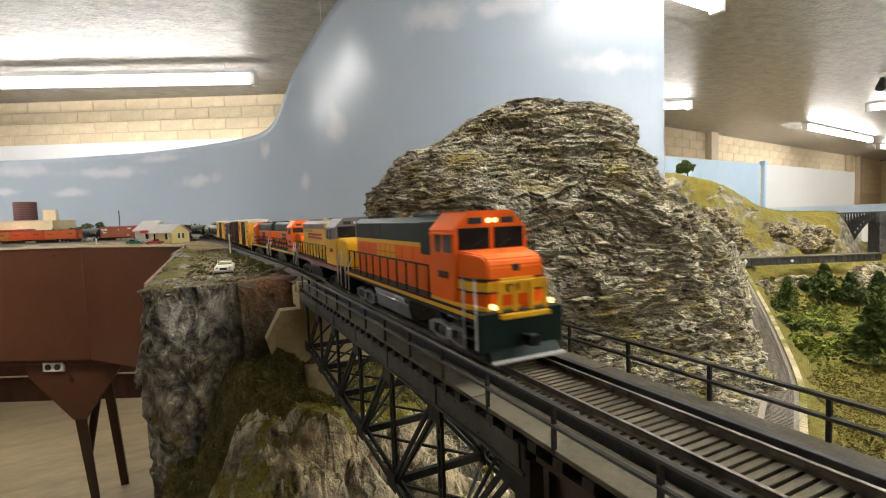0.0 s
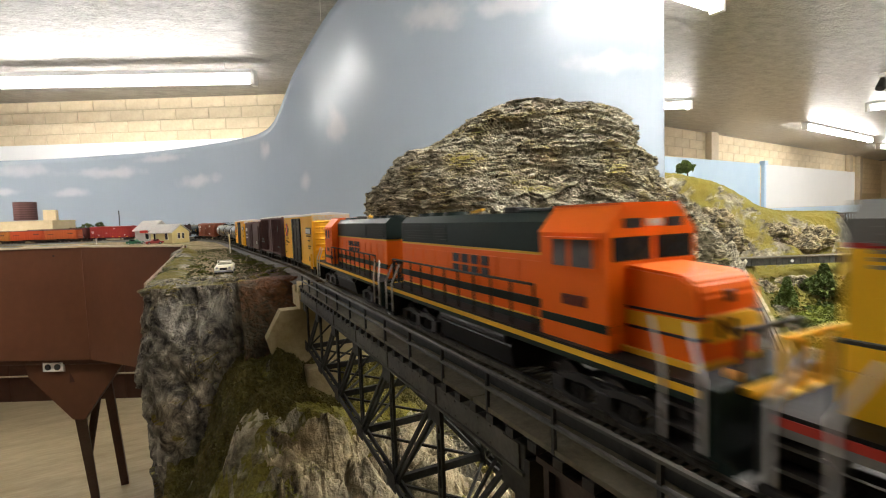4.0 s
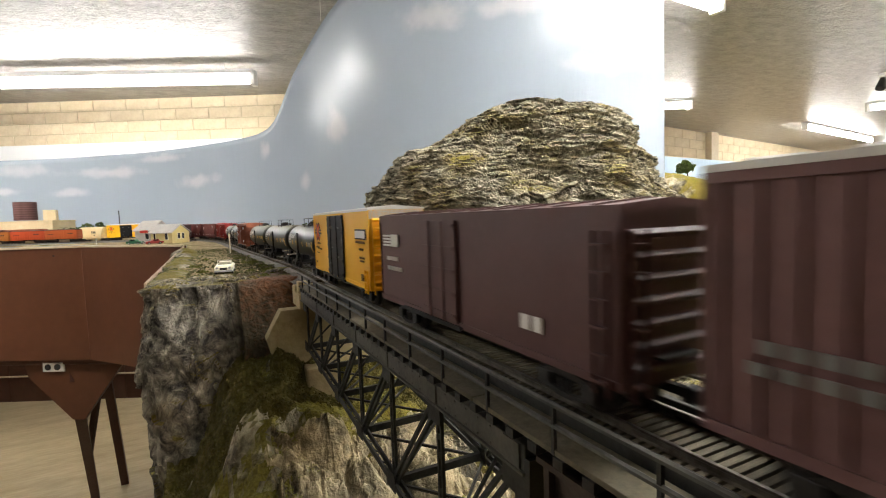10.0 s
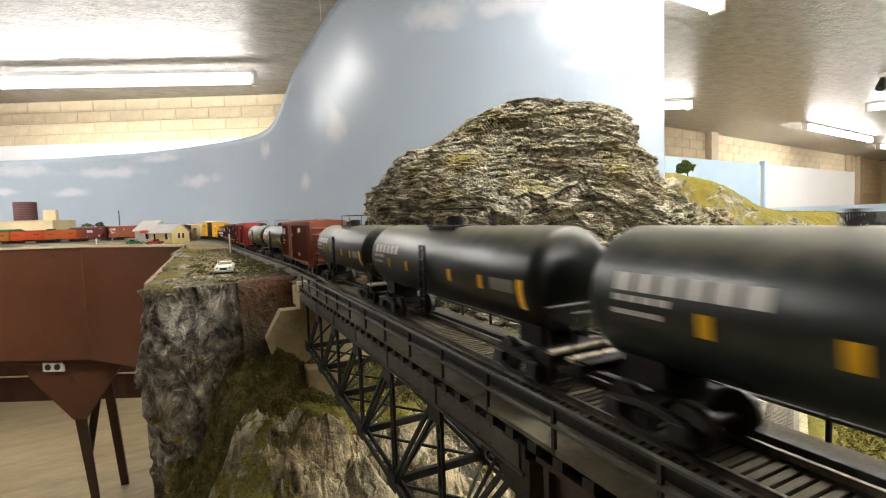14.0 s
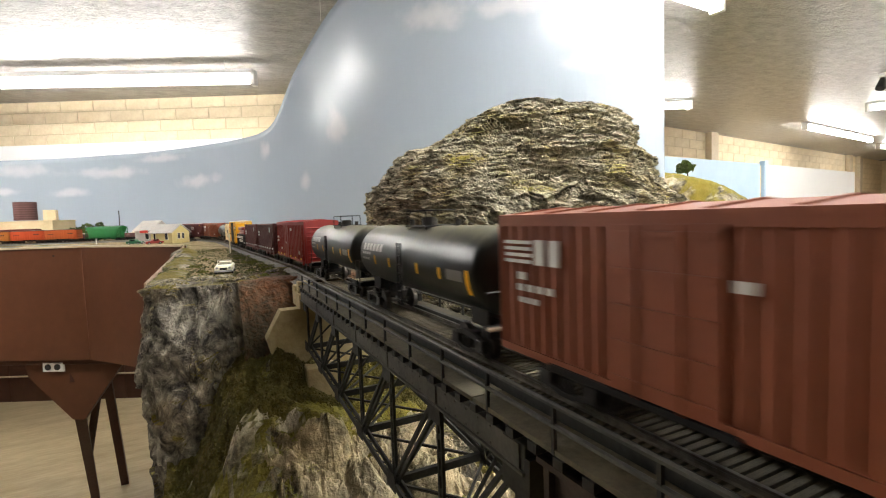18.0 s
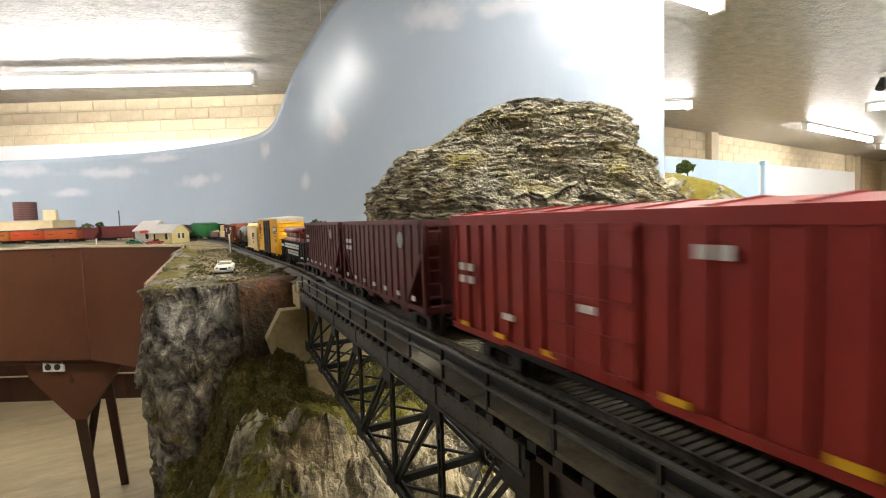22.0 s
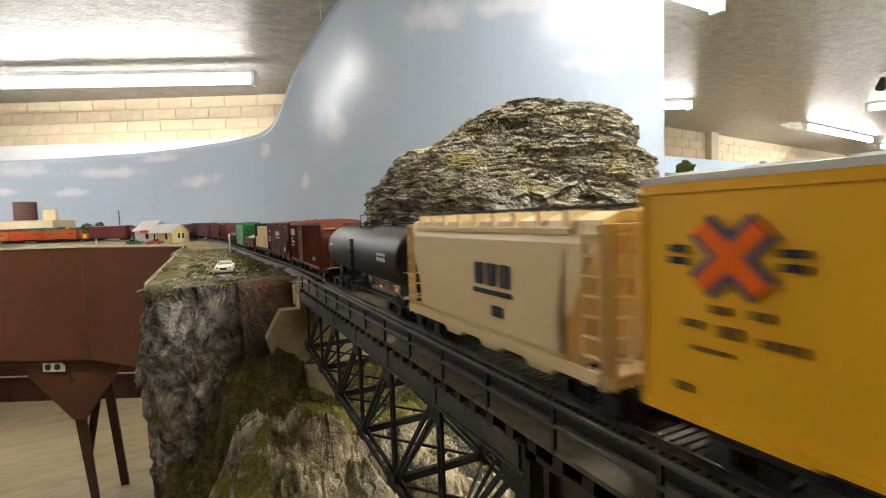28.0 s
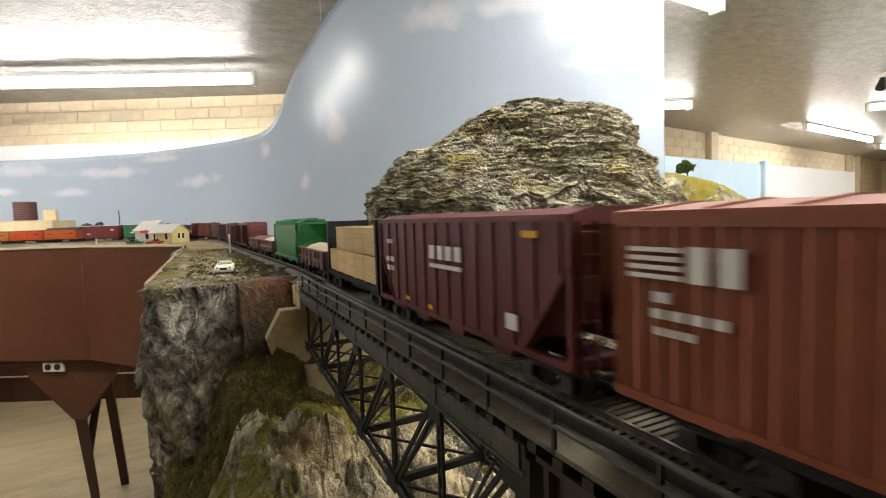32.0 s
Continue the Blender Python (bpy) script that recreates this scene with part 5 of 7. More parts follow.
def loco(label, L, mid, up, stripe, sill, wide=True, letter=P_stripe, roofcol=None, lowband=None, nosecol=None, pin=None, words=(0.036, 0.0075, 4), under=None, cab=0.058):
    """A diesel with its cab at the front end: pilot, nose, cab, long hood, walkway, rails, trucks, tank."""
    car = empty("diesel_locomotive")
    tagged(car, label, "locomotive", "locomotives")
    F = L / 2
    wk, W = 0.0195, 0.0180                                   # walkway height, half width
    nose1, cab1, cab0 = (F - 0.007, F - 0.024, F - cab) if wide else (F - 0.012, F - 0.032, F - 0.058)      # nose front, cab front, cab back
    hood0, hood1 = -F + 0.012, cab0
    hw, top = 0.0108, 0.0548
    bz = 0.0480 if up is P_grey else 0.0424                  # foot of the dark upper band
    nosecol = nosecol or mid
    part("walkway", B(-F + 0.004, F - 0.005, -W, W, wk - 0.0012, wk), P_black, car)
    for s in (-1, 1):
        part("side_sill", B(-F + 0.006, F - 0.006, s * (W - 0.0006), s * W, wk - 0.0040, wk - 0.0012), sill, car)
        part("sill_stripe", B(-F + 0.006, F - 0.006, s * W, s * (W + 0.0002), wk - 0.0024, wk - 0.0008), pin or stripe, car)
    # long hood in three tones
    part("hood_lower", B(hood0, hood1, -hw, hw, wk, 0.0270, 0.0002), mid, car)
    if lowband:
        part("green_band", B(hood0, hood1, -hw - 0.0005, hw + 0.0005, 0.0252, 0.0280), lowband, car, "dark green band round the hood")
        part("cab_band", B(cab0, cab1, -0.0163, 0.0163, 0.0240, 0.0262), lowband, car)
        part("foot_band", B(hood0, hood1, -hw - 0.0004, hw + 0.0004, wk + 0.0001, 0.0216), lowband, car)
        part("pinstripe", B(hood0, hood1, -hw - 0.0006, hw + 0.0006, 0.0216, 0.0220), stripe, car)
    part("hood_middle", B(hood0, hood1, -hw, hw, 0.0271, bz - 0.0009, 0.0002), mid, car)
    part("hood_stripe", B(hood0 + 0.0005, hood1, -hw - 0.0002, hw + 0.0002, bz - (0.0008 if letter is P_red or lowband else 0.0022), bz), stripe if letter is not P_red else P_red, car)
    part("hood_upper", prism(bmesh.new(), ((-hw, bz), (-hw, top - 0.003), (-hw + 0.003, top), (hw - 0.003, top), (hw, top - 0.003), (hw, bz)), hood0, hood1, "x"), up, car)
    if wide:
        part("equipment_cabinet", B(cab0 - 0.016, cab0 - 0.0002, -hw - 0.004, hw + 0.004, 0.0375, top - 0.002, 0.0006), up if up is not P_grey else mid, car)
    for i in range(9):
        x = hood0 + 0.010 + (hood1 - hood0 - 0.02) * i / 8
        for s in (-1, 1):
            part("hood_door", B(x - 0.0046, x + 0.0046, s * hw, s * (hw + 0.00035), 0.0284 if lowband else wk + 0.002, 0.0396, 0.0001), mid, car)
    for x0, x1 in ((hood0 + 0.004, hood0 + 0.036), (hood0 + 0.040, hood0 + 0.052)):
        for s in (-1, 1):
            bm = bmesh.new()
            for j in range(6):
                z = 0.0440 + 0.0012 * j
                box(bm, x0, x1, s * hw, s * (hw + 0.0005), z, z + 0.0006)
            part("radiator_grille", bm, up, car)
    for x in (hood0 + 0.012, hood0 + 0.026, hood0 + 0.04):
        part("roof_fan", rod(bmesh.new(), (x, 0, top - 0.0005), (x, 0, top + 0.0016), 0.0058, 0.0054, 18), up, car)
    part("exhaust_outlet", B(0.0, 0.008, -0.003, 0.003, top, top + 0.0022, 0.0004), P_truck, car)
    part("roof_box", B(0.014, hood1 - 0.006, -0.006, 0.006, top, top + 0.0014, 0.0004), up, car)
    part("air_horn", bar(bar(bmesh.new(), (hood0 + 0.055, 0, top + 0.001), (hood0 + 0.064, 0, top + 0.002), 0.001), (hood0 + 0.055, 0.002, top + 0.001), (hood0 + 0.062, 0.002, top + 0.002), 0.001), P_stripe, car)
    cw = 0.0168 if wide else 0.0160
    roof = roofcol or mid
    ct = 0.0562
    # cab
    bm = prism(bmesh.new(), ((-cw, wk), (-cw, ct - 0.007), (-cw + 0.006, ct - 0.0006), (cw - 0.006, ct - 0.0006), (cw, ct - 0.007), (cw, wk)), cab0, cab1, "x")
    cab = part("cab", bm, mid, car)
    if up is P_grey:
        bm = prism(bmesh.new(), ((-cw - 0.0002, 0.0402), (-cw - 0.0002, ct - 0.007), (-cw + 0.006, ct - 0.0003), (cw - 0.006, ct - 0.0003), (cw + 0.0002, ct - 0.007), (cw + 0.0002, 0.0402)), cab0 - 0.0002, cab1 + 0.0002, "x")
        part("cab_upper", bm, P_grey, cab, "grey upper half of the cab")
    part("cab_roof", prism(bmesh.new(), ((-cw - 0.0003, ct - 0.0072), (-cw + 0.006, ct - 0.0004), (-cw + 0.006, ct + 0.0002), (cw - 0.006, ct + 0.0002), (cw - 0.006, ct - 0.0004), (cw + 0.0003, ct - 0.0072), (cw - 0.0062, ct - 0.0009), (-cw + 0.0062, ct - 0.0009)), cab0 - 0.0003, cab1 - 0.001, "x"), roof, car)
    for s in (-1, 1):
        for x0, x1 in ((cab0 + 0.006, cab0 + 0.0125), (cab0 + 0.0135, cab0 + 0.022)):
            part("side_window", B(x0, x1, s * cw, s * (cw + 0.0004), 0.0400, 0.0474), P_pane, cab, "grey cab window")
            bm = bmesh.new()
            for z0, z1 in ((0.0394, 0.0400), (0.0474, 0.0480)):
                box(bm, x0 - 0.0006, x1 + 0.0006, s * cw, s * (cw + 0.0006), z0, z1)
            for xx in (x0, x1):
                box(bm, xx - 0.0006, xx, s * cw, s * (cw + 0.0006), 0.0394, 0.0480)
            part("window_frame", bm, roof, cab)
        part("sunshade", B(cab0 + 0.005, cab0 + 0.023, s * cw, s * (cw + 0.003), 0.0474, 0.0479), roof, cab)
    wz0, wz1, lz = (0.0412, 0.0496, 0.0524) if wide else (0.0418, 0.0478, 0.0512)
    for y0, y1 in ((-cw + 0.0016, -0.0011), (0.0011, cw - 0.0016)):
        part("windshield", B(cab1, cab1 + 0.0004, y0, y1, wz0, wz1, 0.0001), P_glass, cab, "dark windshield")
    part("number_board", B(cab1, cab1 + 0.0005, -0.0105, -0.0045, lz - 0.0012, lz + 0.0012), P_ink, cab)
    part("number_board", B(cab1, cab1 + 0.0005, 0.0045, 0.0105, lz - 0.0012, lz + 0.0012), P_ink, cab)
    for y in (-0.0015, 0.0015):
        part("headlight", rod(bmesh.new(), (cab1 - 0.0005, y, lz), (cab1 + 0.0009, y, lz), 0.0010, seg=10), P_lamp if wide and letter is P_stripe else P_letter, cab, "round headlight")
    # nose
    nw = cw - 0.0008 if wide else 0.0105
    bm = prism(bmesh.new(), ((cab1, wk), (cab1, 0.0410), (nose1 - 0.0045, 0.0398), (nose1 - 0.0012, 0.0382), (nose1, 0.0355), (nose1, wk)), -nw, nw)
    if wide:
        for v in bm.verts:
            if v.co.x > nose1 - 0.007:
                v.co.y *= 0.78
    bmesh.ops.bevel(bm, geom=[e for e in bm.edges if not e.is_boundary], offset=0.0007, segments=2, affect="EDGES")
    nose = part("nose", bm, nosecol, car)
    if letter is not P_red:
        part("nose_stripe", nose_band(cab1 + 0.001, nose1, nw, 0.0266, 0.0300, wide), stripe, nose, "yellow nose band")
        for z in (0.0258, 0.0305):
            part("nose_stripe", nose_band(cab1 + 0.001, nose1, nw, z, z + 0.0006, wide), P_ink, nose, "thin black edge line")
        part("nose_stripe", nose_band(cab0, nose1, nw + 0.0009, wk + 0.0001, wk + 0.0014, wide), stripe, nose, "yellow line along the sill")
    part("nose_emblem", B(nose1, nose1 + 0.0006, -0.0075, 0.0075, 0.0250, 0.0312, 0.0002), stripe, nose, "yellow nose emblem")
    part("emblem_bar", bar(bar(bar(bmesh.new(), (nose1 + 0.0007, -0.0045, 0.0262), (nose1 + 0.0007, -0.0045, 0.0300), 0.0012, 0.0004), (nose1 + 0.0007, -0.0045, 0.0300), (nose1 + 0.0007, 0.0, 0.0262), 0.0012, 0.0004), (nose1 + 0.0007, 0.0, 0.0262), (nose1 + 0.0007, 0.0, 0.0300), 0.0012, 0.0004), P_ink, nose)
    for y0 in (-0.0095, 0.0035):
        part("wiper", bar(bmesh.new(), (cab1 + 0.0007, y0, wz0 + 0.0005), (cab1 + 0.0007, y0 + 0.005, wz0 + 0.0035), 0.0005), P_black, nose)
    part("nose_door", B(nose1, nose1 + 0.0004, 0.0015, 0.0065, wk, 0.0248), nosecol, nose)
    part("nose_light", B(nose1 - 0.0012, nose1 + 0.0002, -0.0016, 0.0016, 0.0335, 0.0362, 0.0003), P_ink, nose)
    # pilot, steps, plow
    for e in (-1, 1):
        part("pilot", B(e * (F - 0.006), e * (F - 0.003), -W, W, 0.0055, wk, 0.0003), P_green if up is P_green else P_black, car)
        part("plow", prism(bmesh.new(), ((e * (F - 0.004), 0.0075), (e * (F + 0.0005), 0.0022), (e * (F - 0.006), 0.0022)), -0.0150, 0.0150), P_green if up is P_green else P_truck, car)
        part("plow_edge", B(e * (F - 0.0005), e * (F + 0.0008), -0.0155, 0.0155, 0.0020, 0.0030), P_letter, car, "white plow edge")
        part("anticlimber", B(e * (F - 0.004), e * (F - 0.0005), -0.0105, 0.0105, wk - 0.0022, wk - 0.0006), stripe, car)
        for s in (-1, 1):
            bm = bmesh.new()
            for i in range(3):
                box(bm, e * (F - 0.014), e * (F - 0.006), s * (W - 0.004), s * W, 0.0045 + 0.0045 * i, 0.0052 + 0.0045 * i)
            box(bm, e * (F - 0.0145), e * (F - 0.014), s * (W - 0.004), s * W, 0.0045, wk)
            part("step", bm, P_truck, car)
            bm = bmesh.new()
            for x in (F - 0.0055, F - 0.0145):
                rod(bm, (e * x, s * (W + 0.0006), 0.0065), (e * x, s * (W + 0.0006), 0.021), 0.00045, seg=6)
                rod(bm, (e * x, s * (W + 0.0006), 0.021), (e * (x - 0.005), s * (W - 0.002), 0.031), 0.00045, seg=6)
            part("grab_rail", bm, P_letter, car, "white grab rail")
        bm = bmesh.new()
        for y in (-0.010, -0.0035, 0.0035, 0.010):
            box(bm, e * (F - 0.0035), e * (F - 0.0025), y - 0.0007, y + 0.0007, wk, 0.0305)
        box(bm, e * (F - 0.0035), e * (F - 0.0025), -0.0107, 0.0107, 0.0296, 0.0306)
        part("end_railing", bm, stripe if wide else P_truck, car)
        if e > 0:
            for y in (-0.0125, 0.0125):
                part("ditch_light", rod(bmesh.new(), (F - 0.0045, y, wk + 0.0022), (F - 0.0022, y, wk + 0.0022), 0.0010, seg=12), P_lamp if wide and letter is P_stripe else P_lens, car, "glowing ditch light")
    for s in (-1, 1):
        bm = bmesh.new()
        n = 11
        for i in range(n):
            x = hood0 + 0.002 + (hood1 - hood0 - 0.004) * i / (n - 1)
            rod(bm, (x, s * (W - 0.0008), wk), (x, s * (W - 0.0008), 0.0335), 0.00042, seg=5)
        rod(bm, (hood0 + 0.002, s * (W - 0.0008), 0.0335), (hood1 - 0.002, s * (W - 0.0008), 0.0335), 0.00045, seg=6)
        part("handrail", bm, P_black if letter is P_stripe else P_truck, car)
    # fuel tank and pipes
    part("fuel_tank", prism(bmesh.new(), ((-0.0150, 0.0140), (-0.0165, 0.0115), (-0.0150, 0.0045), (-0.010, 0.0035), (0.010, 0.0035), (0.0150, 0.0045), (0.0165, 0.0115), (0.0150, 0.0140)), -0.030, 0.022, "x"), under or P_black, car)
    for s in (-1, 1):
        part("air_tank", rod(bmesh.new(), (-0.028, s * 0.0160, 0.0138), (0.020, s * 0.0160, 0.0138), 0.0017, seg=10), P_silver if under else P_truck, car, "silver air reservoir" if under else "")
    ln = hood1 - hood0
    xm = hood0 + ln * 0.45 + (0.017 if lowband else 0.0)
    marks(car, hw + 0.0004, [(xm, 0.0355 if letter is not P_red else 0.0400, *words)], letter, "road_lettering", 0.0003, False)
    marks(car, cw + 0.0002, [((cab0 + cab1) / 2 + 0.001, 0.0310, 0.0095, 0.0028, 4)], P_maroon if letter is not P_red else P_red, "cab_number", 0.00025, False)
    add_trucks(car, (-L * 0.31, L * 0.31), 3, 0.0175, under)
    add_couplers(car, L / 2)
    return car


# ---- the train, front to back ----
TRAIN = []


def couple(thing, front, length):
    TRAIN.append((thing, front, length))
    return thing


def cross_emblem(car, x, y, z):
    """Crossed orange and blue arms, the painted emblem of the yellow cars."""
    for s in (-1, 1):
        for k, mat in ((1, P_orange), (-1, P_blue)):
            bm = bmesh.new()
            xx = x if s < 0 else -x
            for q in (0, 1):
                bar(bm, (xx - 0.0058, s * y, z - 0.0058 * (1 if q else -1)), (xx + 0.0058, s * y, z + 0.0058 * (1 if q else -1)), 0.0004 + (0.0002 if k > 0 else 0) + 0.0001 * q, 0.0060 if k < 0 else 0.0036)
            part("painted_emblem", bm, mat, car)
        bm = bmesh.new()
        for dx in (-0.0105, 0.0105):
            for dz in (-0.0012, 0.0012):
                box(bm, xx + dx - 0.002, xx + dx + 0.002, s * y - 0.0002, s * y + 0.0002, z + dz - 0.0007, z + dz + 0.0007)
        part("lettering", bm, P_ink, car)


def yellow_car(label, L):
    c = boxcar(label, L, 0.0609, P_amber, P_white, (-0.026, 0.0235), P_black, 0, 8, "yellow boxcars")
    h = L / 2
    cross_emblem(c, -h + 0.0225, 0.0181, 0.0452)
    marks(c, 0.0181, [(h - 0.021, 0.0452, 0.0235, 0.0064, 1)], P_ink, "sign_frame")
    marks(c, 0.0184, [(h - 0.021, 0.0452, 0.0215, 0.0046, 1)], P_letter, "white_sign")
    rows = [(h - 0.022, 0.0402, 0.021, 0.0014, 9), (h - 0.020, 0.0358, 0.009, 0.0014, 4), (h - 0.019, 0.0305, 0.011, 0.0012, 4), (h - 0.019, 0.0285, 0.009, 0.0012, 3), (h - 0.0195, 0.0182, 0.0045, 0.0042, 1)]
    rows += [(-h + 0.0205, 0.0352, 0.004, 0.0015, 2), (-h + 0.028, 0.0352, 0.004, 0.0015, 2), (-h + 0.015, 0.0318, 0.0035, 0.0015, 1), (-h + 0.0225, 0.0312, 0.0045, 0.0022, 2), (-h + 0.0315, 0.0306, 0.0075, 0.0014, 4), (-h + 0.019, 0.0270, 0.008, 0.0008, 5), (-h + 0.013, 0.0185, 0.003, 0.0015, 1)]
    marks(c, 0.0181, rows, P_faded)
    marks(c, 0.0189, [(-0.012, 0.0495, 0.007, 0.0022, 2), (0.012, 0.0490, 0.005, 0.0010, 3), (-0.010, 0.0340, 0.006, 0.0009, 3), (0.010, 0.0275, 0.005, 0.0009, 3), (-0.016, 0.0215, 0.004, 0.0009, 2)], P_grey, "door_stencil")
    marks(c, 0.0188, [(-0.0205, 0.0125, 0.004, 0.0012, 1), (-0.0055, 0.0125, 0.004, 0.0012, 1), (0.0065, 0.0125, 0.004, 0.0012, 1), (0.019, 0.0125, 0.004, 0.0012, 1)], P_ink, "door_roller")
    part("end_band", B(h - 0.0035, h - 0.0028, -0.0176, 0.0176, 0.0545, 0.0597), P_white, c, "white top of the end")
    return c


couple(loco("orange and dark green wide-nosed diesel locomotive with lit headlights", 0.197, P_orange, P_green, P_stripe, P_black, True, P_stripe, P_orange, None, None, None, (0.034, 0.0080, 4, True), P_grime, 0.047), 0.1745, 0.197)
couple(loco("yellow and grey wide-nosed diesel locomotive with a red sill stripe", 0.212, P_armour, P_grey, P_armour, P_grey, True, P_red, P_grey, None, None, P_red, (0.066, 0.0052, 12, True)), 0.376, 0.212)
couple(loco("orange diesel locomotive with dark green bands and yellow pinstripes", 0.192, P_orange, P_green, P_stripe, P_green, False, P_ink, P_orange, P_green, None, None, (0.030, 0.0078, 4, True)), 0.5895, 0.192)
L4 = loco("orange and dark green diesel locomotive running cab last", 0.190, P_orange, P_green, P_stripe, P_green, False, P_ink, P_orange, P_green, None, None, (0.030, 0.0078, 4, True))
couple(L4, 0.7840, 0.190)
couple(yellow_car("amber yellow boxcar with a black door and white roof", 0.176), 0.9870, 0.176)
b1 = couple(boxcar("tall dusty brown boxcar with ribbed sides", 0.176, 0.0622, P_brown2, P_white, (-0.014, 0.016), None, 26, 9), 1.1750, 0.176)
marks(b1, 0.0184, [(-0.066, 0.030, 0.018, 0.0024, 4), (-0.064, 0.026, 0.026, 0.0022, 5), (0.058, 0.046, 0.003, 0.007, 1), (0.06, 0.022, 0.014, 0.0014, 5)], P_grey)
b2 = couple(boxcar("low dark brown boxcar with a pale emblem and louvred door", 0.174, 0.0558, P_brown, None, (-0.028, 0.004), None, 0, 7), 1.3655, 0.174)
marks(b2, 0.0181, [(-0.072, 0.0455 - 0.0016 * i, 0.013, 0.0009, 1) for i in range(4)] + [(-0.062, 0.0432, 0.010, 0.0062, 1), (-0.066, 0.034, 0.016, 0.002, 4), (-0.063, 0.029, 0.02, 0.002, 5), (0.05, 0.022, 0.012, 0.0045, 2)], P_letter)
couple(yellow_car("amber yellow boxcar with a black door, scuffed roof", 0.178), 1.5570, 0.178)
couple(tank_car("oily black tank car with white lettering and dusty top", 0.165), 1.7385, 0.165)
couple(tank_car("oily black tank car with white lettering and dusty top", 0.174), 1.9080, 0.174)
couple(tank_car("oily black tank car with white lettering and dusty top", 0.165), 2.0845, 0.165)
r1 = couple(boxcar("mineral red ribbed boxcar with a white emblem", 0.180, 0.0541, P_rust, None, (-0.04, -0.012), None, 34, 6), 2.2665, 0.180)
emblem = [(-0.076, 0.0460 - 0.0019 * i, 0.013, 0.0010, 1) for i in range(4)] + [(-0.0625, 0.0432, 0.0125, 0.0072, 2)]
marks(r1, 0.0187, emblem + [(-0.074, 0.036, 0.004, 0.0022, 1), (-0.068, 0.0325, 0.018, 0.0020, 4), (-0.071, 0.0288, 0.010, 0.0016, 3), (0.03, 0.02, 0.012, 0.003, 3), (-0.008, 0.040, 0.004, 0.0022, 1), (0.036, 0.0455, 0.013, 0.0042, 1)], P_letter)
couple(tank_car("oily black tank car with white lettering and dusty top", 0.166), 2.4520, 0.166)
couple(tank_car("oily black tank car with white lettering and dusty top", 0.166), 2.6230, 0.166)
r2 = couple(boxcar("fresh red ribbed boxcar with yellow reflectors", 0.184, 0.0545, P_bright, None, (-0.03, 0.0), None, 21, 8), 2.8105, 0.184)
marks(r2, 0.0187, [(-0.076, 0.036, 0.012, 0.0026, 2), (-0.076, 0.0315, 0.012, 0.0026, 2), (0.018, 0.0460, 0.009, 0.0028, 2), (0.062, 0.021, 0.004, 0.004, 1), (-0.05, 0.022, 0.006, 0.002, 1), (-0.015, 0.03, 0.006, 0.002, 1)], P_letter)
marks(r2, 0.0189, [(x, 0.0150, 0.006, 0.0016, 1) for x in (-0.078, -0.055, -0.03, 0.01, 0.04, 0.072)], P_stripe, "reflector")
P_maroon_dark = paint("weathered_maroon_paint", (0.095, 0.021, 0.019), 1.4, 0.55)
h1 = couple(ribbed_hopper("dark maroon ribbed open hopper with a pale disc", 0.150, P_maroon_dark), 3.0130, 0.150)
h2 = couple(ribbed_hopper("maroon ribbed open hopper with a pale disc", 0.150, P_maroon), 3.1680, 0.150)
for c in (h1, h2):
    for s in (-1, 1):
        part("painted_disc", rod(bmesh.new(), (-s * 0.045, s * 0.0188, 0.0440), (-s * 0.045, s * 0.0193, 0.0440), 0.0038, seg=18), P_silver, c, "faded grey disc")
    marks(c, 0.0191, [(x, z, 0.0042, 0.0026, 1) for x in (-0.058, -0.0505) for z in (0.0405, 0.0362)] + [(-0.06 + 0.02 * i, 0.0175, 0.004, 0.0022, 1) for i in range(7)], P_letter)
g1 = couple(gondola("black gondola with white lettering, loaded with red pipes", 0.158, P_black, 0.0330, 12), 3.3215, 0.158)
pipe_load(g1)
marks(g1, 0.0189, [(0.002, 0.0270, 0.092, 0.0052, 9, True), (0.010, 0.0198, 0.066, 0.0048, 7, True), (-0.062, 0.0262, 0.02, 0.003, 4), (0.062, 0.0165, 0.014, 0.002, 4)], P_letter)
couple(yellow_car("amber yellow boxcar with a black door and clean white roof", 0.171), 3.5000, 0.171)
c1 = couple(covered_hopper("cream tan covered hopper with black lettering", 0.136, P_cream, 0.0552), 3.6735, 0.136)
marks(c1, 0.0183, [(0.012, 0.0345, 0.0235, 0.0075, 3), (0.012, 0.0285, 0.0235, 0.0016, 1), (0.015, 0.0225, 0.006, 0.0035, 1)], P_ink)
couple(tank_car("matt black tank car with small white lettering", 0.184, P_tank_plain, 0.0500, False), 3.8120, 0.184)
r3 = couple(boxcar("mineral red ribbed boxcar, weathered, with a white emblem", 0.172, 0.0541, P_rust, None, (-0.032, -0.006), None, 34, 6), 4.0050, 0.172)
marks(r3, 0.0187, [(x + 0.004, z, w, h, n) for x, z, w, h, n in emblem] + [(-0.070, 0.036, 0.004, 0.0022, 1), (-0.064, 0.0325, 0.018, 0.0020, 4), (-0.067, 0.0288, 0.010, 0.0016, 3), (-0.016, 0.0430, 0.006, 0.004, 1), (0.05, 0.02, 0.012, 0.003, 3)], P_letter)
h3 = couple(ribbed_hopper("maroon ribbed hopper with a white emblem and yellow marks", 0.160, P_maroon, 0.0540, 14, True), 4.1850, 0.160)
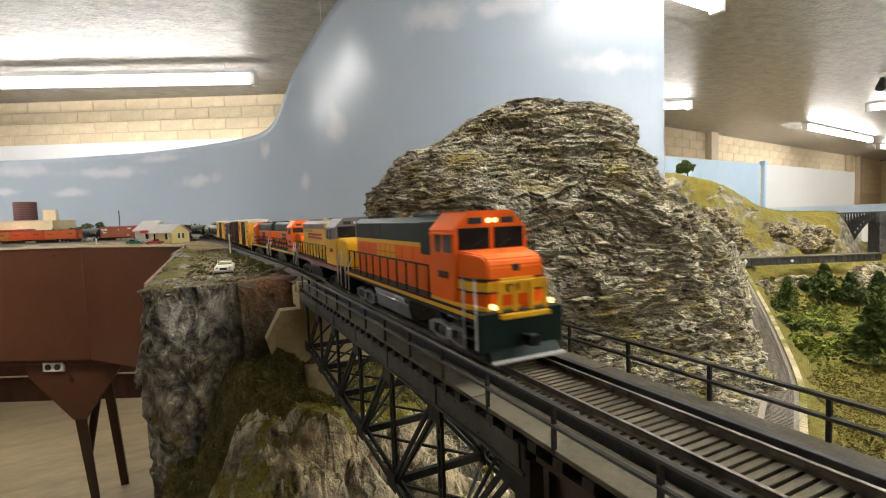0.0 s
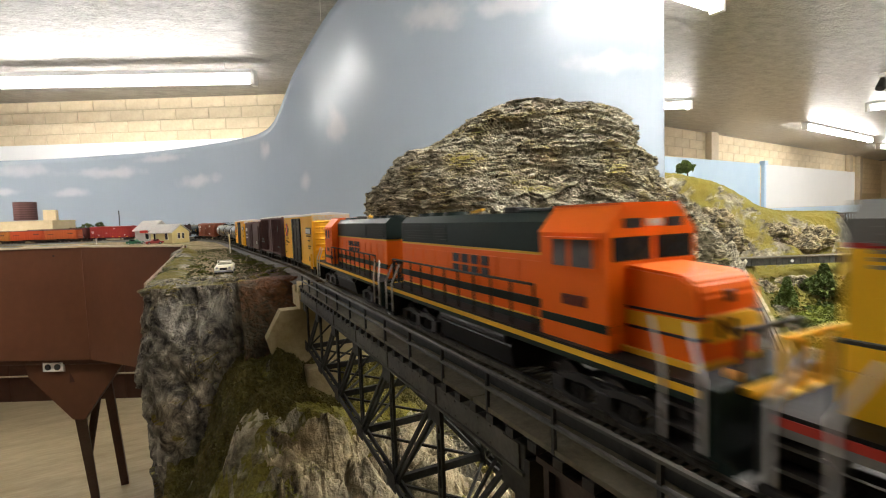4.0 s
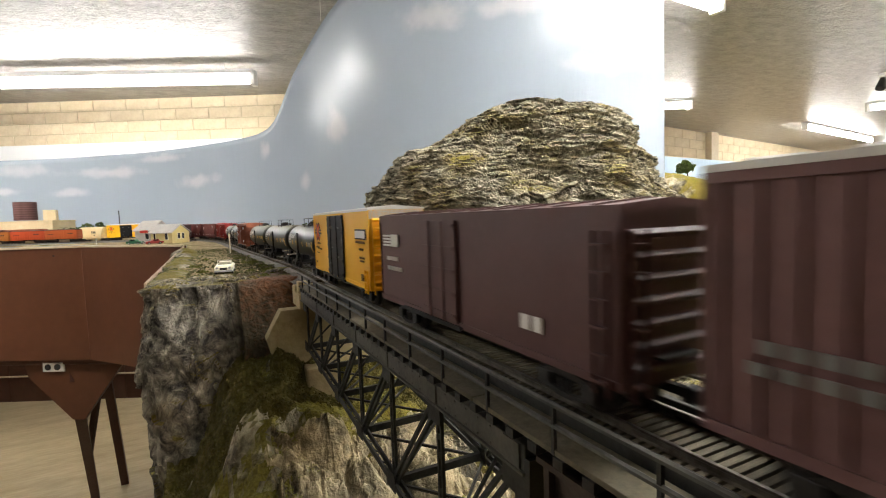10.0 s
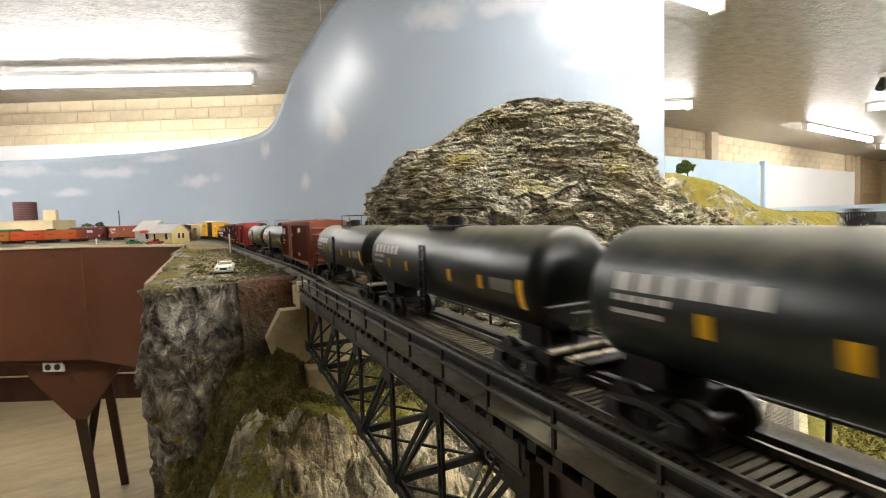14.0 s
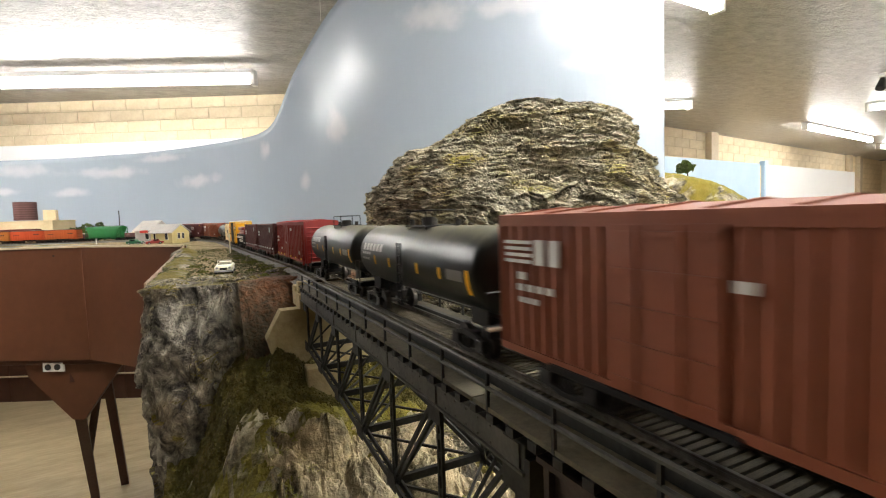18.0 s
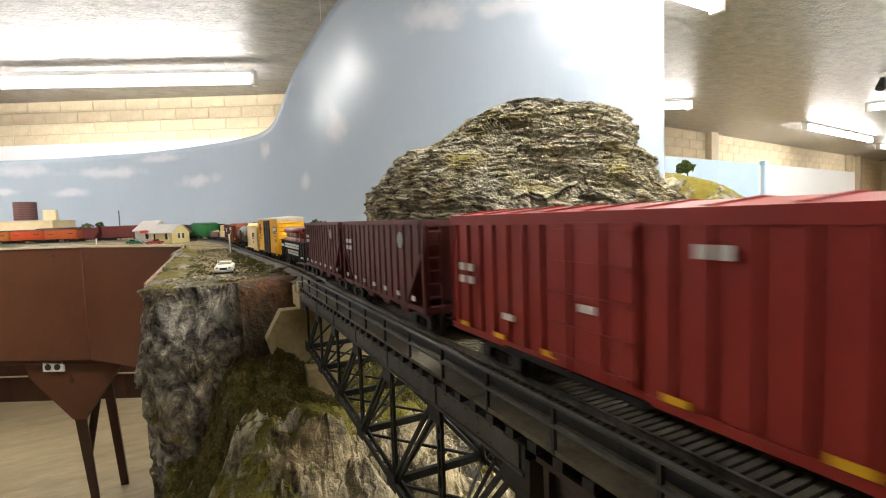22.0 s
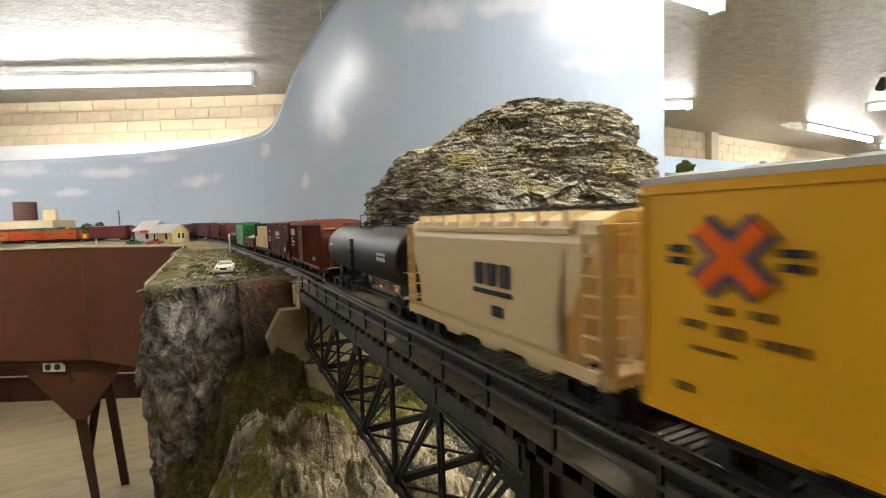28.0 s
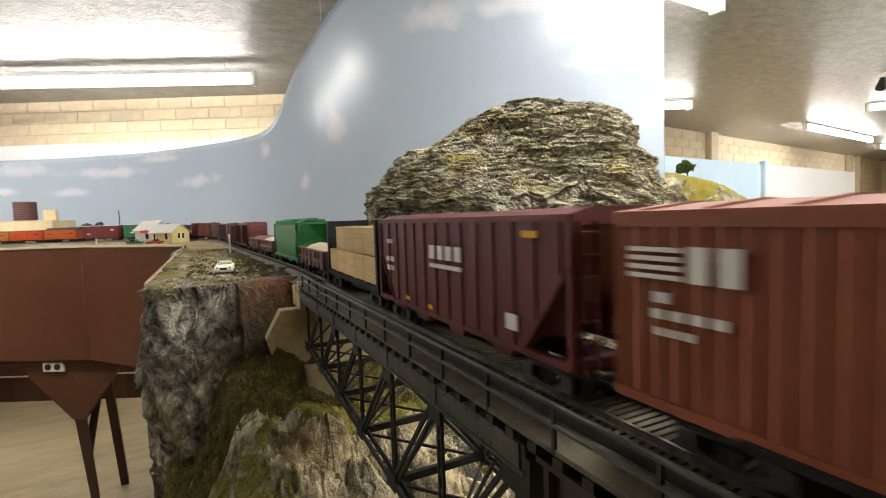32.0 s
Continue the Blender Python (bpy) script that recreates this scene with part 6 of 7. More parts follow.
marks(h3, 0.0191, [(0.004, 0.0400, 0.030, 0.0055, 4), (0.004, 0.0345, 0.028, 0.0016, 1), (-0.058, 0.0430, 0.008, 0.0022, 2), (-0.058, 0.0340, 0.012, 0.0024, 2), (-0.058, 0.0295, 0.012, 0.0024, 2), (0.05, 0.021, 0.006, 0.005, 1)], P_letter)
marks(h3, 0.0193, [(-0.035, 0.017, 0.004, 0.0018, 1), (-0.01, 0.0165, 0.004, 0.0018, 1), (0.06, 0.0485, 0.007, 0.002, 1)], P_stripe, "reflector")
couple(lumber_flat("black bulkhead flat car stacked with pale lumber bundles", 0.142), 4.3480, 0.142)
P_coal = surface("brown_scrap_load", (0.12, 0.05, 0.04), (0.25, 0.13, 0.1), 300, 0.95, bump=0.6)
couple(dump_car("brown side-dump car with a pale gravel load", 0.130, P_brown2, P_load), 4.4940, 0.130)
couple(covered_hopper("emerald green covered hopper on the main line", 0.172, P_hop, 0.0570), 4.6280, 0.172)
couple(dump_car("brown side-dump car with a pale load", 0.125, P_brown2, P_load), 4.8040, 0.125)
couple(dump_car("brown side-dump car with a dusty load", 0.125, P_brown2, P_coal), 4.9320, 0.125)
couple(boxcar("dark maroon ribbed boxcar on the main line", 0.17, 0.0556, P_maroon, None, (-0.03, 0.0), None, 16, 8), 5.0620, 0.17)
couple(ribbed_hopper("maroon ribbed open hopper", 0.150, P_maroon), 5.2380, 0.150)
couple(boxcar("dark brown boxcar on the main line", 0.174, 0.0558, P_brown, None, (-0.02, 0.012), None, 0, 7), 5.3940, 0.174)
couple(ribbed_hopper("dark brown ribbed open hopper", 0.150, P_brown), 5.5740, 0.150)
couple(ribbed_hopper("dark brown ribbed open hopper", 0.150, P_brown), 5.7300, 0.150)
couple(boxcar("maroon ribbed boxcar on the main line", 0.174, 0.0558, P_maroon, None, (-0.02, 0.012), None, 16, 7), 5.8860, 0.174)
couple(gondola("yellow low gondola on the main line", 0.150, P_amber, 0.0300, 10), 6.0660, 0.150)
couple(boxcar("green boxcar with white emblem on the main line", 0.186, 0.0600, P_boxgreen, P_silver, (-0.02, 0.012), None, 12, 7), 6.2220, 0.186)
couple(boxcar("maroon boxcar with silver roof on the main line", 0.186, 0.0590, P_maroon, P_silver, (-0.02, 0.012), None, 12, 7), 6.4140, 0.186)
couple(boxcar("dark brown boxcar on the main line", 0.174, 0.0558, P_brown, None, (-0.02, 0.012), None, 0, 7), 6.6060, 0.174)
marks(TRAIN[-3][0], 0.0184, [(0.06, 0.042, 0.016, 0.006, 2), (-0.05, 0.028, 0.02, 0.003, 4)], P_letter)
marks(TRAIN[-2][0], 0.0184, [(0.06, 0.042, 0.016, 0.006, 2), (-0.05, 0.028, 0.02, 0.003, 4)], P_letter)
REVERSED = {L4}
# ---- block courses on the walls that can be seen ----
def block_course(wall, p, q, z0, z1, x0, x1, bw=0.40, bh=0.125):
    """Painted blocks on a wall's face, in running bond, as pieces of that wall; x along the wall."""
    me = None
    z, row = z0, 0
    while z < z1 - 0.02:
        x = x0 - (bw / 2 if row % 2 else 0)
        while x < x1:
            if me is None:
                ob = part("block", B(0.004, bw - 0.004, -0.007, 0.0, 0.0035, bh - 0.0035, 0.002), M_block, wall)
                ob.location = (x, 0, z)
                me = ob.data
            else:
                shared("block", me, wall, Matrix.Translation((x, 0, z)))
            x += bw
        z += bh
        row += 1


# piers, panels and posts on the far wall
def wall_run(a, b):
    d = (Vector(flat2(b)) - Vector(flat2(a)))
    return d.length


block_course(wall_back, WL1, WL0, CEIL - 0.744, CEIL, 0.4, wall_run(WL1, WL0) - 0.05, 0.28, 0.093)
block_course(wall_right, WR1, WR0, CEIL - 0.875, CEIL, 0.2, wall_run(WR1, WR0) - 0.05)
run = wall_run(WR1, WR0)
for k, x in enumerate((2.45, 9.1, 9.9)):
    ob = part("wall_pier", B(x, x + 0.22, -0.10, -0.012, 0, CEIL, 0.004), M_pier)
    ob.matrix_basis = wall_right.matrix_basis
    tagged(ob, "tan painted pier on the block wall", "pier", kind="structure")

# the far sky panel: blue, a post, then a glossy stretch painted white for its glare, above a blue band
def panel_at(name, a, b, h0, h1, mat, label, thick=0.012, off=0.0):
    a, b = Vector(flat2(a)), Vector(flat2(b))
    d = b - a
    ob = part(name, B(0, d.length, off, off + thick, EYE + h0, EYE + h1), mat)
    ob.matrix_basis = Matrix.Translation((a.x, a.y, 0)) @ Matrix.Rotation(math.atan2(d.y, d.x), 4, "Z")
    return tagged(ob, label, "panel", kind="structure")


# added white panel; the overlit band along the wall is put into its colour
panel_at("backdrop_panel", spot(4.12, -4.5), spot(4.12, 0.3), -0.3, 0.73, M_overlit_panel, "white panel added before the back wall for its overlit band", 0.01)
panel_at("backdrop_panel", spot(3.0, 1.36), spot(3.8, 2.53), -0.35, 0.335, M_sky_panel, "plain sky-blue backdrop panel")
panel_at("backdrop_panel", spot(3.85, 2.6), spot(5.28, 4.56), -0.02, 0.335, M_overlit_panel, "glossy backdrop stretch painted white for its glare")
panel_at("backdrop_panel", spot(3.85, 2.6), spot(6.4, 6.1), -0.45, -0.022, M_sky_panel, "blue lower band of the backdrop")
wp = spot(3.8, 2.56)
post = empty("backdrop_post", Matrix.Translation((wp.x, wp.y, 0)))
tagged(post, "pale grey post between two backdrop panels", "post")
part("post_shaft", B(-0.014, 0.014, -0.014, 0.014, EYE - 0.4, EYE + 0.345, 0.004), M_sky_panel, post)
part("post_cap", B(-0.03, 0.018, -0.025, 0.018, EYE + 0.32, EYE + 0.355, 0.004), M_sky_panel, post)
vp = spot(4.15, 3.83)
sp = empty("spot_lamp", Matrix.Translation((vp.x, vp.y, CEIL)))
tagged(sp, "unlit twin spot lamp hanging from the ceiling", "ceiling lamp")
part("ceiling_plate", rod(bmesh.new(), (0, 0, -0.02), (0, 0, 0), 0.05, seg=16), M_fixture, sp)
for dx in (-0.05, 0.05):
    part("lamp_head", rod(bmesh.new(), (dx, 0, -0.05), (dx * 1.9, 0, -0.14), 0.018, 0.035, 14), M_steel, sp, "black lamp head")
wire = spot(1.72, -0.4)
tagged(part("hanging_wire", rod(bmesh.new(), (wire.x, wire.y, EYE + 0.70), (wire.x, wire.y, CEIL), 0.0012, seg=6), M_fixture), "thin wire that holds the backdrop from the ceiling", "wire")

# ---- the brown fascia, its bracket and legs ----
fascia = empty("layout_fascia")
tagged(fascia, "brown hardboard fascia panel of the layout with a socket below", "fascia")
dv = FASCIA[2] - FASCIA[1]
n = dv.length
fm = Matrix.Translation((FASCIA[1].x, FASCIA[1].y, 0)) @ Matrix.Rotation(math.atan2(-dv.y, -dv.x), 4, "Z")      # x runs back to the corner, y into the bench
fascia.matrix_basis = fm
inv = fm.inverted()
zt, zf = RAIL - 0.004, 0.896
for x0, x1 in ((-n, -0.47), (-0.468, 0.0)):
    part("fascia_board", B(x0, x1, 0.0, 0.006, zf, zt, 0.001), M_fascia, fascia)
part("edge_strip", B(-n, 0, -0.004, 0.0, zt - 0.004, zt + 0.003, 0.001), M_pier, fascia, "pale edging strip")
dw = FASCIA[0] - FASCIA[1]
wm2 = inv @ (Matrix.Translation((FASCIA[1].x, FASCIA[1].y, 0)) @ Matrix.Rotation(math.atan2(dw.y, dw.x), 4, "Z"))
wing = part("fascia_board", B(0.0, dw.length, 0.0, 0.006, zf, zt, 0.001), M_fascia, fascia, "brown board that turns in to the bridge")
wing.matrix_basis = wm2
ob = part("edge_strip", B(0.0, dw.length, -0.004, 0.0, zt - 0.004, zt + 0.003, 0.001), M_pier, fascia, "pale edging strip")
ob.matrix_basis = wm2
part("lower_rail", B(-n, 0.25, 0.012, 0.05, zf - 0.02, zf + 0.02, 0.003), M_leg, fascia, "dark lower rail")
part("gusset_board", prism(bmesh.new(), ((0.12, 0.90), (-0.27, 0.90), (-0.256, 0.83), (-0.10, 0.672), (-0.057, 0.672), (0.074, 0.84)), 0.020, 0.032), M_fascia, fascia, "brown triangular bracket board")
sock = part("power_socket", B(-0.191, -0.112, 0.012, 0.019, 0.851, 0.886, 0.002), M_fixture, fascia, "grey double power socket")
for dx in (-0.170, -0.135):
    part("socket_face", rod(bmesh.new(), (dx, 0.0095, 0.868), (dx, 0.0125, 0.868), 0.011, seg=14), M_steel, sock)
for top, foot, w in ((Vector((-0.452, 2.125, 0.72)), Vector((-0.574, 2.874, 0.0)), 0.034), (Vector((-0.447, 2.62, 0.70)), Vector((-0.461, 2.968, 0.0)), 0.034)):
    part("leg", bar(bmesh.new(), inv @ top, inv @ foot, w, w), M_leg, fascia, "dark brown splayed leg")
part("leg_brace", bar(bmesh.new(), inv @ Vector((-0.470, 2.60, 0.66)), inv @ Vector((-0.508, 2.47, 0.375)), 0.022, 0.022), M_leg, fascia, "dark brown brace between the legs")
part("bench_beam", bar(bmesh.new(), inv @ Vector((-0.450, 2.10, 0.84)), inv @ Vector((-0.447, 2.75, 0.70)), 0.03, 0.06), M_leg, fascia, "dark beam that joins the legs")
for k in range(5):
    part("screw", rod(bmesh.new(), (-0.1 - 0.22 * k, -0.003, zt - 0.03), (-0.1 - 0.22 * k, 0.0, zt - 0.03), 0.003, seg=8), M_steel, fascia)
# dark boards from the floor up, along the far wall
sk0, sk1 = spot(3.72, -4.4), spot(3.72, 0.2)
far_boards = empty("far_dark_boards", Matrix.Translation((sk0.x, sk0.y, 0)) @ Matrix.Rotation(math.atan2((sk1 - sk0).y, (sk1 - sk0).x), 4, "Z"))
tagged(far_boards, "dark brown boards standing before the far wall", "skirting")
for k in range(5):
    part("far_board", B(0.92 * k, 0.92 * k + 0.916, 0.0, 0.012, 0.0, 0.86, 0.002), M_leg, far_boards)
part("far_rail", B(0.0, 4.6, -0.008, 0.0, 0.200, 0.212, 0.001), M_pier, far_boards, "thin pale rail")
# side of the bench towards the aisle
tagged(part("bench_side", B(-0.058, -0.050, 0.62, 1.62, 0.85, 1.288, 0.001), M_fascia), "brown hardboard side of the bench", "fascia", kind="structure")
tagged(part("bench_lip", B(-0.0612, -0.0585, 0.585, 1.745, 1.284, 1.2958, 0.0008), M_lip), "pale plaster lip along the yard edge", "edging", kind="structure")


# ---- small trees and bushes: trunk, limbs and a crown of many leaf clumps ----
def clump_crown(rng, n, fn, size):
    bm = bmesh.new()
    for _ in range(n):
        c = Vector(fn(rng))
        s = size * rng.uniform(0.6, 1.3)
        a, b = rng.uniform(0, 6.3), rng.uniform(-1, 1)
        for k in range(3):
            u = Vector((math.cos(a + k * 1.05), math.sin(a + k * 1.05), b)).normalized()
            w = u.cross(Vector((rng.uniform(-1, 1), rng.uniform(-1, 1), rng.uniform(0.2, 1)))).normalized()
            vs = [bm.verts.new(c + (u * math.cos(t) + w * math.sin(t)) * s * rng.uniform(0.7, 1.2)) for t in (0, 1.3, 2.5, 3.8, 5.0)]
            bm.faces.new(vs)
    return bm


def tree(place, height, width, mat, label, seed, conifer=False, clumps=420):
    rng = random.Random(seed)
    t = empty("conifer_tree" if conifer else "tree", Matrix.Translation(place))
    tagged(t, label, "tree", "model trees")
    bm = rod(bmesh.new(), (0, 0, -0.004), (0, 0, height * 0.85), height * 0.035, height * 0.008, 7)
    for k in range(7):
        z = height * (0.25 + 0.08 * k)
        a = 2.4 * k
        rod(bm, (0, 0, z), (math.cos(a) * width * 0.36, math.sin(a) * width * 0.36, z + height * 0.1), height * 0.012, height * 0.004, 5)
    part("trunk", bm, M_bark, t)
    lobes = [(rng.uniform(-0.3, 0.3) * width, rng.uniform(-0.3, 0.3) * width, height * rng.uniform(0.4, 0.85), width * rng.uniform(0.2, 0.34)) for _ in range(8)]

    def round_fn(r):
        x, y, z, q = r.choice(lobes)
        d = Vector((r.gauss(0, 1), r.gauss(0, 1), r.gauss(0, 0.9))).normalized() * q * r.uniform(0.6, 1.0)
        return (x + d.x, y + d.y, z + d.z)

    def cone_fn(r):
        k = r.random() ** 0.8
        q = width * 0.5 * (1 - k) * r.uniform(0.5, 1.0) + width * 0.05
        a = r.uniform(0, 6.3)
        return (math.cos(a) * q, math.sin(a) * q, height * (0.12 + 0.86 * k))
    part("crown", clump_crown(rng, clumps, cone_fn if conifer else round_fn, width * 0.075), mat, t)
    return t


def shrub(place, width, mat, label, seed, n=130):
    rng = random.Random(seed)

    def fn(r):
        a, q = r.uniform(0, 6.3), math.sqrt(r.random()) * width * 0.5
        return (math.cos(a) * q, math.sin(a) * q, width * 0.30 * r.random() * (1 - (2 * q / width) ** 2 * 0.7))
    ob = part("shrub", clump_crown(rng, n, fn, width * 0.09), mat)
    ob.location = place
    return tagged(ob, label, "shrub", "model shrubs")


# moss tufts and pebbles on the yard
rng = random.Random(5)
P_moss = surface("olive_moss", (0.09, 0.095, 0.015), (0.19, 0.19, 0.035), 400, 0.95, bump=0.4)
for k in range(30):
    x, y = rng.uniform(-0.045, 0.075), rng.uniform(0.57, 1.25) if k % 3 else rng.uniform(0.57, 0.8)
    shrub(Vector((x, y, yard_height(x, y) - 0.0005)), rng.uniform(0.006, 0.014), P_moss, "flat tuft of olive moss on sand", 100 + k, 60)
for k in range(60):
    s = rng.uniform(0.47, 1.0)
    p = across(s, rng.uniform(-0.05, -0.032), -0.0065)
    if p.y > 0.6 and p.x > -0.04:
        shrub(p, rng.uniform(0.005, 0.01), P_moss, "small tuft of moss beside the ballast", 200 + k, 40)

rng = random.Random(19)


def yard_grain(g):
    """Fine turf, thick along the rim and by the ballast, thin on the sand between."""
    while True:
        x, y = g.uniform(-0.056, 0.085), 0.565 + 0.75 * g.random() ** 1.5
        if g.random() < 0.25 + 0.75 * max(smooth01((-0.03 - x) / 0.02), smooth01((x - 0.03) / 0.03), smooth01(noise.noise(Vector((x * 60, y * 45, 3))) * 2)):
            return (x, y, yard_height(x, y) + 0.0004)


M_turf = surface("grey_green_turf", (0.075, 0.075, 0.03), (0.17, 0.165, 0.07), 300, 0.95, bump=0.3)
tagged(part("turf", clump_crown(rng, 4200, yard_grain, 0.0013), M_turf), "fine grey-green turf scattered over the sandy yard", "turf", kind="stuff")

# ---- the yard: car, pole, station, warehouse, standing cars ----
M_cream = paint("cream_car_enamel", (0.7, 0.66, 0.5), 1.1, 0.3)


def motor_car(place, yaw, col, label, open_top=True):
    m = Matrix.Translation(place) @ Matrix.Rotation(radians(yaw), 4, "Z")
    c = empty("motor_car", m)
    tagged(c, label, "car")
    bm = prism(bmesh.new(), ((-0.026, 0.003), (-0.027, 0.0085), (-0.024, 0.0105), (-0.010, 0.0108), (0.008, 0.0108), (0.022, 0.0100), (0.0265, 0.0075), (0.026, 0.003)), -0.0100, 0.0100)
    bmesh.ops.bevel(bm, geom=bm.edges[:], offset=0.0009, segments=2, affect="EDGES")
    part("body", bm, col, c)
    if open_top:
        part("cockpit", B(-0.014, 0.004, -0.0075, 0.0075, 0.0100, 0.0112), P_truck, c)
        for x in (-0.010, -0.002):
            part("seat", B(x - 0.0025, x + 0.0025, -0.007, 0.007, 0.0108, 0.0140, 0.0008), col, c)
        part("windshield", bar(bar(bar(bmesh.new(), (0.005, -0.0082, 0.0105), (0.003, -0.0078, 0.0158), 0.0006), (0.005, 0.0082, 0.0105), (0.003, 0.0078, 0.0158), 0.0006), (0.003, -0.0078, 0.0158), (0.003, 0.0078, 0.0158), 0.0006), M_cream, c)
    else:
        part("cabin", prism(bmesh.new(), ((-0.016, 0.0105), (-0.012, 0.0165), (0.002, 0.0165), (0.008, 0.0105)), -0.0085, 0.0085), col, c)
        for s in (-1, 1):
            part("side_window", B(-0.011, 0.003, s * 0.0085, s * 0.0087, 0.0115, 0.0155), P_glass, c)
    for x in (-0.016, 0.016):
        for s in (-1, 1):
            w = part("wheel", rod(bmesh.new(), (x, s * 0.0080, 0.0038), (x, s * 0.0102, 0.0038), 0.0038, seg=14), P_truck, c)
            part("hubcap", rod(bmesh.new(), (x, s * 0.0102, 0.0038), (x, s * 0.0105, 0.0038), 0.0018, seg=10), P_silver, w)
    for s in (-1, 1):
        part("headlight", rod(bmesh.new(), (0.0262, s * 0.0070, 0.0082), (0.0272, s * 0.0070, 0.0082), 0.0014, seg=10), P_silver, c)
    part("bumper", B(0.0262, 0.0276, -0.0098, 0.0098, 0.0034, 0.0052, 0.0004), P_silver, c)
    part("grille", B(0.0262, 0.0270, -0.0040, 0.0040, 0.0056, 0.0084), P_truck, c)
    return c


motor_car(Vector((0.0195, 0.655, yard_height(0.0195, 0.655) + 0.0006)), -96, M_cream, "cream open sports car parked on the mossy sand")
px = Vector((0.044, 1.085, yard_height(0.044, 1.085)))
pole = empty("marker_post", Matrix.Translation(px))
tagged(pole, "thin white marker post beside the curve", "post")
part("shaft", rod(bmesh.new(), (0, 0, -0.002), (0, 0, 0.040), 0.0013, seg=8), M_cream, pole)
part("shaft_head", B(-0.0018, 0.0018, -0.0006, 0.0006, 0.034, 0.041), M_cream, pole)


def gable_house(place, yaw, Lx, Wy, eave, ridge, wallm, roofm, label, windows, name="station_building"):
    m = Matrix.Translation(place) @ Matrix.Rotation(radians(yaw), 4, "Z")
    hsg = empty(name, m)
    tagged(hsg, label, "building")
    out = ((-Wy / 2, -0.002), (-Wy / 2, eave), (0, ridge), (Wy / 2, eave), (Wy / 2, -0.002))
    part("wall", prism(bmesh.new(), out, -Lx / 2, Lx / 2, "x"), wallm, hsg)
    for s in (-1, 1):
        bm = bmesh.new()
        o = 0.006
        k = (ridge - eave) / (Wy / 2)
        pts = ((0, ridge + 0.0005), (s * (Wy / 2 + o), eave - o * k + 0.0005), (s * (Wy / 2 + o), eave - o * k + 0.003), (0, ridge + 0.0032))
        part("roof", prism(bm, pts, -Lx / 2 - o, Lx / 2 + o, "x"), roofm, hsg)
    for side, a, z, w, h in windows:
        if side == "x":
            fr = part("window", B(Lx / 2, Lx / 2 + 0.001, a - w / 2 - 0.0012, a + w / 2 + 0.0012, z - 0.0012, z + h + 0.0012), M_cream, hsg)
            part("pane", B(Lx / 2 + 0.001, Lx / 2 + 0.0014, a - w / 2, a + w / 2, z, z + h), P_glass, fr)
        else:
            fr = part("window", B(a - w / 2 - 0.0012, a + w / 2 + 0.0012, -Wy / 2 - 0.001, -Wy / 2, z - 0.0012, z + h + 0.0012), M_cream, hsg)
            part("pane", B(a - w / 2, a + w / 2, -Wy / 2 - 0.0014, -Wy / 2 - 0.001, z, z + h), P_glass, fr)
    return hsg


P_depot = surface("pale_yellow_clapboard", (0.5, 0.4, 0.16), (0.6, 0.5, 0.23), 60, 0.7, stretch=(1, 1, 8), bump=0.3)
P_greyw = surface("grey_board_wall", (0.3, 0.28, 0.26), (0.4, 0.38, 0.35), 60, 0.8)
P_shingle = surface("pale_grey_roof", (0.38, 0.36, 0.33), (0.5, 0.48, 0.44), 90, 0.8)
P_ware = surface("cream_warehouse_wall", (0.6, 0.48, 0.28), (0.7, 0.58, 0.36), 30, 0.7)


def yard_spot(d, r, h=0.0):
    p = spot(d, r)
    return Vector((p.x, p.y, yard_height(p.x, p.y) + h))


gable_house(yard_spot(1.62, -0.925), -48, 0.100, 0.066, 0.036, 0.060, P_depot, P_shingle, "pale yellow clapboard station with a grey gable roof",
            [("x", -0.008, 0.014, 0.008, 0.018), ("x", 0.008, 0.014, 0.008, 0.018), ("y", -0.03, 0.014, 0.008, 0.018), ("y", 0.025, 0.012, 0.012, 0.022)])
gable_house(yard_spot(1.74, -1.055), -48, 0.085, 0.075, 0.044, 0.074, P_greyw, P_shingle, "grey board freight house with a red sign", [("y", 0.02, 0.012, 0.016, 0.02)], "freight_house")
sg = yard_spot(1.655, -1.035, 0.040)
tagged(part("sign_board", B(sg.x - 0.012, sg.x + 0.012, sg.y - 0.003, sg.y - 0.001, sg.z - 0.005, sg.z + 0.004), P_red), "small red sign board on the freight house", "sign")
motor_car(yard_spot(1.56, -0.945, 0.0004), -160, P_bright, "red pickup parked before the station", False)
motor_car(yard_spot(1.575, -1.015, 0.0004), -30, P_boxgreen, "dark green car parked by the freight house", False)

# warehouse with loading roof, tank and tower behind it
wm = Matrix.Translation(yard_spot(2.05, -1.80)) @ Matrix.Rotation(radians(152), 4, "Z")
ware = empty("warehouse", wm)
tagged(ware, "long cream warehouse with a canopy over its dock", "building")
part("wall", B(-0.185, 0.36, -0.06, 0.06, -0.004, 0.092, 0.001), P_ware, ware)
part("parapet", B(-0.187, 0.362, -0.062, 0.062, 0.092, 0.097, 0.001), P_ware, ware)
part("canopy", B(-0.15, 0.25, 0.062, 0.10, 0.050, 0.054), P_greyw, ware, "grey loading canopy")
part("dock", B(-0.15, 0.25, 0.062, 0.10, -0.004, 0.012), M_concrete, ware)
for k in range(4):
    part("dock_door", B(-0.12 + 0.1 * k, -0.09 + 0.1 * k, 0.06, 0.0615, 0.012, 0.045), P_greyw, ware)
tk = Matrix.Translation(yard_spot(2.25, -1.955))
tank = empty("water_tank", tk)
tagged(tank, "rusty brown ribbed water tank above the warehouse", "water tank")
part("tank_shell", rod(bmesh.new(), (0, 0, 0.105), (0, 0, 0.19), 0.043, seg=28), P_brown2, tank)
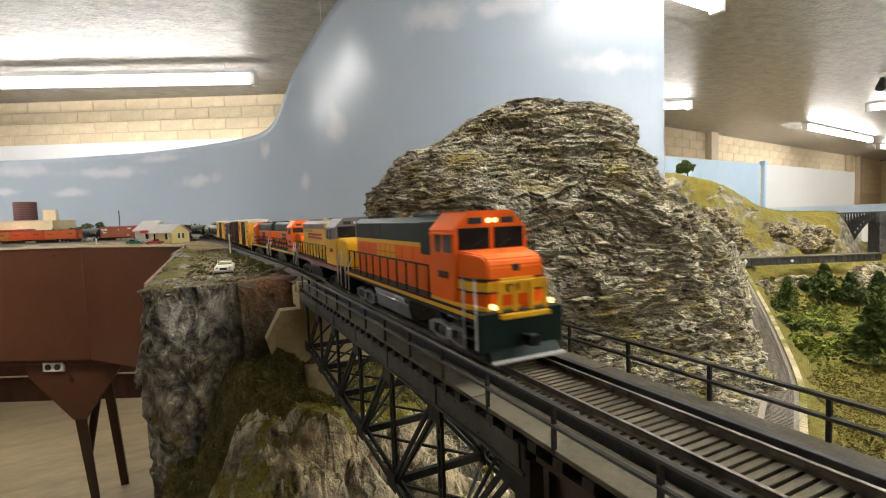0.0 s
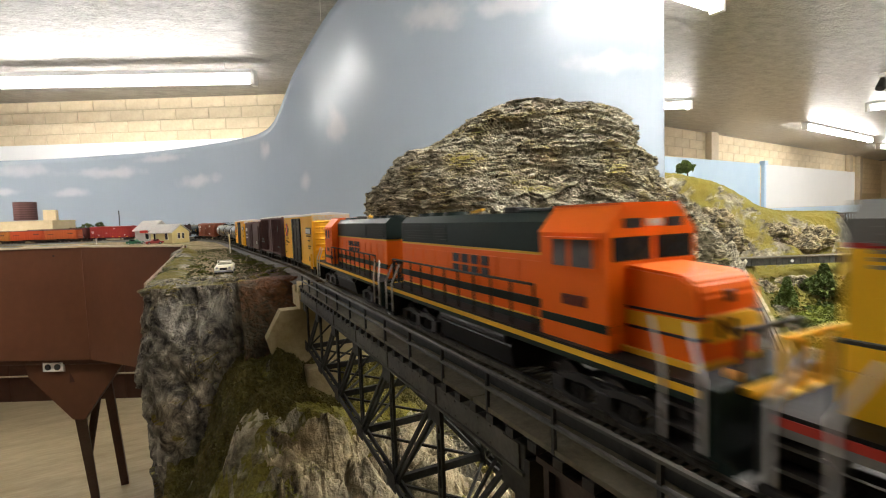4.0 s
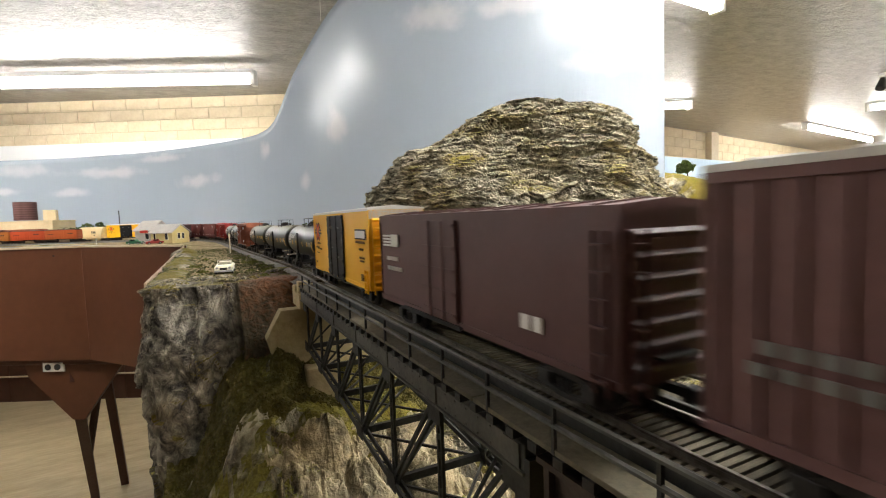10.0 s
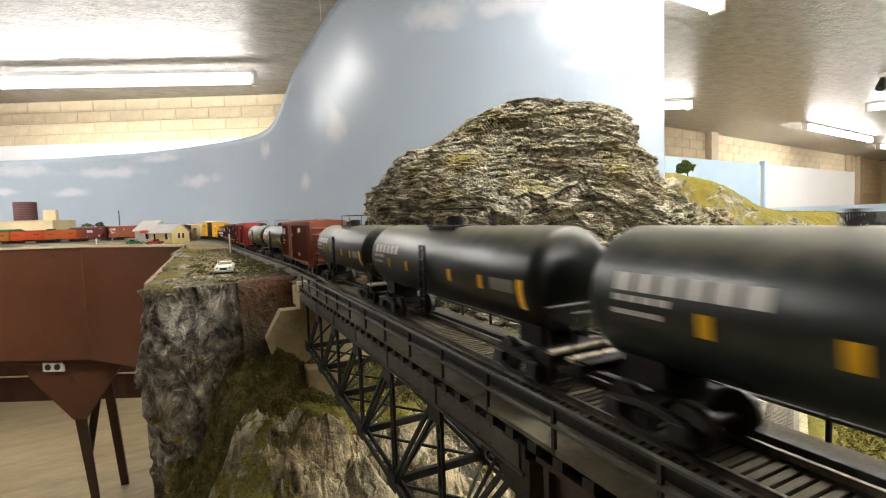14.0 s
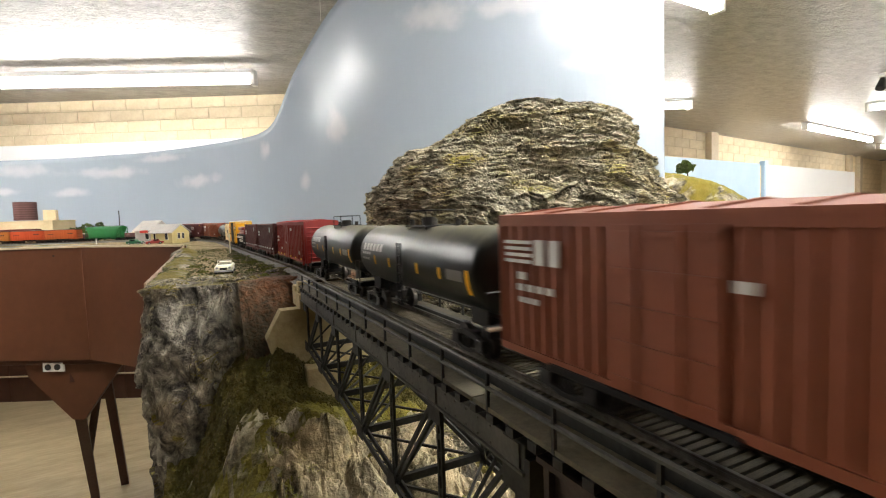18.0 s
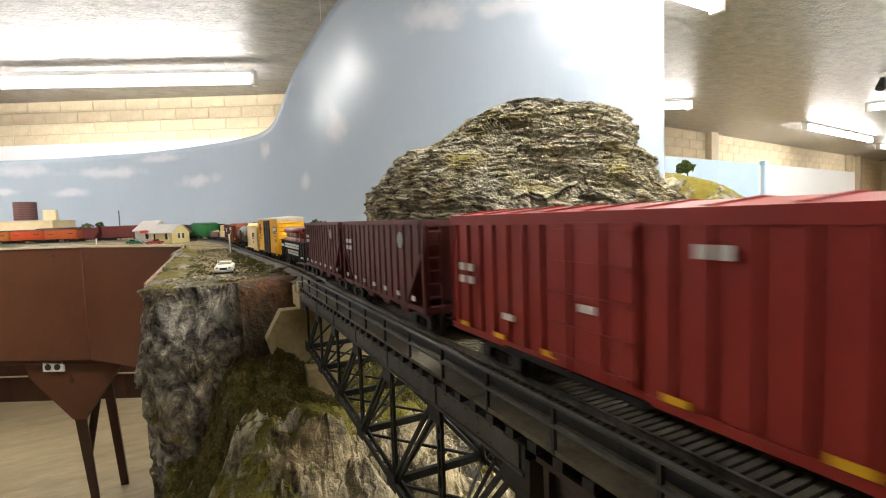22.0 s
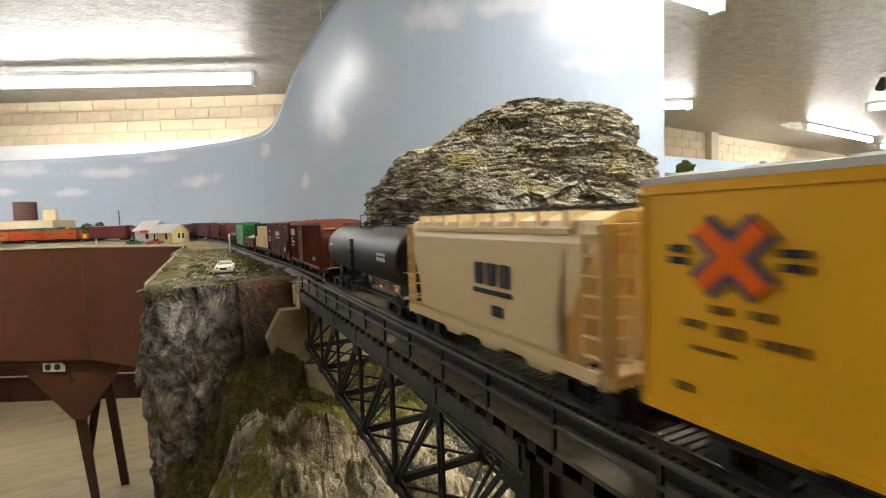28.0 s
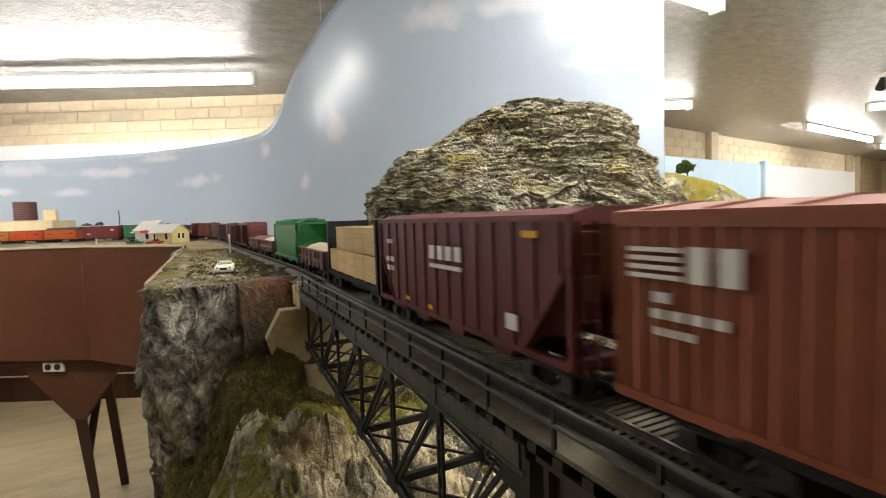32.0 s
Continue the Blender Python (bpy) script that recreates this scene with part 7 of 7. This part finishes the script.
for k in range(8):
    part("tank_hoop", rod(bmesh.new(), (0, 0, 0.110 + 0.0105 * k), (0, 0, 0.114 + 0.0105 * k), 0.0445, seg=28), P_brown, tank)
part("tank_stand", rod(bmesh.new(), (0, 0, -0.004), (0, 0, 0.105), 0.034, seg=16), P_greyw, tank)
tw = yard_spot(2.1, -1.715)
part_tower = tagged(part("roof_tower", B(tw.x - 0.022, tw.x + 0.022, tw.y - 0.022, tw.y + 0.022, tw.z + 0.05, tw.z + 0.143, 0.001), P_ware), "square cream tower behind the warehouse", "tower")


# the siding with standing cars
def siding(place, yaw, n):
    m = Matrix.Translation(place) @ Matrix.Rotation(radians(yaw), 4, "Z")
    sd = empty("siding_track", m)
    tagged(sd, "straight siding with rusty rails in the yard", "railway track")
    part("ballast", prism(bmesh.new(), ((-0.026, -0.0075), (-0.018, -0.0024), (0.018, -0.0024), (0.026, -0.0075)), -n / 2, n / 2, "x"), M_ballast, sd)
    for off in (-0.0088, 0.0088):
        part("rail", rail_profile(bmesh.new(), [Vector((-n / 2 + n * k / 4, off, 0)) for k in range(5)]), M_rail, sd)
    return m


P_reefer = [paint("orange_reefer_paint", (0.4, 0.085, 0.02), 1.2, 0.5), paint("red_orange_reefer_paint", (0.42, 0.06, 0.015), 1.2, 0.5), paint("yellow_orange_reefer_paint", (0.4, 0.14, 0.03), 1.2, 0.5)]
sidem = siding(yard_spot(1.80, -1.62, 0.0085), 158, 1.3)
for k in range(5):
    c = boxcar(("faded orange refrigerator car standing on the siding", "bright red-orange refrigerator car standing on the siding", "yellow-orange refrigerator car standing on the siding")[k % 3],
               0.118, 0.046, P_reefer[k % 3], P_brown, (-0.012, 0.012), None, 12, 5, "standing refrigerator cars")
    marks(c, 0.0184, [(0.035, 0.032, 0.02, 0.004, 3), (-0.035, 0.030, 0.022, 0.003, 4)], P_ink)
    c.matrix_basis = sidem @ Matrix.Translation((-0.182 + 0.121 * k, 0, 0))
P_sooty = paint("sooty_brown_paint", (0.032, 0.012, 0.011), 1.5, 0.6)
stand = boxcar("weathered brown boxcar standing beside the station", 0.13, 0.050, P_sooty, None, (-0.012, 0.012), None, 14, 5, "standing cars")
q0, q1 = across(1.93, -0.052), across(2.05, -0.052)
mm = Matrix.Translation((q0 + q1) / 2 + Vector((0, 0, 0.0))) @ Matrix.Rotation(math.atan2((q1 - q0).y, (q1 - q0).x), 4, "Z")
stand.matrix_basis = mm
stub = empty("stub_track", mm)
tagged(stub, "short stub track under a standing boxcar", "railway track")
part("ballast", prism(bmesh.new(), ((-0.024, -0.0075), (-0.018, -0.0024), (0.018, -0.0024), (0.024, -0.0075)), -0.09, 0.08, "x"), M_ballast, stub)
for off in (-0.0088, 0.0088):
    part("rail", rail_profile(bmesh.new(), [Vector((-0.09, off, 0)), Vector((0.08, off, 0))]), M_rail, stub)

# lattice mast, small signal, trees behind the yard
mast = empty("lattice_mast", Matrix.Translation(yard_spot(1.95, -1.315)))
tagged(mast, "thin grey lattice mast", "mast")
for y in (-0.0045, 0.0045):
    part("mast_leg", rod(bmesh.new(), (0, y, 0), (0, y, 0.125), 0.0012, seg=5), P_truck, mast)
bm = bmesh.new()
for k in range(10):
    bar(bm, (0, -0.0045, 0.012 * k), (0, 0.0045, 0.012 * k + 0.012), 0.0011)
part("mast_lacing", bm, P_truck, mast)
sgp = empty("signal_post", Matrix.Translation(yard_spot(1.68, -1.22)))
tagged(sgp, "short white signal post in the yard", "signal")
part("shaft", rod(bmesh.new(), (0, 0, 0), (0, 0, 0.016), 0.002, seg=8), P_white, sgp)
part("signal_head", B(-0.003, 0.003, -0.002, 0.002, 0.014, 0.021, 0.0005), P_white, sgp)
for k, (d, r, h, w) in enumerate(((2.0, -1.50, 0.075, 0.055), (2.02, -1.43, 0.085, 0.05), (2.0, -1.54, 0.06, 0.05))):
    tree(yard_spot(d, r), h, w, M_foliage, "dark green tree behind the yard tracks", 30 + k)
for k, (d, r, h, w) in enumerate(((1.25, -0.345, 0.066, 0.045), (1.28, -0.325, 0.062, 0.05), (1.15, -0.25, 0.057, 0.03))):
    tree(yard_spot(d, r), h, w, M_foliage, "dark green tree behind the main line", 40 + k)

# ---- rocks on the slope below the bridge ----
def boulder(place, size, mat, label, seed, flat=0.75):
    rng = random.Random(seed)
    o = Vector((rng.uniform(0, 50), rng.uniform(0, 50), rng.uniform(0, 50)))

    def fn(u, v):
        a, b = u * 2 * math.pi, (v - 0.5) * math.pi
        d = Vector((math.cos(a) * math.cos(b), math.sin(a) * math.cos(b), math.sin(b) * flat))
        g = d + o
        n1 = fbm(g * 1.6, 4)
        e = Vector((g.x * 2.1 + n1, g.y * 2.1, g.z * 4.2))
        return tuple(d * size * (1 + 0.35 * n1 + 0.13 * facet(e) + 0.06 * facet(e * 2.7)))
    ob = part("boulder", sheet(84, 50, fn), mat)
    ob.location = place
    return tagged(ob, label, "rock", "plaster boulders")


for k, (x, y, s) in enumerate(((0.085, 0.352, 0.016), (0.16, 0.33, 0.02), (0.12, 0.33, 0.014), (0.18, 0.38, 0.018), (0.07, 0.34, 0.015), (0.15, 0.36, 0.014))):
    boulder(Vector((x, y, valley_height(x, y) - s * 0.35)), s, M_pale_rock, "pale cracked plaster boulder under the bridge", 60 + k)

for k, (x, y, z, s, f) in enumerate(((0.036, 0.532, 1.225, 0.021, 2.6), (0.016, 0.520, 1.175, 0.019, 1.8), (0.049, 0.535, 1.205, 0.014, 1.9))):
    boulder(Vector((x, y, z)), s, M_cliff, "grey craggy rock at the corner of the cliff", 150 + k, f)
for k, (x, y, s) in enumerate(((-0.030, 0.548, 0.019), (-0.006, 0.556, 0.019), (0.014, 0.550, 0.020), (-0.048, 0.558, 0.012), (0.032, 0.556, 0.014), (-0.014, 0.582, 0.016), (0.008, 0.584, 0.013))):
    boulder(Vector((x, y, 1.2898)), s, M_cliff, "grey rock breaking through the cliff's rim", 160 + k, 0.5)

# ---- beyond the mountain: lower line, hills, bridges, woods ----
LOWER = ((0.43, 0.30, -0.262), (0.50, 0.354, -0.261), (0.577, 0.411, -0.26), (0.652, 0.467, -0.26), (0.743, 0.525, -0.26), (0.859, 0.594, -0.26), (1.02, 0.687, -0.259), (1.22, 0.797, -0.252), (1.42, 0.886, -0.21), (1.55, 0.921, -0.15))


def lower(t):
    n = len(LOWER) - 1
    i = min(int(t * n), n - 1)
    f = t * n - i
    g = [Vector(LOWER[max(0, min(n, i + k))]) for k in (-1, 0, 1, 2)]
    p = 0.5 * ((2 * g[1]) + (g[2] - g[0]) * f + (2 * g[0] - 5 * g[1] + 4 * g[2] - g[3]) * f * f + (3 * g[1] - g[0] - 3 * g[2] + g[3]) * f ** 3)
    return spot(p.x, p.y, p.z)


def lower_off(t, o, h=0.0):
    a, b = lower(max(0, t - 0.01)), lower(min(1, t + 0.01))
    d = (b - a)
    d.z = 0
    d.normalize()
    return lower(t) + Vector((d.y, -d.x, 0)) * o + Vector((0, 0, h))


low_track = empty("lower_track")
tagged(low_track, "lower single track on a stone ledge round the mountain", "railway track")
part("ballast", sheet(120, 10, lambda u, v: tuple(lower_off(u, (v - 0.5) * 0.044, -0.003))), M_palebed, low_track, "pale ballast bed")
for o in (-0.0088, 0.0088):
    part("rail", rail_profile(bmesh.new(), [lower_off(k / 40, o) for k in range(41)]), M_railside, low_track)
bm = bmesh.new()
for k in range(190):
    bar(bm, lower_off(k / 190, -0.0145, -0.0026), lower_off(k / 190, 0.0145, -0.0026), 0.003, 0.002)
M_greytie = surface("grey_weathered_sleepers", (0.1, 0.085, 0.065), (0.22, 0.19, 0.15), 160, 0.9)
tagged(part("sleeper_bed", bm, M_greytie, low_track), kind="stuff")


def ledge_point(u, v):
    h = -0.03 * v ** 1.2
    return tuple(lower_off(u, 0.022 + 0.004 + 0.05 * v + 0.012 * fbm((u * 14, v * 5, 2), 3) * (v > 0), -0.002 + h + 0.0015 * (v == 0)))


tagged(part("ledge_bank", sheet(120, 24, ledge_point), M_valley), "mossy bank below the lower track", "rock")
tagged(part("ledge_rock", sheet(120, 24, lambda u, v: tuple(lower_off(u, -0.022 - 0.08 * v + 0.01 * fbm((u * 16, v * 6, 7), 3) * (v > 0), -0.002 - 0.06 * v))), M_rock), "rock bank above the lower track", "rock")
bm = bmesh.new()
for k in range(120):
    a, b = lower_off(k / 120, 0.024), lower_off((k + 0.93) / 120, 0.024)
    bar(bm, a, b, 0.008, 0.007)
part("kerb", bm, M_pale_rock, low_track, "pale stone kerb")


HILL_TOP = ((0.55, 0.18), (1.0, 0.145), (1.11, 0.118), (1.22, 0.085), (1.31, 0.03), (1.40, -0.022), (1.5, -0.035), (1.74, -0.045), (1.77, -0.13), (1.81, -0.23), (2.6, -0.235))


def hill_point(u, v):
    """A grassy ridge with rock outcrops; r across, d in depth."""
    r, d = 0.55 + 2.05 * u, 1.52 + 1.15 * v
    top = eased(HILL_TOP, r / d * 2.06, 0.02)
    n1 = fbm((r * 5, d * 5, 3), 4)
    k = smooth01((d - 1.60 - 0.05 * math.sin(r * 9) - 0.06 * n1) / 0.28)
    h = -0.235 + (top + 0.235) * k + 0.022 * n1 * (0.3 + k * (1 - k) * 3) + 0.006 * fbm((r * 30, d * 30, 0), 3)
    p = spot(d, r, h)
    return tuple(p)


tagged(part("hill", sheet(230, 150, hill_point), M_hill), "dry grassy hill with grey rock outcrops", "hill")


def girder_bridge(a, b, label):
    d = b - a
    m = Matrix.Translation(a) @ d.to_track_quat("X", "Z").to_matrix().to_4x4()
    g = empty("girder_bridge", m)
    tagged(g, label, "bridge")
    n = d.length
    for y in (-0.016, 0.016):
        part("girder", B(0, n, y - 0.001, y + 0.001, -0.021, 0.0), M_steel2, g, "dark plate girder")
        for k in range(26):
            part("stiffener", B(n * k / 25 - 0.0008, n * k / 25 + 0.0008, y - 0.003, y + 0.003, -0.020, -0.001), M_steel2, g)
    part("deck", B(-0.01, n + 0.01, -0.022, 0.022, 0.0, 0.004), M_plank, g, "pale plank deck")
    return g


gb = girder_bridge(spot(1.48, 0.89, -0.163), spot(1.58, 1.44, -0.172), "dark plate-girder bridge across the valley")
bd = spot(1.515, 1.10, -0.176)
tagged(part("round_plate", rod(bmesh.new(), tuple(bd - FWD * 0.021), tuple(bd - FWD * 0.0185), 0.0045, seg=14), P_white), "round white builder's plate on the girder", "plate")
for d, r, s in ((1.52, 0.86, 0.09), (1.60, 1.46, 0.06), (1.66, 1.72, 0.12), (1.42, 1.06, 0.055), (1.45, 1.30, 0.07), (1.40, 1.36, 0.06), (1.36, 1.22, 0.05), (1.38, 0.93, 0.045)):
    boulder(spot(d, r, -0.255), s * 0.82, M_pale_rock, "pale rock that carries the girder bridge", int(90 + r * 10), 1.0)

for k, (d, r, h, q) in enumerate(((1.74, 1.235, -0.115, 0.055), (1.76, 1.38, -0.125, 0.055), (1.72, 1.31, -0.145, 0.05), (1.70, 0.97, -0.05, 0.06), (1.62, 0.98, -0.12, 0.05))):
    boulder(spot(d, r, h), q, M_pale_rock, "pale rock outcrop on the grassy hill", 110 + k, 0.8)

for k, (d, r, h, q, f) in enumerate(((0.80, 0.475, -0.24, 0.055, 1.0), (1.0, 0.575, -0.19, 0.06, 1.9), (0.70, 0.43, -0.27, 0.05, 0.8))):
    boulder(spot(d, r, h), q, M_rock, "brown-grey crag between the mountain and the lower track", 130 + k, f)

# arch viaduct and stone pier
arch = empty("arch_viaduct", Matrix.Translation(spot(2.05, 1.71, 0)) @ Matrix.Rotation(radians(-YAW - 14), 4, "Z"))
tagged(arch, "black steel arch viaduct with lattice spandrels", "bridge")
AX = 0.135
for y in (-0.02, 0.02):
    bm = bmesh.new()
    for k in range(14):
        x0, x1 = AX * k / 14, AX * (k + 1) / 14
        z0, z1 = -0.055 - 0.18 * (1 - math.sin(math.pi / 2 * min(1, k / 14))) ** 1.0, -0.055 - 0.18 * (1 - math.sin(math.pi / 2 * (k + 1) / 14))
        bar(bm, (x0, y, z0), (x1, y, z1), 0.006, 0.012)
    part("arch_rib", bm, M_steel, arch)
    bm = bmesh.new()
    for k in range(13):
        x = AX * k / 13
        z = -0.055 - 0.18 * (1 - math.sin(math.pi / 2 * k / 13))
        bar(bm, (x, y, z), (x, y, -0.045), 0.004)
        if k:
            bar(bm, (x, y, z), (AX * (k - 1) / 13, y, -0.045), 0.003)
    part("spandrel_lattice", bm, M_steel, arch)
part("deck", B(-0.04, AX + 0.02, -0.026, 0.026, -0.047, -0.040), M_steel2, arch)
part("end_tower", B(-0.05, 0.0, -0.035, 0.035, -0.33, -0.048, 0.002), M_bark, arch, "brown end tower")
pierm = arch.matrix_basis @ Matrix.Translation((AX + 0.04, 0, 0))
pier = empty("stone_viaduct", pierm)
tagged(pier, "dark stone viaduct tower with a tall arch", "bridge")
M_stone = surface("dark_ashlar", (0.05, 0.048, 0.05), (0.13, 0.125, 0.125), 60, 0.85, vary=0.25)
for x0, x1 in ((-0.05, -0.022), (0.035, 0.12)):
    part("pier_wall", B(x0, x1, -0.04, 0.04, -0.36, -0.085), M_stone, pier)
part("pier_top", B(-0.056, 0.126, -0.046, 0.046, -0.085, -0.040, 0.002), M_stone, pier)
stone_me = None
for row in range(14):
    for k in range(7):
        x = -0.05 + 0.0245 * k + (0.012 if row % 2 else 0)
        z = -0.08 - 0.018 * row
        if -0.024 < x + 0.01 < 0.036 or x > 0.1:
            continue
        if stone_me is None:
            ob = part("stone", B(0, 0.023, -0.0425, -0.0395, 0, 0.0165, 0.001), M_stone, pier)
            ob.location = (x, 0, z - 0.018)
            stone_me = ob.data
        else:
            shared("stone", stone_me, pier, Matrix.Translation((x, 0, z - 0.018)))
boulder(spot(1.9, 1.98, -0.02), 0.13, M_hill, "pale brown crag beside the viaduct", 99, 1.1)
wb = spot(2.6, 2.28, -0.16)
tagged(part("white_building", B(wb.x - 0.1, wb.x + 0.1, wb.y - 0.05, wb.y + 0.05, wb.z - 0.05, wb.z + 0.05, 0.002), P_white), "small white building seen under the viaduct", "building")

# woods and bushes in the valley
WOODS = ((1.22, 0.885, 0.085, 0.055, 1), (1.30, 1.045, 0.10, 0.07, 1), (1.24, 1.065, 0.09, 0.06, 1), (1.16, 1.02, 0.06, 0.05, 0), (1.25, 1.15, 0.085, 0.06, 1), (0.80, 0.735, 0.14, 0.075, 1), (0.88, 0.83, 0.12, 0.08, 1), (2.0, 1.03, 0.085, 0.06, 0), (1.98, 0.99, 0.045, 0.045, 0), (1.36, 1.06, 0.05, 0.05, 0))
for k, (d, r, h, w, con) in enumerate(WOODS):
    p = spot(d, r)
    z = valley_height(p.x, p.y) if d < 1.6 else spot(d, r, table(HILL_TOP, r)).z - 0.01
    tree(Vector((p.x, p.y, z)), h, w, M_foliage, "dark green conifer in the valley" if con else "dark green bushy tree", 70 + k, bool(con), 620)
rng = random.Random(11)
for k in range(60):
    d, r = rng.uniform(0.86, 1.25), rng.uniform(0.62, 0.84)
    r += (d - 0.95) * 0.55
    p = spot(d, r)
    shrub(Vector((p.x, p.y, valley_height(p.x, p.y) - 0.002)), rng.uniform(0.03, 0.06), M_bush if k % 3 else M_foliage, "bright green bush on the valley floor", 300 + k, 110)
for k in range(40):
    d, r = rng.uniform(0.75, 1.35), rng.uniform(0.7, 1.2)
    p = spot(d, r)
    shrub(Vector((p.x, p.y, valley_height(p.x, p.y) - 0.002)), rng.uniform(0.012, 0.035), M_bush if k % 2 else M_foliage, "low green bush on the valley floor", 400 + k, 60)

# rough grass tufts on the valley floor
def tufts(seed, n, mat, label, size, d0, d1, spread):
    rng = random.Random(seed)

    def at(g):
        d = d0 + (d1 - d0) * g.random()
        r = d * (0.66 + spread * g.random())
        p = spot(d, r)
        return (p.x, p.y, valley_height(p.x, p.y) + size * 0.4)
    ob = part("grass", clump_crown(rng, n, at, size), mat)
    return tagged(ob, label, "grass", kind="stuff")


M_tuft = surface("olive_turf_tufts", (0.12, 0.105, 0.02), (0.22, 0.19, 0.04), 160, 0.95, bump=0.2)
M_tuft_bright = surface("yellow_green_turf_tufts", (0.12, 0.14, 0.02), (0.24, 0.25, 0.045), 160, 0.95, bump=0.2)
tufts(301, 12000, M_tuft, "olive scrub grass on the valley floor", 0.0014, 0.45, 0.80, 0.45)
tufts(302, 4000, M_tuft_bright, "yellow-green meadow tufts in the valley", 0.0027, 0.78, 1.3, 0.4)
rng = random.Random(305)


def slope_tuft(g):
    x, y, z = slope_point(g.uniform(0.02, 0.85), g.uniform(0.0, 0.55))
    return (x, y, z + 0.0004)


M_mosstuft = surface("dark_moss_tufts", (0.05, 0.043, 0.009), (0.13, 0.11, 0.022), 300, 0.95, bump=0.2)
tagged(part("moss", clump_crown(rng, 8000, slope_tuft, 0.0012), M_mosstuft), "grainy olive moss on the slope by the abutment", "moss", kind="stuff")
tufts(303, 900, M_tuft, "olive scrub among the far rocks", 0.006, 1.2, 1.55, 0.4)

# ---- what moves: the train, all cars along one line ----
SPEEDS = ((0, .1251), (4, .1251), (8, .1251), (12, .1292), (16, .1274), (20, .1287), (24, .1285), (28, .1263), (32, .1229))


def gone(t):
    """Metres that the train has run at t seconds."""
    d = 0.0358
    for (a, va), (b, vb) in zip(SPEEDS, SPEEDS[1:]):
        if t <= a:
            break
        e = min(t, b)
        ve = va + (vb - va) * (e - a) / (b - a)
        d += (va + ve) / 2 * (e - a)
    return d


def car_pose(front, length, t):
    mid = front + length / 2 - gone(t)
    a, b = line(mid - length * 0.34), line(mid + length * 0.34)
    x = (a - b).normalized()
    y = Vector((0, 0, 1)).cross(x).normalized()
    z = x.cross(y)
    m = Matrix((x, y, z)).transposed().to_4x4()
    m.translation = (a + b) / 2
    return m


def motions():
    for thing, front, length in TRAIN:
        turn = pose(0, 0, 0, 0, 0, 180) if thing in REVERSED else Matrix()
        walk(thing, [(k * 0.4, car_pose(front, length, k * 0.4) @ turn) for k in range(81)])


motions()
